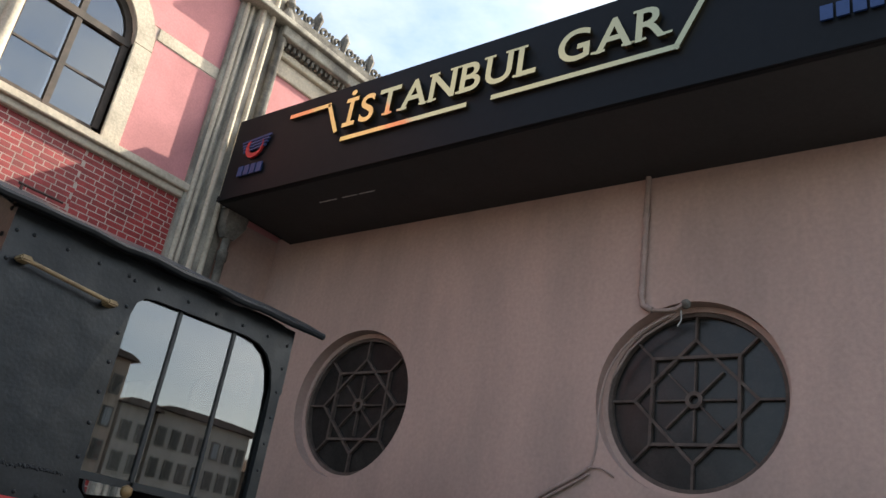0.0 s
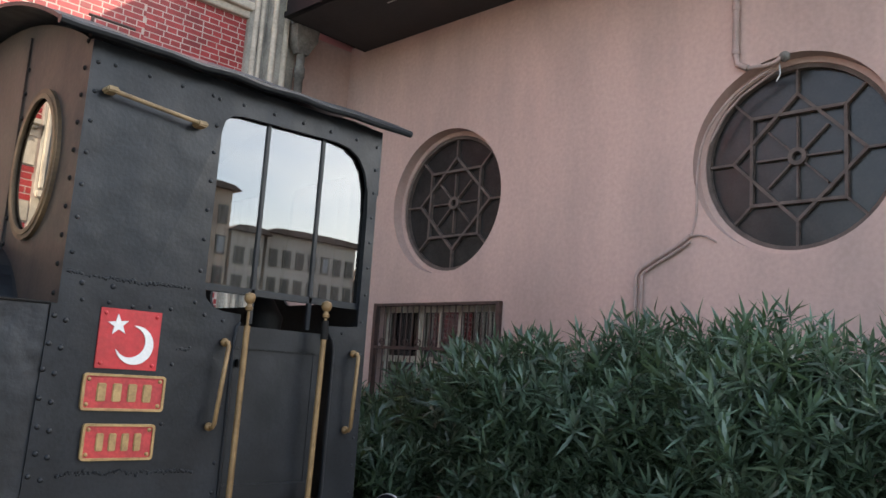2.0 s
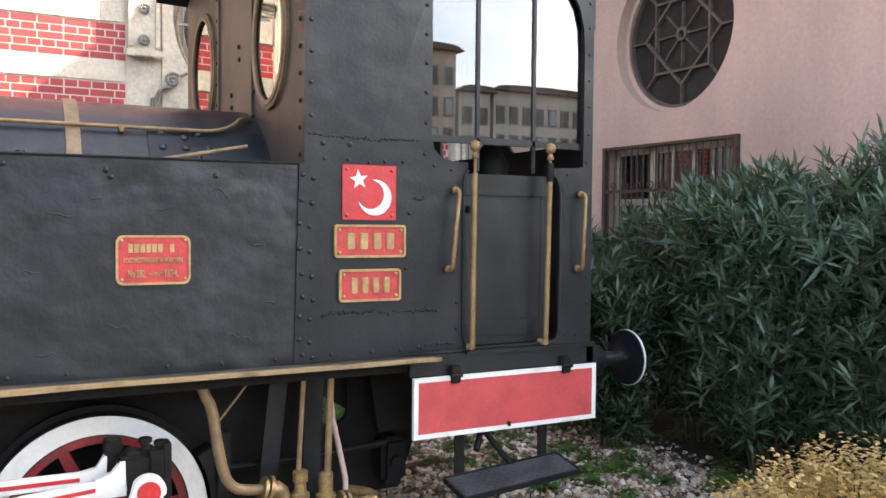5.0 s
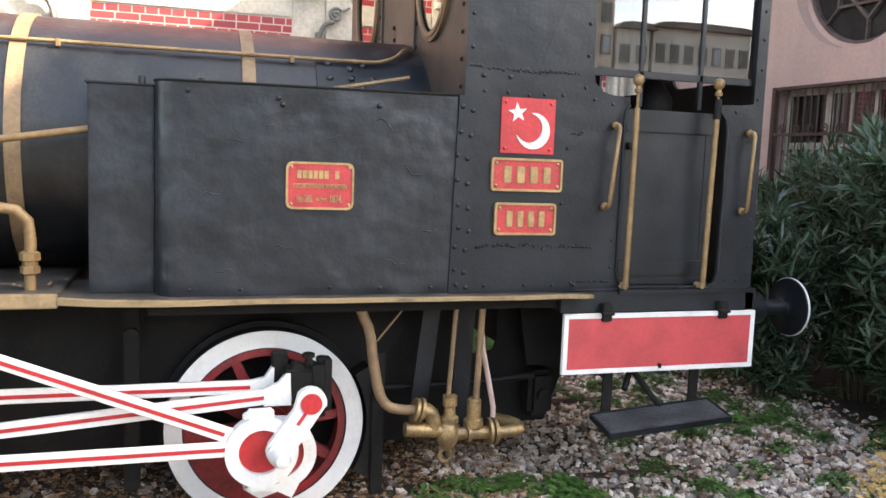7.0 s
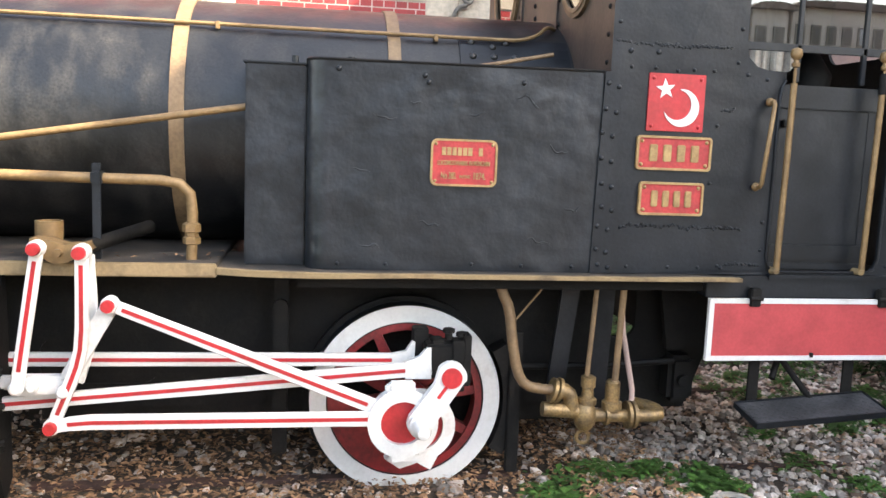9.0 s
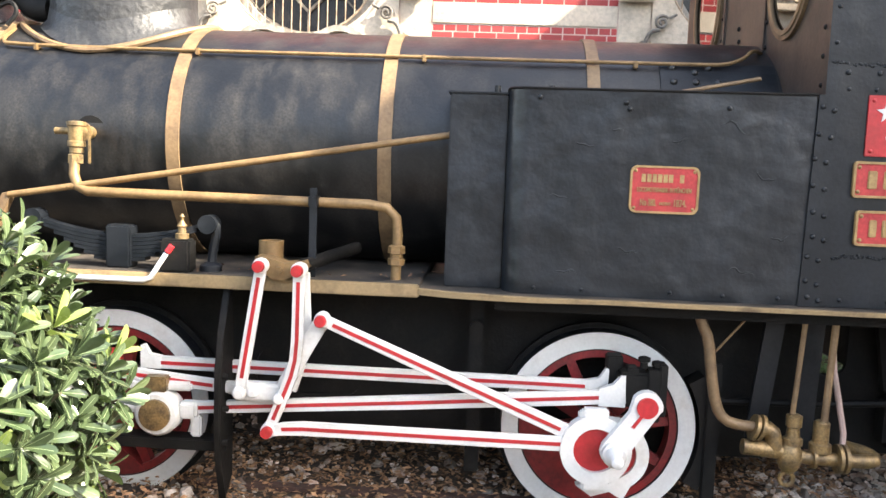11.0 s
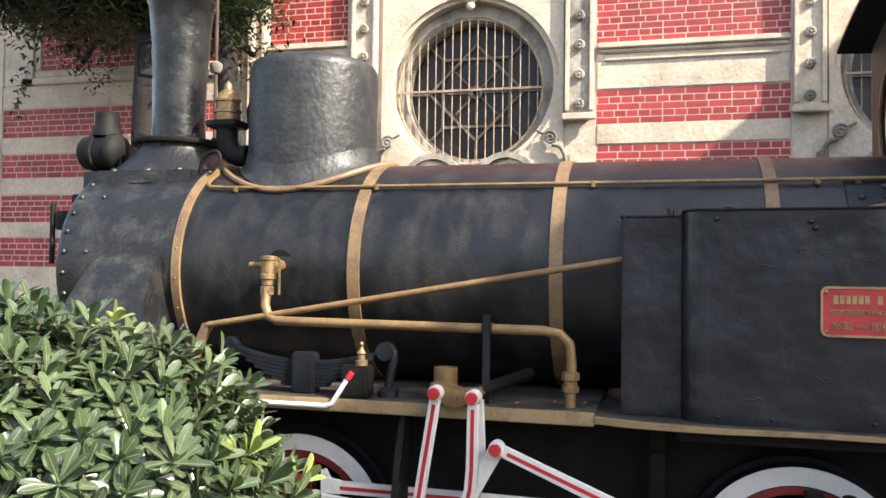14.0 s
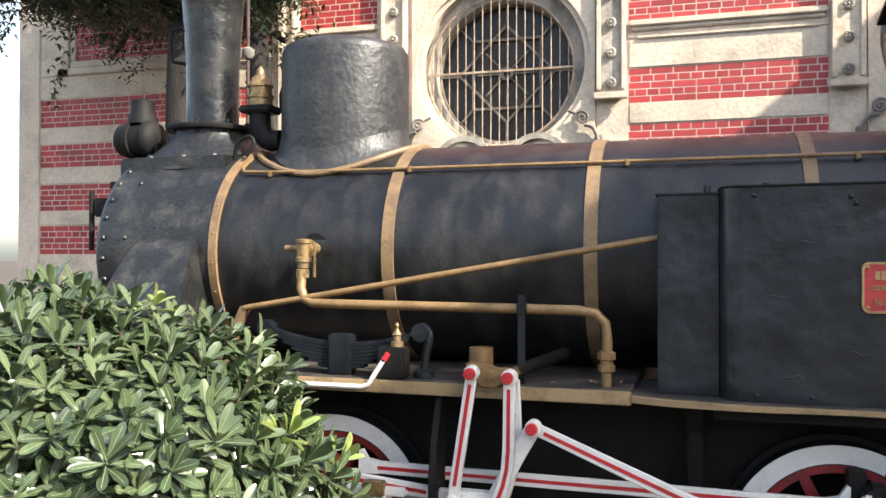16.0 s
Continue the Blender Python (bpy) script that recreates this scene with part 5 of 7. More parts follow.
grab((0.876, 0.0, 1.885), (0.835, 0.0, 1.44), 0.012, -0.07)
grab((1.748, 0.0, 1.882), (1.73, 0.0, 1.428), 0.012, -0.07)
top = part("top_rail", tube(B(), [(0.12, -0.06, 3.06), (0.57, -0.06, 3.02)], 0.0115, 10), EDGEGOLD, loco, "horizontal worn brass rail")
for x, z in ((0.10, 3.065), (0.585, 3.018)):
    part("rail_foot", box(B(), x - 0.03, x + 0.03, -0.08, 0.0, z - 0.015, z + 0.015, 0.008), EDGEGOLD, top)
for (xt, xb, black_top) in ((0.983, 0.976, False), (1.497, 1.479, True)):
    pole = part("door_pole", tube(B(), [(xb, -0.05, 1.0), (xt, -0.05, 1.985)], 0.0165, 10), GOLD, loco, "gold door pole with a ball finial")
    part("pole_neck", cyl(B(), (xt, -0.05, 1.98), (xt, -0.05, 2.08), 0.008, None, 8), GOLD, pole)
    if black_top:
        part("pole_sleeve", cyl(B(), (xt, -0.05, 1.95), (xt, -0.05, 2.06), 0.021), IRON, pole)
    part("finial", lathe(B(), [(0.01, 0), (0.02, 0.005), (0.022, 0.02), (0.014, 0.03), (0.014, 0.04), (0.027, 0.052), (0.032, 0.07), (0.027, 0.092), (0.004, 0.104)], UP(xt, -0.05, 2.065 if not black_top else 2.075), 18), GOLD, pole)
    part("pole_foot", tube(B(), [(xb, -0.05, 1.01), (xb, -0.05, 0.995), (xb + 0.005, 0.02, 0.99)], 0.02, 8), EDGEGOLD, pole)

# flag plate with star and crescent
fx, fz, fw, fh = 0.205, 1.712, 0.31, 0.293
fl = part("flag_plate", box(B(), fx, fx + fw, -0.008, 0.0, fz, fz + fh, 0.002), RED, loco, "red plate with white star and crescent")
n = 30
o1 = [(0.388 + 0.096 * math.cos(radians(-165 + 262 * i / n)), 1.833 + 0.096 * math.sin(radians(-165 + 262 * i / n))) for i in range(n + 1)]
tipA, tipB = o1[-1], o1[0]
cc, rr = (0.3645, 1.8475), 0.077
aa0 = math.atan2(tipA[1] - cc[1], tipA[0] - cc[0])
aa1 = math.atan2(tipB[1] - cc[1], tipB[0] - cc[0])
while aa1 > aa0:
    aa1 -= math.tau
i1 = [(cc[0] + rr * math.cos(aa0 + (aa1 - aa0) * i / n), cc[1] + rr * math.sin(aa0 + (aa1 - aa0) * i / n)) for i in range(1, n)]
part("crescent", prism(B(), o1 + i1, XZ, -0.014, -0.007), WHITE, fl)
st = []
for i in range(10):
    a, r = radians(97 + 36 * i), (0.054 if i % 2 == 0 else 0.022)
    st.append((0.296 + r * math.cos(a), 1.926 + r * math.sin(a)))
part("star", prism(B(), st, XZ, -0.014, -0.007), WHITE, fl)
b = B()
for x in (fx + 0.025, fx + fw - 0.025):
    for z in (fz + 0.025, fz + fh - 0.025):
        dome_head(b, (x, -0.008, z), (0, -1, 0), 0.011)
part("plate_screws", b, RED, fl, kind="stuff")


def number_plate(x0, x1, z0, z1, words, name, label):
    p = part(name, prism(B(), rounded(x0, x1, z0, z1, 0.012), XZ, -0.01, 0.0), PLATERED, loco, label)
    part("plate_rim", plate([rounded(x0 - 0.004, x1 + 0.004, z0 - 0.004, z1 + 0.004, 0.018), rounded(x0 + 0.008, x1 - 0.008, z0 + 0.008, z1 - 0.008, 0.012)], 0.02, lambda u, v, h: Vector((u, -0.018 + h, v))), PLATEGOLD, p)
    wd = (x1 - x0 - 0.1) / words
    for i in range(words):
        u = x0 + 0.05 + wd * i
        part("raised_bar", box(B(), u + wd * 0.2, u + wd * 0.8, -0.018, -0.009, z0 + 0.04, z1 - 0.04, 0.004), PLATEGOLD, p)
    b = B()
    for x in (x0 + 0.024, x1 - 0.024):
        for z in (z0 + 0.024, z1 - 0.024):
            dome_head(b, (x, -0.01, z), (0, -1, 0), 0.011)
    part("plate_screws", b, PLATEGOLD, p, kind="stuff")


number_plate(0.164, 0.567, 1.515, 1.683, 4, "railway_plate", "red plate with brass rim and raised brass bars")
number_plate(0.192, 0.54, 1.28, 1.445, 4, "engine_plate", "small red plate with brass rim and raised bars")

# cab front with oval windows, a little askew
def CF(u, v, h):
    return Vector((-0.0756 * u + h, u, v))


W = side(0.0) + 0.09
arch = [(W * i / 16, 3.30 + 0.30 * (1 - (2 * i / 16 - 1) ** 2)) for i in range(16, -1, -1)]
ovals = ((0.49, 2.735), (1.80, 2.735))
front = part("cab_front", plate([[(0.0, 0.965), (W, 0.965)] + arch] + [circle(u, v, 0.235, 0.36) for u, v in ovals], 0.02, CF), CABBROWN, loco, "brown weathered cab front with two oval windows")
for u, v in ovals:
    fr = part("oval_frame", plate([circle(u, v, 0.28, 0.405), circle(u, v, 0.235, 0.36)], 0.02, lambda a, c, h: CF(a, c, h - 0.02)), OVALGOLD, loco, "oval window rim of dull brass")
    part("inner_rim", plate([circle(u, v, 0.252, 0.377), circle(u, v, 0.228, 0.352)], 0.01, lambda a, c, h: CF(a, c, h - 0.026)), GOLDBAND, fr)
    part("pane", plate([circle(u, v, 0.235, 0.36)], 0.004, lambda a, c, h: CF(a, c, h - 0.006)), OVALPANE, fr, smooth=0)
for u in (0.80, 1.46):
    part("seam_strip", prism(B(), [(u - 0.012, 1.0), (u + 0.012, 1.0), (u + 0.012, 3.5), (u - 0.012, 3.5)], CF, -0.012, 0.0), CABBROWN, front)
b = B()
for u in (0.05, 0.77, 1.5):
    for k in range(10):
        dome_head(b, CF(u, 2.05 + k * 0.14, -0.002), (-1, 0, 0), 0.014)
for u, v in ((1.05, 2.78), (1.04, 2.7), (1.2, 2.5), (1.19, 2.42)):
    dome_head(b, CF(u, v, -0.001), (-1, 0, 0), 0.016)
part("rivets", b, IRON, front, kind="stuff")
part("front_hose", tube(B(), [CF(0.75, 2.16, -0.06), CF(0.8, 2.3, -0.06), CF(1.0, 2.34, -0.05), CF(1.1, 2.3, -0.02)], 0.014, 6, 1), IRON, front)
# cab back, floor, roof
part("cab_back", plate([[(0.0, 0.965), (W, 0.965)] + arch, rounded(0.25, 0.95, 2.2, 3.05, 0.1), rounded(1.3, 2.0, 2.2, 3.05, 0.1)], 0.02, lambda u, v, h: Vector((1.822 + h, u, v))), TANK_BLACK, loco)
part("cab_floor", box(B(), 0.0, 1.82, 0.025, W - 0.025, 0.94, 0.98), DECK, loco)
b = B()
rows = []
for k in range(21):
    f = k / 20
    y = -0.10 + (W + 0.22) * f
    z = 3.315 + 0.31 * (1 - (2 * f - 1) ** 2)
    rows.append((y, z))
prof = rows + [(y, z + 0.022) for y, z in reversed(rows)]
nx = 8
loops = []
for i in range(nx + 1):
    x = -0.20 + 2.2 * i / nx
    loops.append([b.verts.new((x - 0.0756 * max(0, y) * (1 - i / nx), y, z + 0.006 * math.sin(i * 1.9 + y))) for y, z in prof])
for p, q in zip(loops, loops[1:]):
    for i in range(len(prof)):
        b.faces.new((p[i], p[(i + 1) % len(prof)], q[(i + 1) % len(prof)], q[i]))
b.faces.new(loops[0])
b.faces.new(loops[-1])
roof = part("cab_roof", b, BLACK, loco, "arched black sheet roof with a rolled edge")
part("roof_edge", tube(B(), [(-0.20 + 2.2 * i / 24, -0.105, 3.316 + 0.012 * noise.noise((i * 0.45, 1.0, 2.0))) for i in range(25)], 0.023, 8), BLACK, roof)
part("roof_hook", tube(B(), [(0.02, 0.12, 3.36), (0.02, 0.12, 3.47), (0.0, 0.12, 3.475), (0.24, 0.12, 3.475)], 0.008, 6), RUSTBAR, roof)
# inside the cab
part("backhead", lathe(B(), [(0.68, 0), (0.68, 0.16), (0.64, 0.18)], ALONG_X(0.0, AX, BZ), 40), IRON, loco)
part("brake_wheel", lathe(B(), [(0.03, 0), (0.11, 0.05), (0.12, 0.14), (0.06, 0.24), (0.03, 0.28)], UP(1.32, 0.35, 1.93), 16), IRON, loco)
part("brake_column", cyl(B(), (1.32, 0.35, 0.98), (1.32, 0.35, 1.95), 0.03), IRON, loco)
part("reverser", cyl(B(), (1.15, 0.5, 1.6), (1.45, 0.5, 2.2), 0.018), RED, loco)
part("gauge_pipes", tube(B(), [(0.3, 0.6, 1.9), (0.7, 0.5, 2.12), (1.0, 0.5, 2.02)], 0.012, 6), IRON, loco)

# lower frame behind the red board, buffer, steps
part("side_sill", box(B(), 0.60, 1.86, -0.02, 0.1, 0.845, 0.962, 0.004), BLACK, loco, "black side sill")
part("sill_lip", box(B(), 0.95, 1.86, -0.035, 0.02, 0.945, 0.972, 0.004), BLACK, loco)
rb = part("red_board", box(B(), 0.622, 1.848, -0.045, -0.028, 0.512, 0.832), BOARDRED, loco, "red hinged board with a white border")
part("white_border", plate([[(0.612, 0.502), (1.858, 0.502), (1.858, 0.842), (0.612, 0.842)], [(0.640, 0.528), (1.830, 0.528), (1.830, 0.816), (0.640, 0.816)]], 0.024, lambda u, v, h: Vector((u, -0.05 + h, v))), WHITE, rb)
for x in (0.87, 1.63):
    part("hinge", box(B(), x - 0.03, x + 0.03, -0.065, -0.02, 0.80, 0.90, 0.006), IRON, rb)
    part("hinge_pin", cyl(B(), (x - 0.035, -0.065, 0.845), (x + 0.035, -0.065, 0.845), 0.012), IRON, rb)
part("board_hook", box(B(), 1.22, 1.235, -0.06, -0.045, 0.52, 0.545), IRON, rb)
part("buffer_beam", box(B(), 1.80, 1.88, -0.02, side(-0.02), 0.55, 0.96, 0.005), BLACK, loco)
for y in (0.33, side(0.33)):
    bf = part("buffer", lathe(B(), [(0.13, 0), (0.13, 0.02), (0.115, 0.04), (0.112, 0.25), (0.1, 0.29), (0.06, 0.3), (0.05, 0.31), (0.05, 0.49), (0.08, 0.515), (0.187, 0.525), (0.19, 0.54), (0.17, 0.555), (0.001, 0.57)], ALONG_X(1.88, y, 0.785), 36), BLACK, loco, "round black buffer with a white rim")
    part("buffer_rim", ring(B(), ALONG_X(1.88, y, 0.785), 0.188, 0.193, 0.534, 0.546, 36), WHITE, bf)
tilt = Matrix.Translation((1.26, 0.0, 0.275)) @ Matrix.Rotation(radians(-4), 4, "Y") @ Matrix.Rotation(radians(10), 4, "X")


def tilted(b):
    bmesh.ops.transform(b, matrix=tilt, verts=b.verts[:])
    return b


step = part("step_plate", tilted(box(B(), -0.43, 0.34, -0.24, 0.0, -0.006, 0.004, 0.002)), STEPWOOD, loco, "black ribbed tread plate on two hangers")
for x0, x1, y0, y1 in ((-0.435, 0.345, -0.246, -0.236), (-0.435, 0.345, -0.004, 0.006), (-0.437, -0.427, -0.24, 0.0), (0.336, 0.346, -0.24, 0.0)):
    part("step_lip", tilted(box(B(), x0, x1, y0, y1, -0.022, 0.013, 0.002)), BLACK, step)
b = B()
for i in range(26):
    for j in range(8):
        x, y = -0.41 + 0.0288 * i, -0.222 + 0.0285 * j
        d = 0.009 if (i + j) % 2 else -0.009
        tube(b, [(x - 0.009, y - d, 0.004), (x + 0.009, y + d, 0.004)], 0.0028, 4)
part("tread_ribs", tilted(b), STEPWOOD, step, kind="stuff")
for x in (0.93, 1.5):
    part("step_hanger", box(B(), x - 0.03, x + 0.03, 0.0, 0.014, 0.21, 0.85), IRON, step)
    part("step_bracket", box(B(), x - 0.025, x + 0.025, -0.1, 0.0, 0.2, 0.214), IRON, step)
for p, q in (((1.06, 0.05, 0.55), (1.28, 0.0, 0.27)), ((1.14, 0.1, 0.52), (1.05, 0.02, 0.38))):
    part("step_brace", cyl(B(), p, q, 0.018), IRON, step)

# inside frame and dark gear below
for y in (0.46, side(0.46)):
    part("frame_plate", plate([[(-5.4, 0.12), (0.06, 0.12), (0.06, 0.94), (-5.4, 0.94)], rounded(-2.9, -2.3, 0.25, 0.5, 0.08)], 0.03, lambda u, v, h: Vector((u, y + h, v))), IRON, loco)
part("rear_frame_plate", plate([[(0.06, 0.06), (0.78, 0.06), (0.9, 0.4), (1.8, 0.5), (1.8, 0.94), (0.06, 0.94)], rounded(0.24, 0.44, 0.5, 0.84, 0.07)], 0.03, lambda u, v, h: Vector((u, 0.52 + h, v))), IRON, loco)
part("ashpan", box(B(), -0.75, 0.0, 0.5, 1.6, 0.0, 0.9), IRON, loco)
part("well_tank", box(B(), -2.9, -1.5, 0.48, 1.7, 0.05, 0.9), IRON, loco)
part("rear_tank", box(B(), 0.62, 1.8, 0.4, 1.9, 0.46, 0.94), IRON, loco)
part("rear_axle_box", box(B(), 0.6, 0.76, 0.34, 0.5, 0.14, 0.42, 0.03), IRON, loco)
part("rear_horn", prism(B(), [(0.5, 0.94), (0.9, 0.94), (0.82, 0.46), (0.58, 0.46)], XZ, 0.36, 0.4), IRON, loco)
part("rear_axle_bolt", cyl(B(), (0.68, 0.31, 0.28), (0.68, 0.36, 0.28), 0.035), IRON, loco)
part("cross_pipe", tube(B(), [(-0.6, 0.35, 0.36), (0.2, 0.35, 0.37), (0.6, 0.3, 0.41)], 0.02, 8), IRON, loco)
for xt, xb in ((-0.05, -0.13), (0.15, 0.12)):
    part("brake_hanger", prism(B(), [(xt - 0.05, 0.94), (xt + 0.05, 0.94), (xb + 0.05, 0.2), (xb - 0.05, 0.2)], XZ, 0.24, 0.265), BLACK, loco)
b = B()
arcs = [(-0.962 + r * math.cos(radians(a)), 0.211 + r * math.sin(radians(a))) for r, aa in ((0.54, range(-30, 31, 5)), (0.63, range(30, -31, -5))) for a in aa]
prism(b, arcs, XZ, 0.22, 0.36)
part("brake_shoe", b, IRON, loco)
part("shoe_hanger", box(B(), -0.40, -0.33, 0.2, 0.24, -0.2, 0.6, 0.006), IRON, loco)
part("rear_stay", box(B(), -1.68, -1.60, 0.30, 0.36, -0.1, 0.9, 0.006), IRON, loco)
part("stay_bolt", cyl(B(), (-1.64, 0.26, 0.72), (-1.64, 0.32, 0.72), 0.04, None, 8), IRON, loco)

# wheels
def wheel(cx):
    cz, y0 = 0.211, 0.25
    w = part("wheel", ring(B(), ALONG_Y(cx, y0, cz), 0.425, 0.524, 0.0, 0.14, 72), BLACK, loco, "spoked driving wheel, red with a white tyre")
    part("flange", ring(B(), ALONG_Y(cx, y0, cz), 0.43, 0.555, 0.11, 0.145, 72), IRON, w)
    part("tyre_face", ring(B(), ALONG_Y(cx, y0, cz), 0.432, 0.522, -0.006, 0.0, 72), WHITE, w, "white-painted tyre")
    part("rim", ring(B(), ALONG_Y(cx, y0, cz), 0.385, 0.43, 0.005, 0.11, 72), WHEELRED, w)
    part("hub", lathe(B(), [(0.12, 0), (0.12, 0.02), (0.10, 0.12)], ALONG_Y(cx, y0 - 0.02, cz), 32), WHEELRED, w)
    for i in range(10):
        a = i * math.tau / 10 + 0.12
        p0, p1 = (cx + 0.1 * math.cos(a), cz + 0.1 * math.sin(a)), (cx + 0.4 * math.cos(a), cz + 0.4 * math.sin(a))
        d = Vector((math.cos(a + math.pi / 2), math.sin(a + math.pi / 2)))
        part("spoke", prism(B(), [(p0[0] + d.x * 0.034, p0[1] + d.y * 0.034), (p1[0] + d.x * 0.024, p1[1] + d.y * 0.024), (p1[0] - d.x * 0.024, p1[1] - d.y * 0.024), (p0[0] - d.x * 0.034, p0[1] - d.y * 0.034)], XZ, y0 + 0.02, y0 + 0.075), WHEELRED, w)
    cw = [(cx + 0.40 * math.cos(radians(a)), cz + 0.40 * math.sin(radians(a))) for a in range(172, 300, 8)]
    part("counterweight", prism(B(), cw, XZ, y0 + 0.0, y0 + 0.09), WHEELRED, w, "red counterweight")
    return w


wheel(-0.962)
wheel(-3.63)
for cx in (-0.962, -3.63):
    part("far_wheel", ring(B(), ALONG_Y(cx, side(0.25) - 0.14, 0.211), 0.1, 0.524, 0.0, 0.14, 48), IRON, loco)
    part("axle", cyl(B(), (cx, 0.3, 0.211), (cx, side(0.3), 0.211), 0.08), IRON, loco)

# rods: white bars with a red line
def rod(name, pts, width, y, thick=0.03, line=True, flare=0.0, label="white rod with a red line"):
    b = B()
    pts = [Vector(p) for p in pts]
    L_, R_ = [], []
    for i, p in enumerate(pts):
        d = (pts[min(i + 1, len(pts) - 1)] - pts[max(i - 1, 0)]).normalized()
        n = Vector((-d.y, d.x))
        w = width * (1 + flare * (i / (len(pts) - 1)))
        L_.append(p + n * w / 2)
        R_.append(p - n * w / 2)
    prism(b, [tuple(v) for v in L_ + R_[::-1]], XZ, y, y + thick)
    bmesh.ops.bevel(b, geom=b.edges[:], offset=0.004, segments=1, affect="EDGES")
    r = part(name, b, WHITE, loco, label)
    if line:
        b = B()
        L2, R2 = [], []
        for i, p in enumerate(pts):
            d = (pts[min(i + 1, len(pts) - 1)] - pts[max(i - 1, 0)]).normalized()
            n = Vector((-d.y, d.x))
            q = p + d * (0.06 if i == 0 else -0.06 if i == len(pts) - 1 else 0)
            L2.append(q + n * 0.0095)
            R2.append(q - n * 0.0095)
        prism(b, [tuple(v) for v in L2 + R2[::-1]], XZ, y - 0.003, y + 0.001)
        part("red_line", b, RED, r)
    return r


def pin(x, z, y, r=0.03, parent=None, collar=True):
    p = parent or loco
    if collar:
        part("pin_boss", lathe(B(), [(r * 1.32, 0), (r * 1.32, 0.05), (r * 1.2, 0.07)], Matrix.Translation((x, y + 0.055, z)) @ Matrix.Rotation(math.pi / 2, 4, "X"), 24), WHITE, p)
    part("red_pin", lathe(B(), [(r, 0), (r, 0.03), (r * 0.9, 0.036)], Matrix.Translation((x, y - 0.01, z)) @ Matrix.Rotation(math.pi / 2, 4, "X"), 24), RED, p)


up = rod("coupling_rod", [(-3.42, 0.484), (-0.955, 0.472)], 0.068, 0.10)
part("rod_end", prism(B(), [(-1.06, 0.505), (-0.99, 0.52), (-0.955, 0.575), (-0.94, 0.57), (-0.945, 0.43), (-1.06, 0.435)], XZ, 0.095, 0.13), WHITE, up)
part("rod_end", prism(B(), [(-3.32, 0.52), (-3.38, 0.53), (-3.41, 0.58), (-3.43, 0.575), (-3.43, 0.45), (-3.32, 0.45)], XZ, 0.095, 0.13), WHITE, up)
rod("valve_rod", [(-3.75, 0.462), (-2.80, 0.372)], 0.066, 0.03)
lo = rod("connecting_rod", [(-3.15, 0.272), (-2.0, 0.362), (-0.86, 0.455)], 0.066, 0.0, flare=0.15)
part("rod_end", prism(B(), [(-1.0, 0.49), (-0.93, 0.515), (-0.89, 0.565), (-0.87, 0.565), (-0.865, 0.40), (-1.0, 0.40)], XZ, -0.004, 0.034), WHITE, lo)
be = part("big_end", box(B(), -0.90, -0.66, 0.0, 0.16, 0.40, 0.58, 0.012), IRON, loco, "black big-end bearing with bolts")
for x0, x1, z0, z1, y in ((-0.95, -0.87, 0.46, 0.64, 0.10), (-0.76, -0.69, 0.33, 0.60, -0.01), (-0.70, -0.66, 0.36, 0.63, -0.01), (-0.86, -0.80, 0.56, 0.60, 0.02)):
    part("bearing_strap", box(B(), x0, x1, y, y + 0.1, z0, z1, 0.006), IRON, be)
for x, z in ((-0.775, 0.60), (-0.705, 0.58)):
    part("bearing_bolt", lathe(B(), [(0.02, 0), (0.02, 0.03), (0.032, 0.035), (0.032, 0.055), (0.02, 0.06)], UP(x, 0.04, z), 8), IRON, be)
# hanging links and bell crank
ra = rod("hanging_link", [(-2.733, 1.056), (-2.833, 0.415)], 0.058, -0.09)
pin(-2.735, 1.056, -0.10, parent=ra)
rbk = rod("hanging_link", [(-2.53, 1.02), (-2.512, 0.64), (-2.585, 0.40)], 0.058, -0.02, line=False)
rbl = rod("hanging_link", [(-2.537, 1.043), (-2.540, 0.68), (-2.548, 0.58), (-2.566, 0.50), (-2.595, 0.42), (-2.678, 0.212)], 0.058, -0.10)
pin(-2.537, 1.043, -0.11, parent=rbl)
pin(-2.678, 0.212, -0.11, parent=rbl)
rod("bell_crank", [(-2.415, 0.796), (-2.5, 0.65), (-2.62, 0.42)], 0.08, -0.055, line=False, label="white bell crank arm")
rc = rod("eccentric_rod", [(-2.415, 0.796), (-1.14, 0.276)], 0.058, -0.10, flare=0.3)
pin(-2.415, 0.796, -0.11, parent=rc)
rd = rod("eccentric_rod", [(-2.665, 0.212), (-2.6, 0.226), (-2.5, 0.233), (-1.13, 0.228)], 0.058, -0.117, thick=0.024, flare=0.3)
part("link_bracket", prism(B(), [(-2.77, 1.10), (-2.70, 1.095), (-2.62, 1.07), (-2.52, 1.085), (-2.50, 1.05), (-2.56, 1.01), (-2.62, 0.985), (-2.68, 0.985), (-2.72, 1.01), (-2.78, 1.03)], XZ, -0.06, 0.06), GOLD, loco, "gold bracket with two pins")
part("bracket_nut", lathe(B(), [(0.02, 0), (0.02, 0.03)], Matrix.Translation((-2.645, -0.06, 1.035)) @ Matrix.Rotation(math.pi / 2, 4, "X"), 6), GOLD, loco)
pot = part("oil_pot", ring(B(), UP(-2.735, 0.12, 1.05), 0.054, 0.064, 0.0, 0.115, 24), GOLD, loco, "open gold oil pot")
part("pot_bottom", cyl(B(), (-2.735, 0.12, 0.985), (-2.735, 0.12, 1.06), 0.062), GOLD, pot)
part("reach_shaft", tube(B(), [(-2.55, 0.0, 1.05), (-2.35, 0.55, 1.1)], 0.035, 10), IRON, loco)
lb = part("link_block", box(B(), -2.86, -2.62, -0.06, 0.02, 0.345, 0.44, 0.014), WHITE, loco, "white link block with bosses")
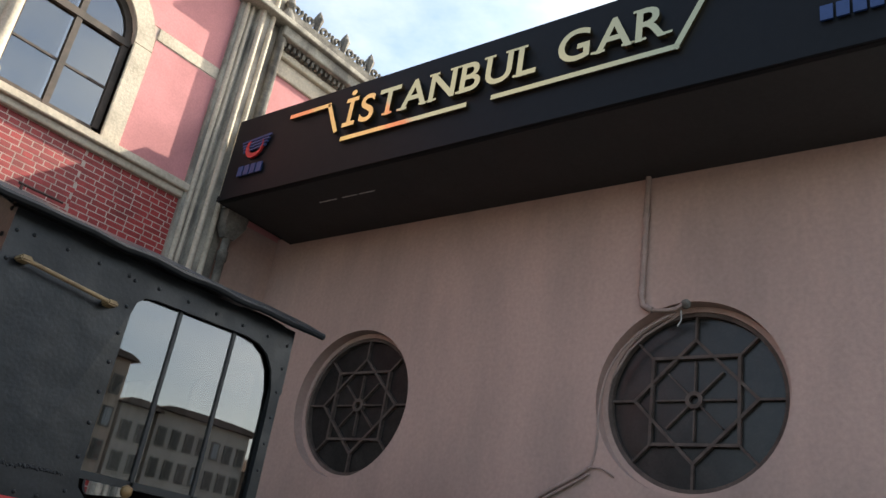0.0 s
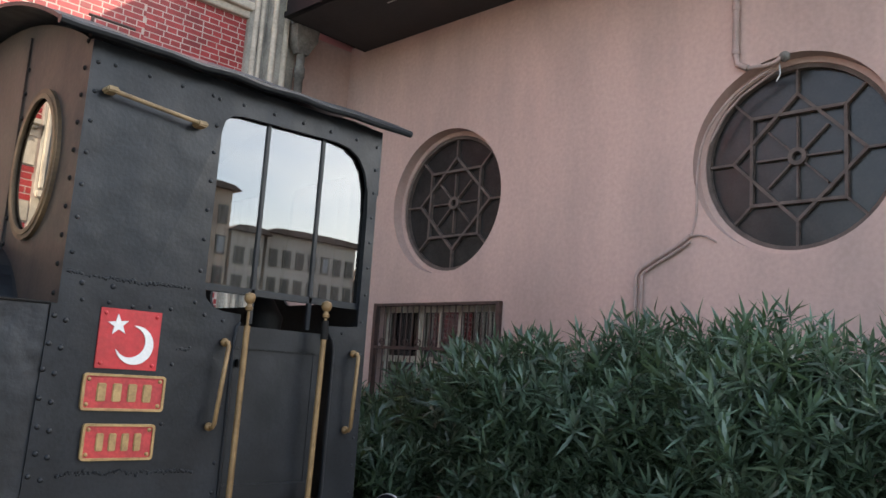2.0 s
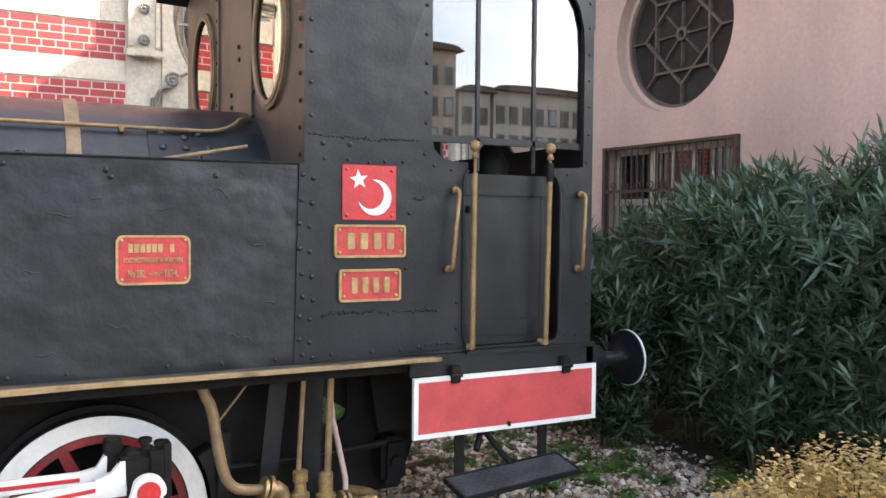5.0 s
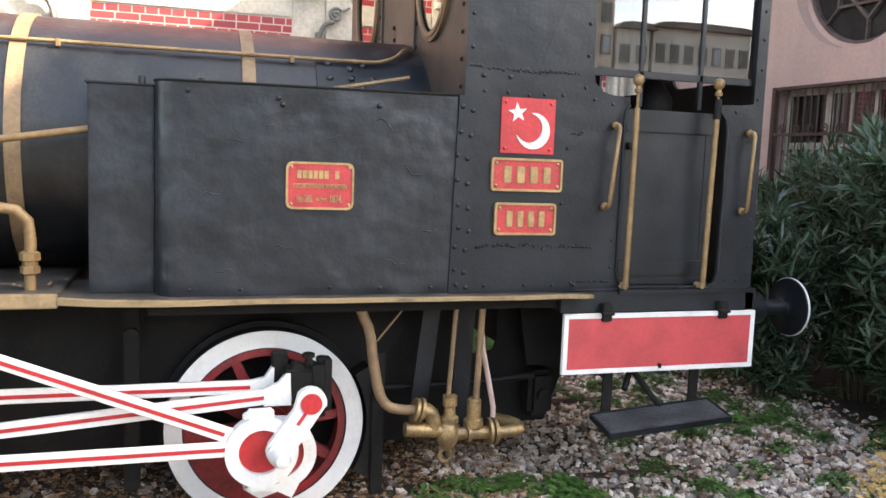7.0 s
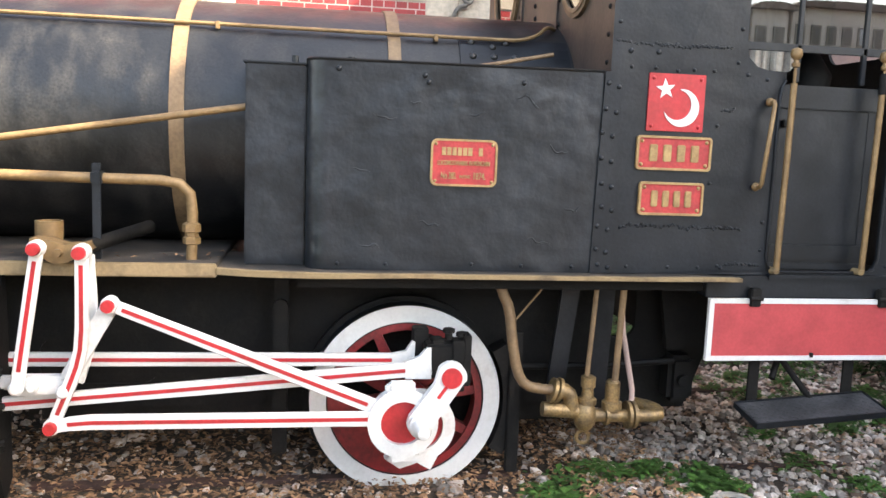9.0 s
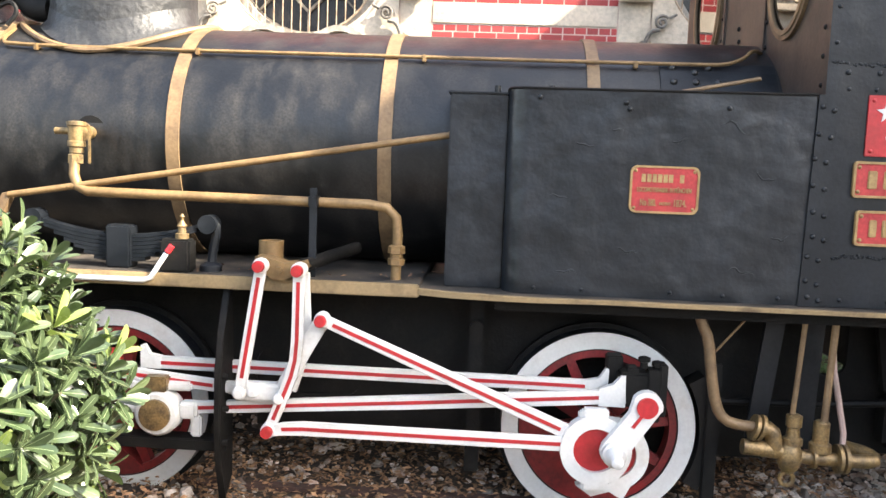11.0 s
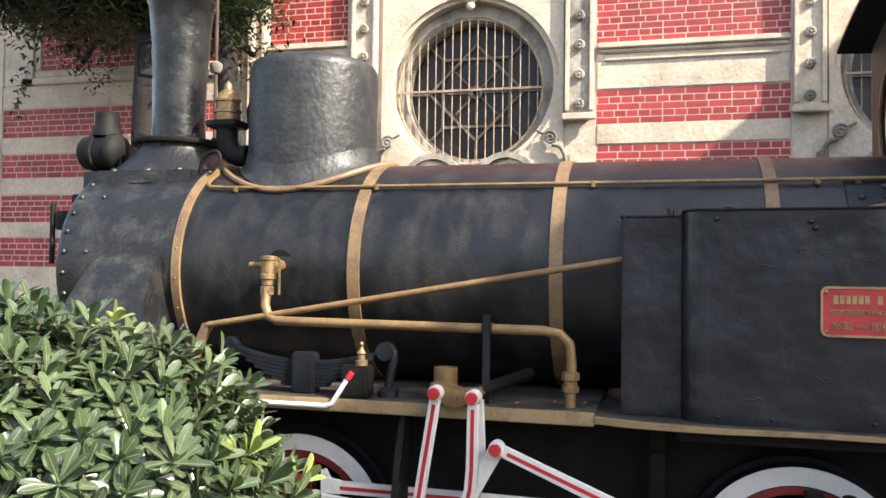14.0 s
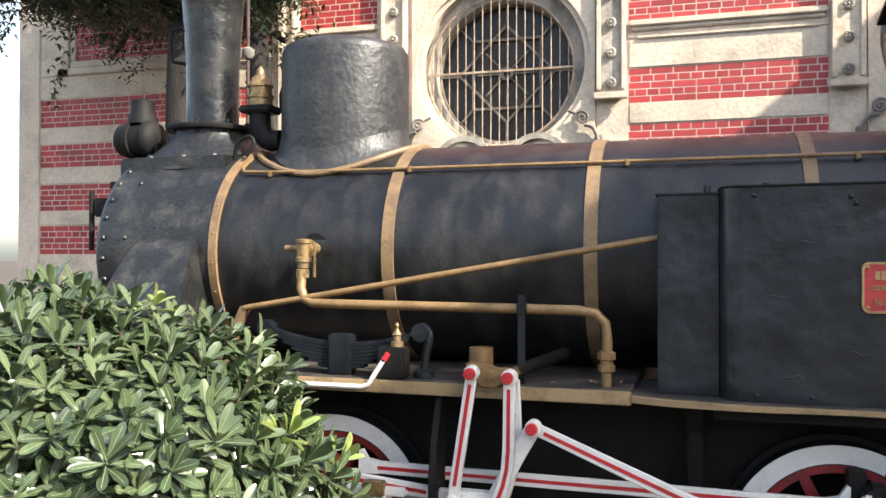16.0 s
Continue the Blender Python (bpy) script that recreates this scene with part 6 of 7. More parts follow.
for x, z, r in ((-2.835, 0.395, 0.034), (-2.765, 0.40, 0.026), (-2.63, 0.375, 0.03)):
    part("boss", lathe(B(), [(r, 0), (r, 0.04), (r * 0.7, 0.05)], Matrix.Translation((x, -0.06, z)) @ Matrix.Rotation(math.pi / 2, 4, "X"), 18), WHITE, lb)
part("block_arm", box(B(), -3.0, -2.8, -0.02, 0.03, 0.37, 0.43, 0.01), WHITE, lb)
# eccentric straps and return crank
ec = part("eccentric_strap", ring(B(), ALONG_Y(-1.017, -0.126, 0.206), 0.112, 0.178, 0.0, 0.064, 48), WHITE, loco, "white eccentric strap round a red sheave")
part("sheave", lathe(B(), [(0.114, 0), (0.114, 0.04)], ALONG_Y(-1.017, -0.10, 0.206), 40), RED, ec)
part("strap_lug", box(B(), -1.09, -0.96, -0.12, -0.06, 0.36, 0.415, 0.01), WHITE, ec)
part("strap_lug", box(B(), -1.11, -1.07, -0.11, -0.07, 0.365, 0.40, 0.008), WHITE, ec)
part("strap_lug", box(B(), -1.08, -0.93, -0.12, -0.06, -0.005, 0.05, 0.012), WHITE, ec)
ec2 = part("eccentric_strap", ring(B(), ALONG_Y(-0.925, -0.06, 0.165), 0.122, 0.185, 0.0, 0.06, 48), WHITE, loco, "white eccentric strap behind the first")
part("sheave", lathe(B(), [(0.124, 0), (0.124, 0.04)], ALONG_Y(-0.925, -0.04, 0.165), 40), RED, ec2)
part("strap_lug", prism(B(), [(-1.1, -0.005), (-1.02, -0.06), (-0.93, -0.03), (-0.86, -0.07), (-0.80, 0.05), (-0.95, 0.05)], XZ, -0.05, 0.0), WHITE, ec2)
part("strap_lug", box(B(), -0.80, -0.75, -0.05, 0.0, 0.30, 0.36, 0.01), WHITE, ec2)
rcr = part("return_crank", prism(B(), [(-0.995, 0.25), (-0.91, 0.17), (-0.86, 0.22), (-0.72, 0.43)] + [(-0.787 + 0.078 * math.cos(radians(a)), 0.452 + 0.078 * math.sin(radians(a))) for a in range(-10, 161, 19)] + [(-0.87, 0.42)], XZ, -0.17, -0.12), WHITE, loco, "white return crank with a red boss")
part("crank_boss", lathe(B(), [(0.052, 0), (0.052, 0.012)], Matrix.Translation((-0.787, -0.17, 0.452)) @ Matrix.Rotation(math.pi / 2, 4, "X"), 28), RED, rcr)
part("red_line", prism(B(), [(-0.818, 0.412), (-0.806, 0.403), (-0.845, 0.345), (-0.86, 0.353)], XZ, -0.175, -0.169), RED, rcr)
b = B()
lathe(b, [(0.065, 0), (0.065, 0.03), (0.055, 0.04), (0.06, 0.05), (0.06, 0.08), (0.05, 0.09), (0.052, 0.12), (0.03, 0.15), (0.03, 0.19), (0.015, 0.2)], Matrix.Translation((-0.937, -0.12, 0.214)) @ Matrix.Rotation(math.pi / 2, 4, "X"), 20)
part("hub_cap", b, WHITE, rcr)
# crosshead and slide bars
xh = part("crosshead", lathe(B(), [(0.115, 0), (0.12, 0.02), (0.12, 0.1), (0.105, 0.12)], Matrix.Translation((-3.29, 0.07, 0.245)) @ Matrix.Rotation(math.pi / 2, 4, "X"), 32), WHITE, loco, "white crosshead with a brass cap")
part("cap", lathe(B(), [(0.082, 0), (0.082, 0.02), (0.065, 0.025)], Matrix.Translation((-3.29, -0.05, 0.245)) @ Matrix.Rotation(math.pi / 2, 4, "X"), 28), BRASS, xh)
part("oiler", box(B(), -3.36, -3.24, -0.04, 0.05, 0.36, 0.44, 0.008), BRASS, xh)
part("arm", box(B(), -3.47, -3.12, 0.0, 0.06, 0.36, 0.41, 0.012), WHITE, xh)
part("fork", box(B(), -3.18, -3.08, -0.03, 0.05, 0.22, 0.31, 0.015), WHITE, xh)
part("lower_arm", box(B(), -3.12, -3.06, -0.01, 0.03, 0.12, 0.24, 0.01), WHITE, xh)
part("piston_rod", cyl(B(), (-4.6, 0.02, 0.26), (-3.3, 0.02, 0.26), 0.03), WHITE, xh)
part("slide_bar", box(B(), -4.5, -2.92, -0.03, 0.09, 0.055, 0.115, 0.006), IRON, loco)
part("slide_bar", box(B(), -4.5, -2.95, 0.14, 0.2, 0.40, 0.44, 0.006), IRON, loco)
b = B()
prism(b, [(0.05, 0.94), (0.09, 0.94), (0.12, 0.6), (0.12, -0.12), (0.0, -0.22), (-0.07, 0.0), (-0.1, 0.15), (-0.1, 0.5), (-0.05, 0.68), (0.0, 0.8)], YZ, -2.965, -2.93)
bmesh.ops.bevel(b, geom=b.edges[:], offset=0.006, segments=2, affect="EDGES")
part("guide_bracket", b, IRON, loco, "dark upright guide bracket")
for z in (0.12, 0.3, 0.47):
    part("guide_bolt", cyl(B(), (-2.965, -0.06, z), (-2.9, -0.06, z), 0.016, None, 6), IRON, loco)
part("front_axle_boss", cyl(B(), (-3.63, 0.0, 0.47), (-3.63, 0.2, 0.47), 0.06), RED, loco)

# leaf spring on the footplate
spr = part("leaf_spring", box(B(), -3.625, -3.49, 0.10, 0.21, 0.985, 1.215, 0.01), BLACK, loco, "black leaf spring on the footplate")
for k in range(7):
    half = 0.47 - 0.055 * k
    pts = []
    for i in range(-8, 9):
        f = i / 8
        pts.append((-3.555 + half * f, 1.165 - 0.021 * k + 0.085 * (half * f / 0.47) ** 2))
    poly = pts + [(x, z - 0.019) for x, z in reversed(pts)]
    part("leaf", prism(B(), poly, XZ, 0.12, 0.19), BLACK, spr)
for x, sgn in ((-4.03, 1), (-3.08, -1)):
    part("spring_eye", cyl(B(), (x, 0.11, 1.235), (x, 0.2, 1.235), 0.05, None, 18), BLACK, spr)
    part("shackle", tube(B(), [(x - sgn * 0.01, 0.155, 1.26), (x + sgn * -0.045, 0.155, 1.21), (x - sgn * 0.02, 0.155, 1.1), (x - sgn * 0.01, 0.155, 0.985)], 0.025, 8, 1), BLACK, spr)
    part("shackle_foot", lathe(B(), [(0.06, 0), (0.06, 0.03), (0.03, 0.05)], UP(x - sgn * 0.01, 0.155, 0.985), 12), BLACK, spr)
# lubricator box with brass top and a white lever
lub = part("lubricator", box(B(), -3.30, -3.14, 0.02, 0.13, 0.985, 1.16, 0.012), IRON, loco, "black lubricator with a brass top and bent white lever")
part("lubricator_top", lathe(B(), [(0.035, 0), (0.035, 0.03), (0.022, 0.035), (0.02, 0.065), (0.028, 0.07), (0.01, 0.095), (0.01, 0.115), (0.014, 0.12), (0.004, 0.135)], UP(-3.20, 0.08, 1.155), 14), BRASS, lub)
part("lever", tube(B(), [(-3.25, -0.005, 1.09), (-3.33, -0.01, 0.96), (-3.37, -0.01, 0.945), (-3.9, -0.01, 0.945)], 0.014, 8), WHITE, lub)
part("lever_grip", cyl(B(), (-3.222, -0.002, 1.128), (-3.245, -0.006, 1.095), 0.0165), RED, lub)

# injector group below the cab
inj = part("injector", tube(B(), [(-0.25, 0.05, 0.215), (-0.02, 0.05, 0.195)], 0.04, 14), BRASS, loco, "old brass injector with flanged pipes")
part("body", ball(B(), (-0.01, 0.05, 0.175), 0.075, 16, 12, (0.85, 0.85, 1.2)), BRASS, inj)
part("drip_ring", tube(B(), [(-0.015 + 0.035 * math.cos(i * math.tau / 16), 0.05, 0.055 + 0.035 * math.sin(i * math.tau / 16)) for i in range(17)], 0.011, 6), BRASS, inj)
part("neck", lathe(B(), [(0.05, 0), (0.05, 0.03), (0.035, 0.04), (0.03, 0.09), (0.04, 0.095), (0.04, 0.15), (0.02, 0.16)], UP(0.0, 0.05, 0.24), 14), BRASS, inj)
part("outlet", tube(B(), [(0.04, 0.05, 0.175), (0.38, 0.05, 0.165), (0.43, 0.06, 0.175), (0.41, 0.12, 0.19), (0.33, 0.2, 0.19)], 0.036, 12, 1), BRASS, inj)
for x in (0.10, 0.225, 0.255):
    part("flange", cyl(B(), (x, 0.05, 0.175), (x + 0.018, 0.05, 0.175), 0.075 if x > 0.2 else 0.055, None, 18), BRASS, inj)
part("neck", lathe(B(), [(0.055, 0), (0.055, 0.04), (0.04, 0.05), (0.04, 0.15), (0.03, 0.16)], UP(0.14, 0.05, 0.21), 14), BRASS, inj)
for x in (-0.205, -0.175):
    part("flange", cyl(B(), (x, 0.05, 0.32), (x + 0.018, 0.05, 0.315), 0.068, None, 18), BRASS, inj)
part("elbow", tube(B(), [(-0.17, 0.05, 0.315), (-0.11, 0.05, 0.31), (-0.09, 0.05, 0.25), (-0.09, 0.05, 0.2)], 0.042, 12, 1), BRASS, inj)
part("feed_pipe", tube(B(), [(-0.52, 0.05, 0.94), (-0.50, 0.05, 0.85), (-0.455, 0.05, 0.76), (-0.435, 0.05, 0.6), (-0.40, 0.05, 0.42), (-0.35, 0.05, 0.345), (-0.27, 0.05, 0.325), (-0.2, 0.05, 0.32)], 0.028, 12, 1), GOLDBAND, loco, "bent gold feed pipe under the board")
part("steam_pipe", tube(B(), [(0.02, 0.05, 0.94), (-0.01, 0.05, 0.39)], 0.014, 8), GOLDBAND, loco)
part("steam_pipe", tube(B(), [(0.17, 0.05, 0.94), (0.15, 0.05, 0.36)], 0.019, 8), GOLDBAND, loco)
part("steam_pipe", tube(B(), [(0.19, 0.1, 0.94), (0.18, 0.1, 0.7), (0.25, 0.1, 0.4), (0.28, 0.1, 0.26), (0.24, 0.07, 0.18)], 0.016, 8, 1), PVC, loco)
part("brake_wire", tube(B(), [(-0.42, 0.05, 0.7), (-0.22, 0.1, 0.92)], 0.006, 5), GOLDBAND, loco)

# rails under the wheels
for y in (0.27, side(0.27) - 0.1):
    rail = tagged(new("rail", finish("rail", prism(B(), [(y, GZ - 0.1), (y + 0.12, GZ - 0.1), (y + 0.12, GZ - 0.05), (y + 0.085, GZ - 0.03), (y + 0.085, GZ - 0.015), (y + 0.095, GZ - 0.005), (y + 0.095, GZ + 0.02), (y + 0.025, GZ + 0.02), (y + 0.025, GZ - 0.005), (y + 0.035, GZ - 0.015), (y + 0.035, GZ - 0.03), (y, GZ - 0.05)], YZ, -9.0, 3.2), RUSTBAR)), "rusty rail sunk in leaves and ballast", kind="structure")
# ---- ground cover ----
rng = random.Random(21)


def scatter_rocks(name, n, area, size, material, label):
    vs, fs = [], []
    ico = bmesh.new()
    bmesh.ops.create_icosphere(ico, subdivisions=1, radius=1.0)
    base = [v.co.copy() for v in ico.verts]
    tri = [tuple(v.index for v in f.verts) for f in ico.faces]
    ico.free()
    for _ in range(n):
        x, y, s = area()
        s *= size * rng.uniform(0.5, 1.5)
        q = Euler((rng.uniform(0, 6), rng.uniform(0, 6), rng.uniform(0, 6))).to_matrix()
        k = len(vs)
        z = GZ + 0.05 * noise.noise((x * 0.9, y * 0.9, 3.0)) + s * 0.25
        sc = Vector((s * rng.uniform(0.8, 1.4), s, s * rng.uniform(0.6, 0.9)))
        for p in base:
            p = p * rng.uniform(0.62, 1.2)
            w = q @ Vector((p.x * sc.x, p.y * sc.y, p.z * sc.z))
            vs.append((x + w.x, y + w.y, z + w.z * 0.8))
        fs += [tuple(i + k for i in f) for f in tri]
    ob = raw(name, vs, fs, material)
    return tagged(ob, label, kind="stuff")


def ballast_area():
    if rng.random() < 0.6:
        return rng.uniform(0.1, 3.6), rng.uniform(-1.4, 2.6), 1.0
    return rng.uniform(-4.5, 4.0), rng.uniform(-1.6, 2.2), 0.8


scatter_rocks("ballast", 13500, ballast_area, 0.025, PEBBLE, "loose grey and brown ballast stones")
scatter_rocks("pale_stones", 260, lambda: (rng.uniform(-3.4, 3.6), rng.uniform(-0.9, 1.6), 1.0), 0.04, PEBBLE, "larger pale stones among the leaves")


def leaf_cards(vs, fs, c, way, up, length, width, fold=0.25, curl=0.15, blunt=0.55, quick=False):
    """One leaf of eight faces with a midrib fold; blunt sets where it is widest."""
    way = Vector(way).normalized()
    sidev = way.cross(Vector(up))
    if sidev.length < 1e-3:
        sidev = way.orthogonal()
    sidev.normalize()
    nrm = sidev.cross(way)
    k = len(vs)
    stations = ((0.0, 0.15), (0.45, 1.0), (1.0, 0.06)) if quick else ((0.0, 0.12), (0.3, 0.55), (0.68, 1.0), (0.9, 0.8), (1.0, 0.3)) if blunt > 0.6 else ((0.0, 0.12), (0.3, 0.95), (blunt, 1.0), (0.85, 0.4), (1.0, 0.1))
    for f, w in stations:
        mid = c + way * (length * f) - nrm * (curl * length * f * f)
        e = sidev * (width * 0.5 * w)
        lift = nrm * (fold * width * 0.5 * w)
        vs += [tuple(mid - e + lift), tuple(mid), tuple(mid + e + lift)]
    for j in range(len(stations) - 1):
        a = k + 3 * j
        fs += [(a, a + 1, a + 4, a + 3), (a + 1, a + 2, a + 5, a + 4)]


def litter(name, n, area, material, label, ln):
    vs, fs = [], []
    for _ in range(n):
        x, y = area()
        z = GZ + 0.05 * noise.noise((x * 0.9, y * 0.9, 3.0)) + rng.uniform(0.015, 0.05)
        a = rng.uniform(0, math.tau)
        leaf_cards(vs, fs, Vector((x, y, z)), (math.cos(a), math.sin(a), rng.uniform(-0.3, 0.3)), (rng.uniform(-0.5, 0.5), rng.uniform(-0.5, 0.5), 1), ln * rng.uniform(0.5, 1.3), ln * rng.uniform(0.3, 0.6), quick=True)
    return tagged(raw(name, vs, fs, material), label, kind="stuff")


litter("leaf_litter", 15000, lambda: (rng.uniform(-4.2, 0.6) if rng.random() < 0.82 else rng.uniform(-4.2, 3.8), rng.uniform(-1.4, 1.2)), LITTER, "carpet of dry brown fallen leaves", 0.046)
litter("deck_leaves", 70, lambda: (rng.uniform(-3.2, -1.9), rng.uniform(0.1, 0.4)), LITTER, "few dry leaves on the footplate", 0.03).location.z = 0.985 - GZ - 0.02
# weeds
vs, fs = [], []
patches = [(rng.uniform(-0.35, 1.0), rng.uniform(-0.2, 0.3)) for _ in range(18)] + [(rng.uniform(0.9, 3.6), rng.uniform(-1.2, 2.4)) for _ in range(44)] + [(-1.25, -0.35), (-1.2, -0.3), (0.35, 3.2), (0.5, 3.6), (0.7, 3.4)] + [(rng.uniform(2.0, 4.4), rng.uniform(0.2, 3.0)) for _ in range(40)] + [(rng.uniform(-0.5, 2.0), rng.uniform(2.6, 5.0)) for _ in range(80)]
for px, py in patches:
    wide = rng.uniform(0.04, 0.08)
    for _ in range(90):
        x, y = px + rng.gauss(0, wide * 1.3), py + rng.gauss(0, wide)
        far = math.hypot(x - px, y - py) / wide
        z = GZ + 0.05 * noise.noise((x * 0.9, y * 0.9, 3.0))
        a = rng.uniform(0, math.tau)
        leaf_cards(vs, fs, Vector((x, y, z + rng.uniform(0.01, max(0.02, 0.1 - 0.035 * far)))), (math.cos(a), math.sin(a), rng.uniform(0.0, 0.8)), (0, 0, 1), rng.uniform(0.03, 0.06), rng.uniform(0.025, 0.045), curl=0.4, quick=True)
tagged(raw("weeds", vs, fs, WEED, True), "patches of low green weeds in the ballast", kind="stuff")


# sunken lamp in the ballast
gl = thing("ground_lamp", "round sunken lamp with a dusty glass in the ballast", "lamp", UP(0.77, -0.2, GZ))
part("lamp_ring", ring(B(), UP(0, 0, 0), 0.07, 0.098, -0.02, 0.055, 28), STONEGREY, gl)
part("lamp_glass", lathe(B(), [(0.07, 0.0), (0.07, 0.035), (0.04, 0.044), (0.001, 0.046)], UP(0, 0, 0), 24), DARKPANE, gl)


# ---- shrubs ----
def rosette_bush(name, label, centre, radii, n, leaves, length, width, material, young, seed):
    """A bush of leafy rosettes on stems, set over a lumpy crown."""
    t = thing(name, label, "bush", UP(centre[0], centre[1], GZ))
    r = random.Random(seed)
    lv, lf, yv, yf, mv, mf = [], [], [], [], [], []
    b = B()
    tips = []
    for i in range(n * 8):
        if len(tips) >= n:
            break
        d = Vector((r.gauss(0, 1), r.gauss(0, 1), r.gauss(0, 1))).normalized()
        if d.z < -0.75:
            continue
        lump = 1.0 + 0.16 * noise.noise((d.x * 2.3 + seed, d.y * 2.3, d.z * 2.3))
        inner = i % 4 == 0
        f = (r.uniform(0.55, 0.85) if inner else r.uniform(0.9, 1.0)) * lump
        p = Vector((d.x * radii[0] * f, d.y * radii[1] * f, centre[2] - GZ + d.z * radii[2] * f))
        if any((p - q).length_squared < 0.0102 for q in tips):
            continue
        tips.append(p)
        out = (d * 0.9 + Vector((r.uniform(-0.35, 0.35), r.uniform(-0.35, 0.35), r.uniform(0.1, 0.7)))).normalized()
        if i % 3 == 0:
            tube(b, [p * 0.45 + Vector((0, 0, 0.15)), p * 0.8 + Vector((0, 0, -0.02)), p], 0.006, 5)
        fresh = r.random() < 0.07
        V, F = (yv, yf) if fresh else (lv, lf)
        s1 = out.orthogonal().normalized()
        s2 = out.cross(s1)
        for j in range(leaves):
            a = j * 2.4 + r.uniform(-0.3, 0.3)
            open_ = r.uniform(0.75, 1.2) if j > 3 else r.uniform(0.2, 0.6)
            way = (out * math.cos(open_ * 1.25) + (s1 * math.cos(a) + s2 * math.sin(a)) * math.sin(open_ * 1.25)).normalized()
            ln = length * r.uniform(0.7, 1.15)
            leaf_cards(V, F, p - out * (0.004 * j), way, out, ln, width * r.uniform(0.85, 1.15), fold=0.32, curl=r.uniform(0.0, 0.25), blunt=0.7)
            # pale midrib in the fold
            row = [Vector(q) for q in V[-15:]]
            cross = (row[8] - row[6]).normalized() * 0.0011
            lift = (row[7] - row[1]).cross(cross).normalized() * 0.0014
            k0 = len(mv)
            for q in (row[1], row[4], row[7], row[10]):
                mv += [tuple(q - cross - lift), tuple(q + cross - lift)]
            mf += [(k0 + 2 * q, k0 + 2 * q + 1, k0 + 2 * q + 3, k0 + 2 * q + 2) for q in range(3)]
    for k in range(7):
        a = k * 0.9
        tube(b, [(0.1 * math.cos(a), 0.1 * math.sin(a), 0), (0.25 * math.cos(a) * radii[0], 0.25 * math.sin(a) * radii[1], 0.5), (0.5 * math.cos(a) * radii[0], 0.5 * math.sin(a) * radii[1], centre[2] - GZ)], 0.018, 6)
    part("stemwork", b, STEM, t)
    for nm, V, F, m in (("foliage", lv, lf, material), ("young_growth", yv, yf, young), ("leaf_veining", mv, mf, MIDRIB)):
        ob = raw(nm, V, F, m, True)
        ob.parent = t
        tagged(ob, kind="stuff")
    return t


rosette_bush("evergreen_shrub", "dense evergreen shrub with glossy leaf rosettes", (-4.26, -1.35, 0.61), (1.28, 0.82, 0.88), 1350, 14, 0.122, 0.037, BUSHLEAF, YOUNGLEAF, 3)


def lance_shrub(name, label, x, y, h, spread, n, seed, group="oleander hedge", leafn=10):
    """An upright shrub: many canes with whorls of lance leaves."""
    t = thing(name, label, "shrub", UP(x, y, GZ), group)
    r = random.Random(seed)
    V, F = [], []
    b = B()
    for i in range(n):
        a, q = r.uniform(0, math.tau), r.uniform(0, 1) ** 0.6
        tip = Vector((math.cos(a) * spread * q, math.sin(a) * spread * q, (h - 0.1) * (1 - 0.16 * q * q) * r.uniform(0.84, 1.04)))
        foot = Vector((tip.x * 0.25, tip.y * 0.25, 0))
        mid = foot.lerp(tip, 0.5) + Vector((r.uniform(-0.05, 0.05), r.uniform(-0.05, 0.05), 0.08))
        if i % 9 == 0:
            tube(b, [foot, foot.lerp(mid, 0.6), mid], 0.009, 4)
        for s in range(6):
            f = (1.0, 0.88, 0.74, 0.58, 0.42, 0.24)[s] * r.uniform(0.94, 1.0)
            p = foot * (1 - f) * (1 - f) + mid * 2 * f * (1 - f) + tip * f * f
            if s:
                p = p + Vector((r.gauss(0, 0.11), r.gauss(0, 0.11), r.gauss(0, 0.05)))
            axis = Vector((p.x * 0.6 + r.gauss(0, 0.5), p.y * 0.6 + r.gauss(0, 0.5), 1.0)).normalized()
            s1 = axis.orthogonal().normalized()
            s2 = axis.cross(s1)
            for j in range(leafn + 6):
                aa = j * 2.4 + r.uniform(-0.3, 0.3)
                lean = 0.35 + 1.5 * j / (leafn + 6) + r.uniform(-0.2, 0.25)
                way = axis * math.cos(lean) + (s1 * math.cos(aa) + s2 * math.sin(aa)) * math.sin(lean)
                leaf_cards(V, F, p - axis * (0.011 * j), way, axis, r.uniform(0.13, 0.21), r.uniform(0.022, 0.034), fold=0.2, curl=r.uniform(0.0, 0.3), quick=True)
    part("cane", b, STEM, t, kind="stuff")
    ob = raw("foliage", V, F, HEDGELEAF, True)
    ob.parent = t
    tagged(ob, kind="stuff")
    return t


HL = "tall dark green oleander with narrow leaves by the pink wall"
for i, (x, y, h, sp, n) in enumerate(((3.75, 2.6, 1.95, 0.62, 95), (4.25, 1.5, 2.38, 0.75, 130), (4.0, 0.5, 2.5, 0.75, 130), (4.3, -0.5, 2.64, 0.8, 130), (4.1, -1.5, 2.62, 0.8, 130), (4.4, -2.5, 2.7, 0.8, 110), (4.4, -3.5, 2.6, 0.8, 70), (4.9, 0.9, 2.4, 0.6, 80), (5.0, -0.2, 2.62, 0.6, 80), (3.4, 1.7, 1.7, 0.5, 70))):
    lance_shrub("oleander", HL, x, y, h + 0.08, sp, int(n * 1.25), 100 + i)

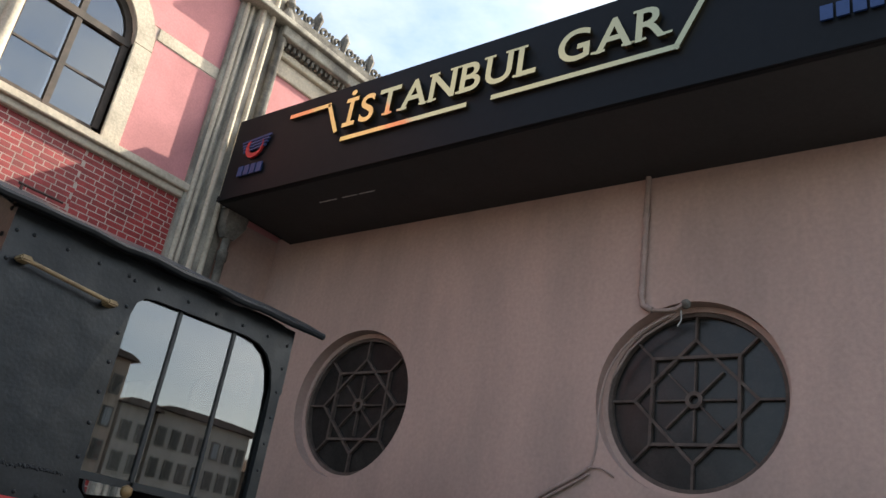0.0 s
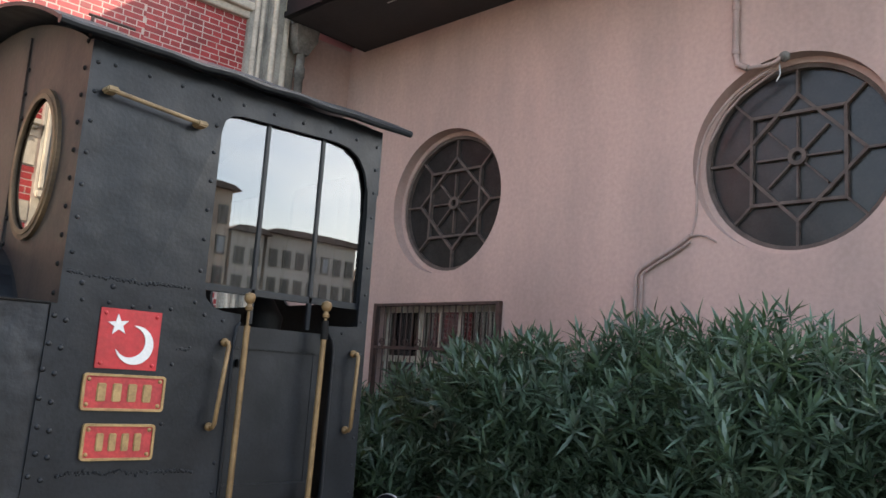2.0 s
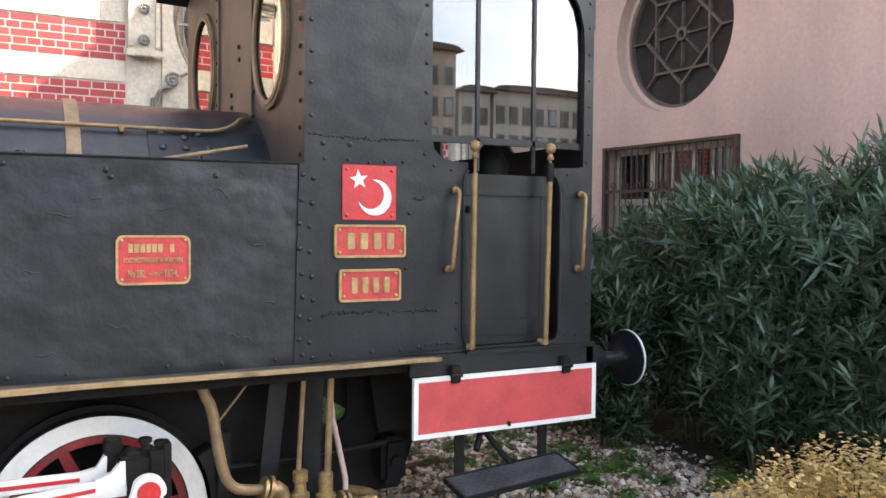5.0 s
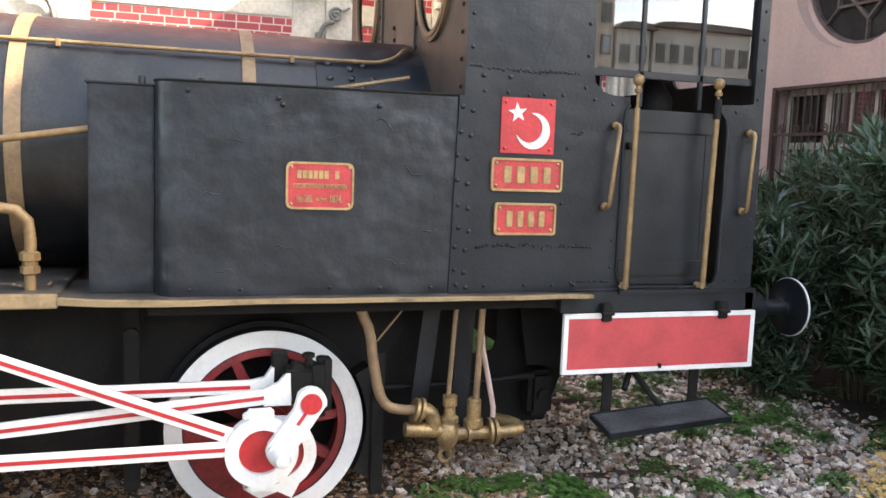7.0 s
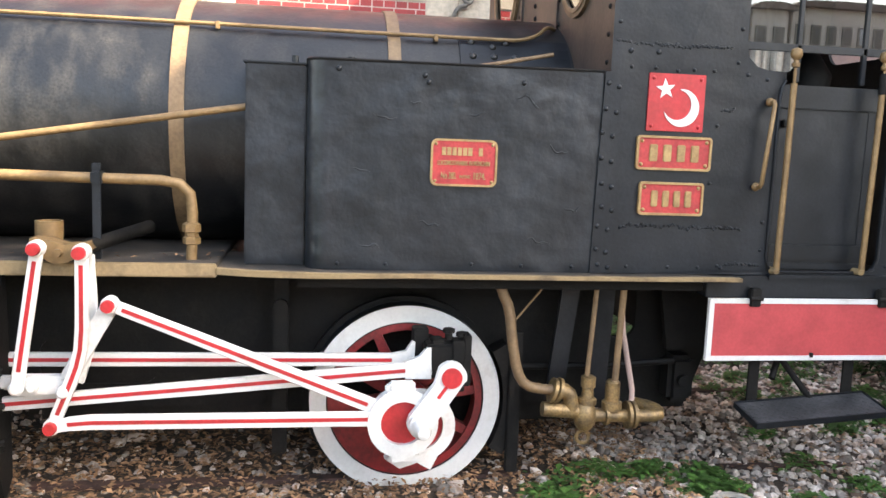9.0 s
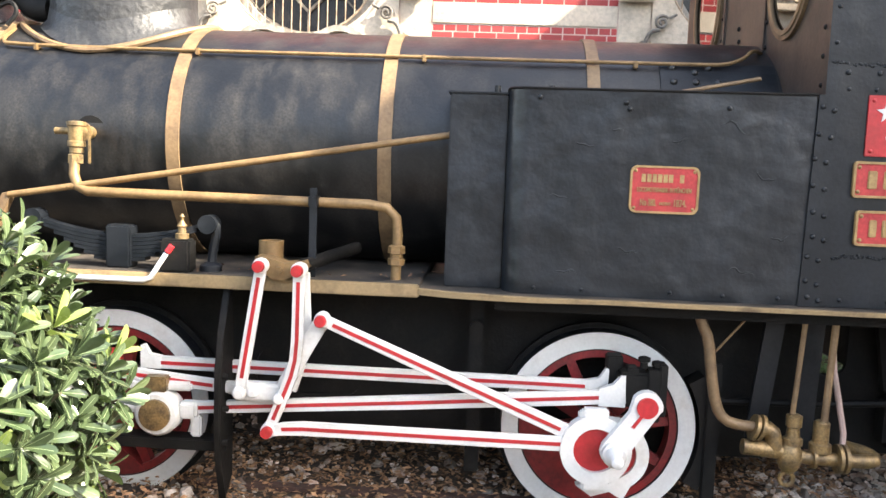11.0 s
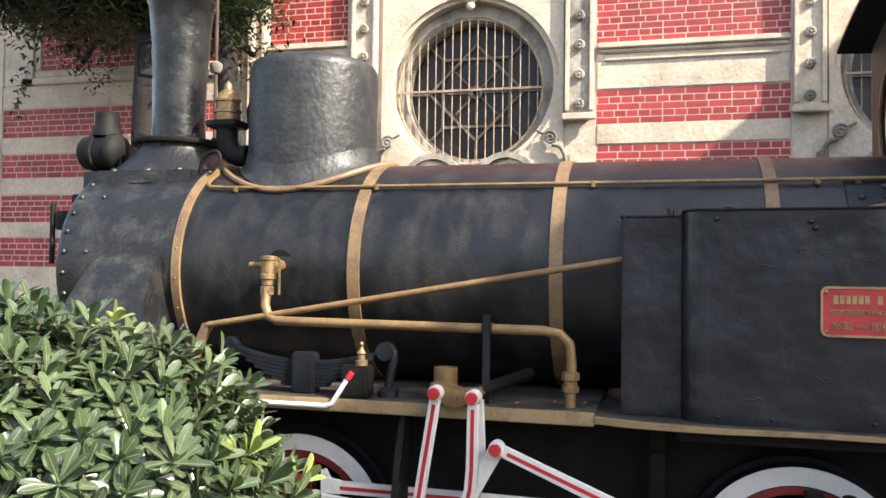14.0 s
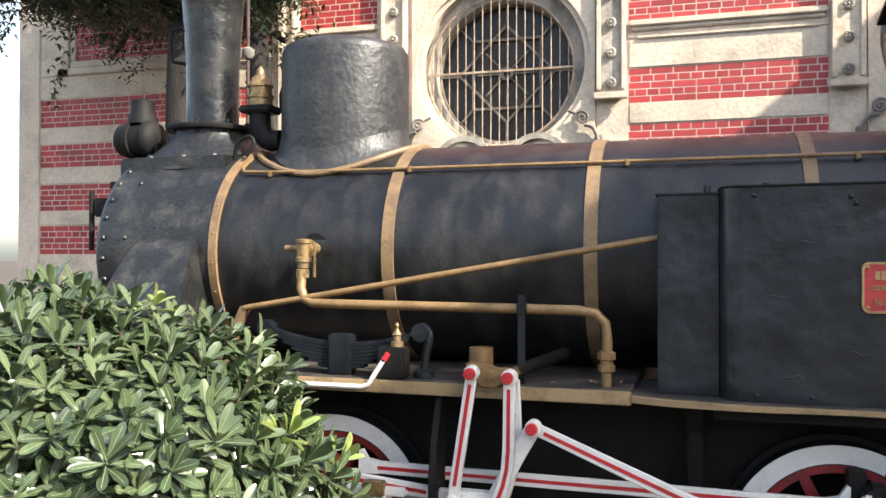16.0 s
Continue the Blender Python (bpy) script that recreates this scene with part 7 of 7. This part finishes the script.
# low yellowing bush
t = thing("yellow_bush", "low bush with small yellow autumn leaves", "bush", UP(2.6, -1.25, GZ))
r = random.Random(9)
V, F = [], []
b = B()
for i in range(760):
    a, q = r.uniform(0, math.tau), r.uniform(0, 1) ** 0.5
    hgt = 0.86 * (1 - 0.5 * q * q) * r.uniform(0.75, 1.0) + (0.14 if i % 37 == 0 else 0)
    tip = Vector((math.cos(a) * 0.95 * q, math.sin(a) * 0.6 * q, hgt))
    foot = Vector((tip.x * 0.5, tip.y * 0.5, 0.1))
    if i % 14 == 0:
        tube(b, [foot, foot.lerp(tip, 0.8)], 0.004, 4)
    for s in range(14):
        p = foot.lerp(tip, 0.35 + 0.65 * s / 13) + Vector((r.gauss(0, 0.015), r.gauss(0, 0.015), 0))
        aa = r.uniform(0, math.tau)
        leaf_cards(V, F, p, (math.cos(aa), math.sin(aa), r.uniform(0, 0.9)), (0, 0, 1), r.uniform(0.026, 0.046), r.uniform(0.018, 0.03), curl=0.2)
part("twigs", b, STEM, t)
ob = raw("foliage", V, F, YELLOWLEAF, True)
ob.parent = t
tagged(ob, kind="stuff")

# tree between the engine and the facade
t = thing("evergreen_tree", "dark-barked evergreen tree with drooping leafy branches", "tree", UP(-6.98, 3.5, GZ))
r = random.Random(17)
b = tube(B(), [(0, 0, -0.1), (0.02, 0, 1.0), (0.0, 0.03, 2.5), (0.05, 0, 4.0), (0.12, 0, 5.5)], 0.15, 14, 1)
part("trunk", b, BARK, t)
part("second_trunk", tube(B(), [(0.9, 0.3, -0.1), (0.92, 0.3, 2.2), (0.88, 0.3, 3.6), (0.7, 0.3, 5.2)], 0.12, 10, 1), BARK, t)
V, F = [], []
b = B()
for i in range(62):
    a = r.uniform(0, math.tau)
    reach = r.uniform(1.0, 3.0) * (0.4 if math.cos(a) > 0.15 else 1.0)
    p0 = Vector((0.05, 0, r.uniform(4.5, 6.6)))
    p1 = p0 + Vector((math.cos(a) * reach, math.sin(a) * reach * 0.6 + 0.5, r.uniform(-0.2, 0.9)))
    tube(b, [p0, p0.lerp(p1, 0.5) + Vector((0, 0, 0.25)), p1], 0.035, 6, 1)
    for k in range(55):
        f = r.uniform(0.2, 1.0)
        c = p0.lerp(p1, f) + Vector((r.gauss(0, 0.22), r.gauss(0, 0.22), r.gauss(0.02, 0.2)))
        for j in range(16):
            aa = r.uniform(0, math.tau)
            leaf_cards(V, F, c + Vector((r.gauss(0, 0.07), r.gauss(0, 0.07), r.gauss(0, 0.06))), (math.cos(aa), math.sin(aa), r.uniform(-0.7, 0.5)), (0, 0, 1), r.uniform(0.07, 0.12), r.uniform(0.03, 0.045), curl=0.2, quick=True)
for i in range(34):
    p0 = Vector((0.1, 0.1, r.uniform(4.6, 5.2)))
    p1 = Vector((r.uniform(-3.2, 0.7), r.uniform(-1.0, 0.5), r.uniform(4.75, 5.5)))
    tube(b, [p0, p0.lerp(p1, 0.5) + Vector((0, 0, 0.2)), p1], 0.025, 6, 1)
    for k in range(50):
        c = p0.lerp(p1, r.uniform(0.25, 1.0)) + Vector((r.gauss(0, 0.2), r.gauss(0, 0.2), r.gauss(0.05, 0.16)))
        for j in range(14):
            aa = r.uniform(0, math.tau)
            leaf_cards(V, F, c + Vector((r.gauss(0, 0.07), r.gauss(0, 0.07), r.gauss(0, 0.06))), (math.cos(aa), math.sin(aa), r.uniform(-0.7, 0.5)), (0, 0, 1), r.uniform(0.07, 0.12), r.uniform(0.03, 0.045), curl=0.2, quick=True)
for i in range(70):
    p0 = Vector((0.0, 0.2, r.uniform(5.0, 6.0)))
    p1 = Vector((r.uniform(-2.8, 0.1), r.uniform(0.5, 1.8), r.uniform(5.4, 7.0)))
    tube(b, [p0, p0.lerp(p1, 0.5) + Vector((0, 0, 0.2)), p1], 0.025, 6, 1)
    for k in range(45):
        c = p0.lerp(p1, r.uniform(0.25, 1.0)) + Vector((r.gauss(0, 0.24), r.gauss(0, 0.24), r.gauss(0.05, 0.2)))
        for j in range(12):
            aa = r.uniform(0, math.tau)
            leaf_cards(V, F, c + Vector((r.gauss(0, 0.07), r.gauss(0, 0.07), r.gauss(0, 0.06))), (math.cos(aa), math.sin(aa), r.uniform(-0.7, 0.5)), (0, 0, 1), r.uniform(0.07, 0.12), r.uniform(0.03, 0.045), curl=0.2, quick=True)
# two thin drooping sprays
for x0, z0, x1, z1 in ((-1.2, 4.6, -1.35, 3.55), (0.85, 4.7, 1.25, 4.2), (-2.0, 4.7, -2.1, 4.2)):
    for k in range(40):
        f = k / 39
        c = Vector((x0 + (x1 - x0) * f + r.gauss(0, 0.05), -0.3 + r.gauss(0, 0.05), z0 + (z1 - z0) * f))
        for j in range(5):
            aa = r.uniform(0, math.tau)
            leaf_cards(V, F, c, (math.cos(aa), math.sin(aa), r.uniform(-0.9, 0.1)), (0, 0, 1), r.uniform(0.04, 0.08), 0.022)
part("branchwork", b, BARK, t)
ob = raw("crown", V, F, TREELEAF, True)
ob.parent = t
tagged(ob, kind="stuff")

# bare tree far off beyond the facade's end
t = thing("bare_tree", "leafless winter tree in the far distance", "tree", UP(-30, 16, GZ))
b = B()
r = random.Random(31)


def twig(p, d, ln, rad, depth):
    q = p + d * ln
    tube(b, [p, p.lerp(q, 0.5) + Vector((r.gauss(0, 0.05), r.gauss(0, 0.05), 0)), q], rad, 4)
    if depth:
        for _ in range(3):
            twig(p.lerp(q, r.uniform(0.5, 1.0)), (d + Vector((r.gauss(0, 0.45), r.gauss(0, 0.45), r.uniform(-0.05, 0.4)))).normalized(), ln * r.uniform(0.55, 0.8), rad * 0.6, depth - 1)


twig(Vector((0, 0, 0)), Vector((0, 0, 1)), 2.6, 0.14, 5)
part("branches", b, BARK, t)
# ---- bricks of the facade ----
def brick_boxes(x0, x1, z0, z1, seed, course=0.078):
    """Boxes of a brick field in alternating header and stretcher courses."""
    r = random.Random(seed)
    n = max(1, round((z1 - z0) / course))
    c = (z1 - z0) / n
    out = []
    for k in range(n):
        step = 0.25 if k % 2 == 0 else 0.135
        x = x0 - (0.06 if k % 2 else 0.0) * (1 + (k // 2) % 2)
        while x < x1 - 0.01:
            a, bq = max(x, x0), min(x + step - 0.015, x1)
            if bq - a > 0.03:
                out.append((a, bq, z0 + k * c + 0.005, z0 + (k + 1) * c - 0.009, 0.0125 + r.uniform(-0.0005, 0.0015)))
            x += step
    return out


NEAR = [(-2.34, -0.24, 3.43, 3.83), (-2.34, -0.24, 2.86, 3.19)]
REST = [(-2.34, -0.24, 4.37, 6.3), (-2.34, -0.24, 2.24, 2.62), (-10.62, -6.9, 1.69, 2.10), (-10.62, -6.9, 2.31, 2.69), (-10.62, -6.9, 2.93, 3.26), (-10.62, -6.9, 3.50, 3.90),
        (-10.0, -6.9, 4.43, 6.3), (-6.50, -5.44, 4.58, 6.3), (2.4, 3.74, 4.3, 6.34), (0.13, 2.4, 5.2, 6.34), (-4.96, -2.72, 5.2, 6.34), (2.7, 3.74, 2.2, 3.2)]
shared = {}
count = 0
for i, (x0, x1, z0, z1) in enumerate(NEAR):
    for a, c, p, q, d in brick_boxes(x0, x1, z0, z1, i):
        key = (round(c - a, 3), round(q - p, 3))
        if key not in shared:
            shared[key] = finish("brick", box(B(), 0, c - a, -0.016, 0.06, 0, q - p), BRICK, 0)
        ob = new("brick", shared[key])
        ob.parent = wall_north
        ob.location = (a, FY - d + 0.016, p)
        count += 1
vs, fs = [], []
for i, (x0, x1, z0, z1) in enumerate(REST):
    for a, c, p, q, d in brick_boxes(x0, x1, z0, z1, 50 + i):
        n = len(vs)
        for y in (FY - d, FY + 0.05):
            vs += [(a, y, p), (c, y, p), (c, y, q), (a, y, q)]
        fs += [(n, n + 1, n + 2, n + 3), (n, n + 4, n + 5, n + 1), (n + 1, n + 5, n + 6, n + 2), (n + 2, n + 6, n + 7, n + 3), (n + 3, n + 7, n + 4, n)]
ob = raw("brick_courses", vs, fs, BRICK)
ob.parent = wall_north
tagged(ob, kind="stuff")
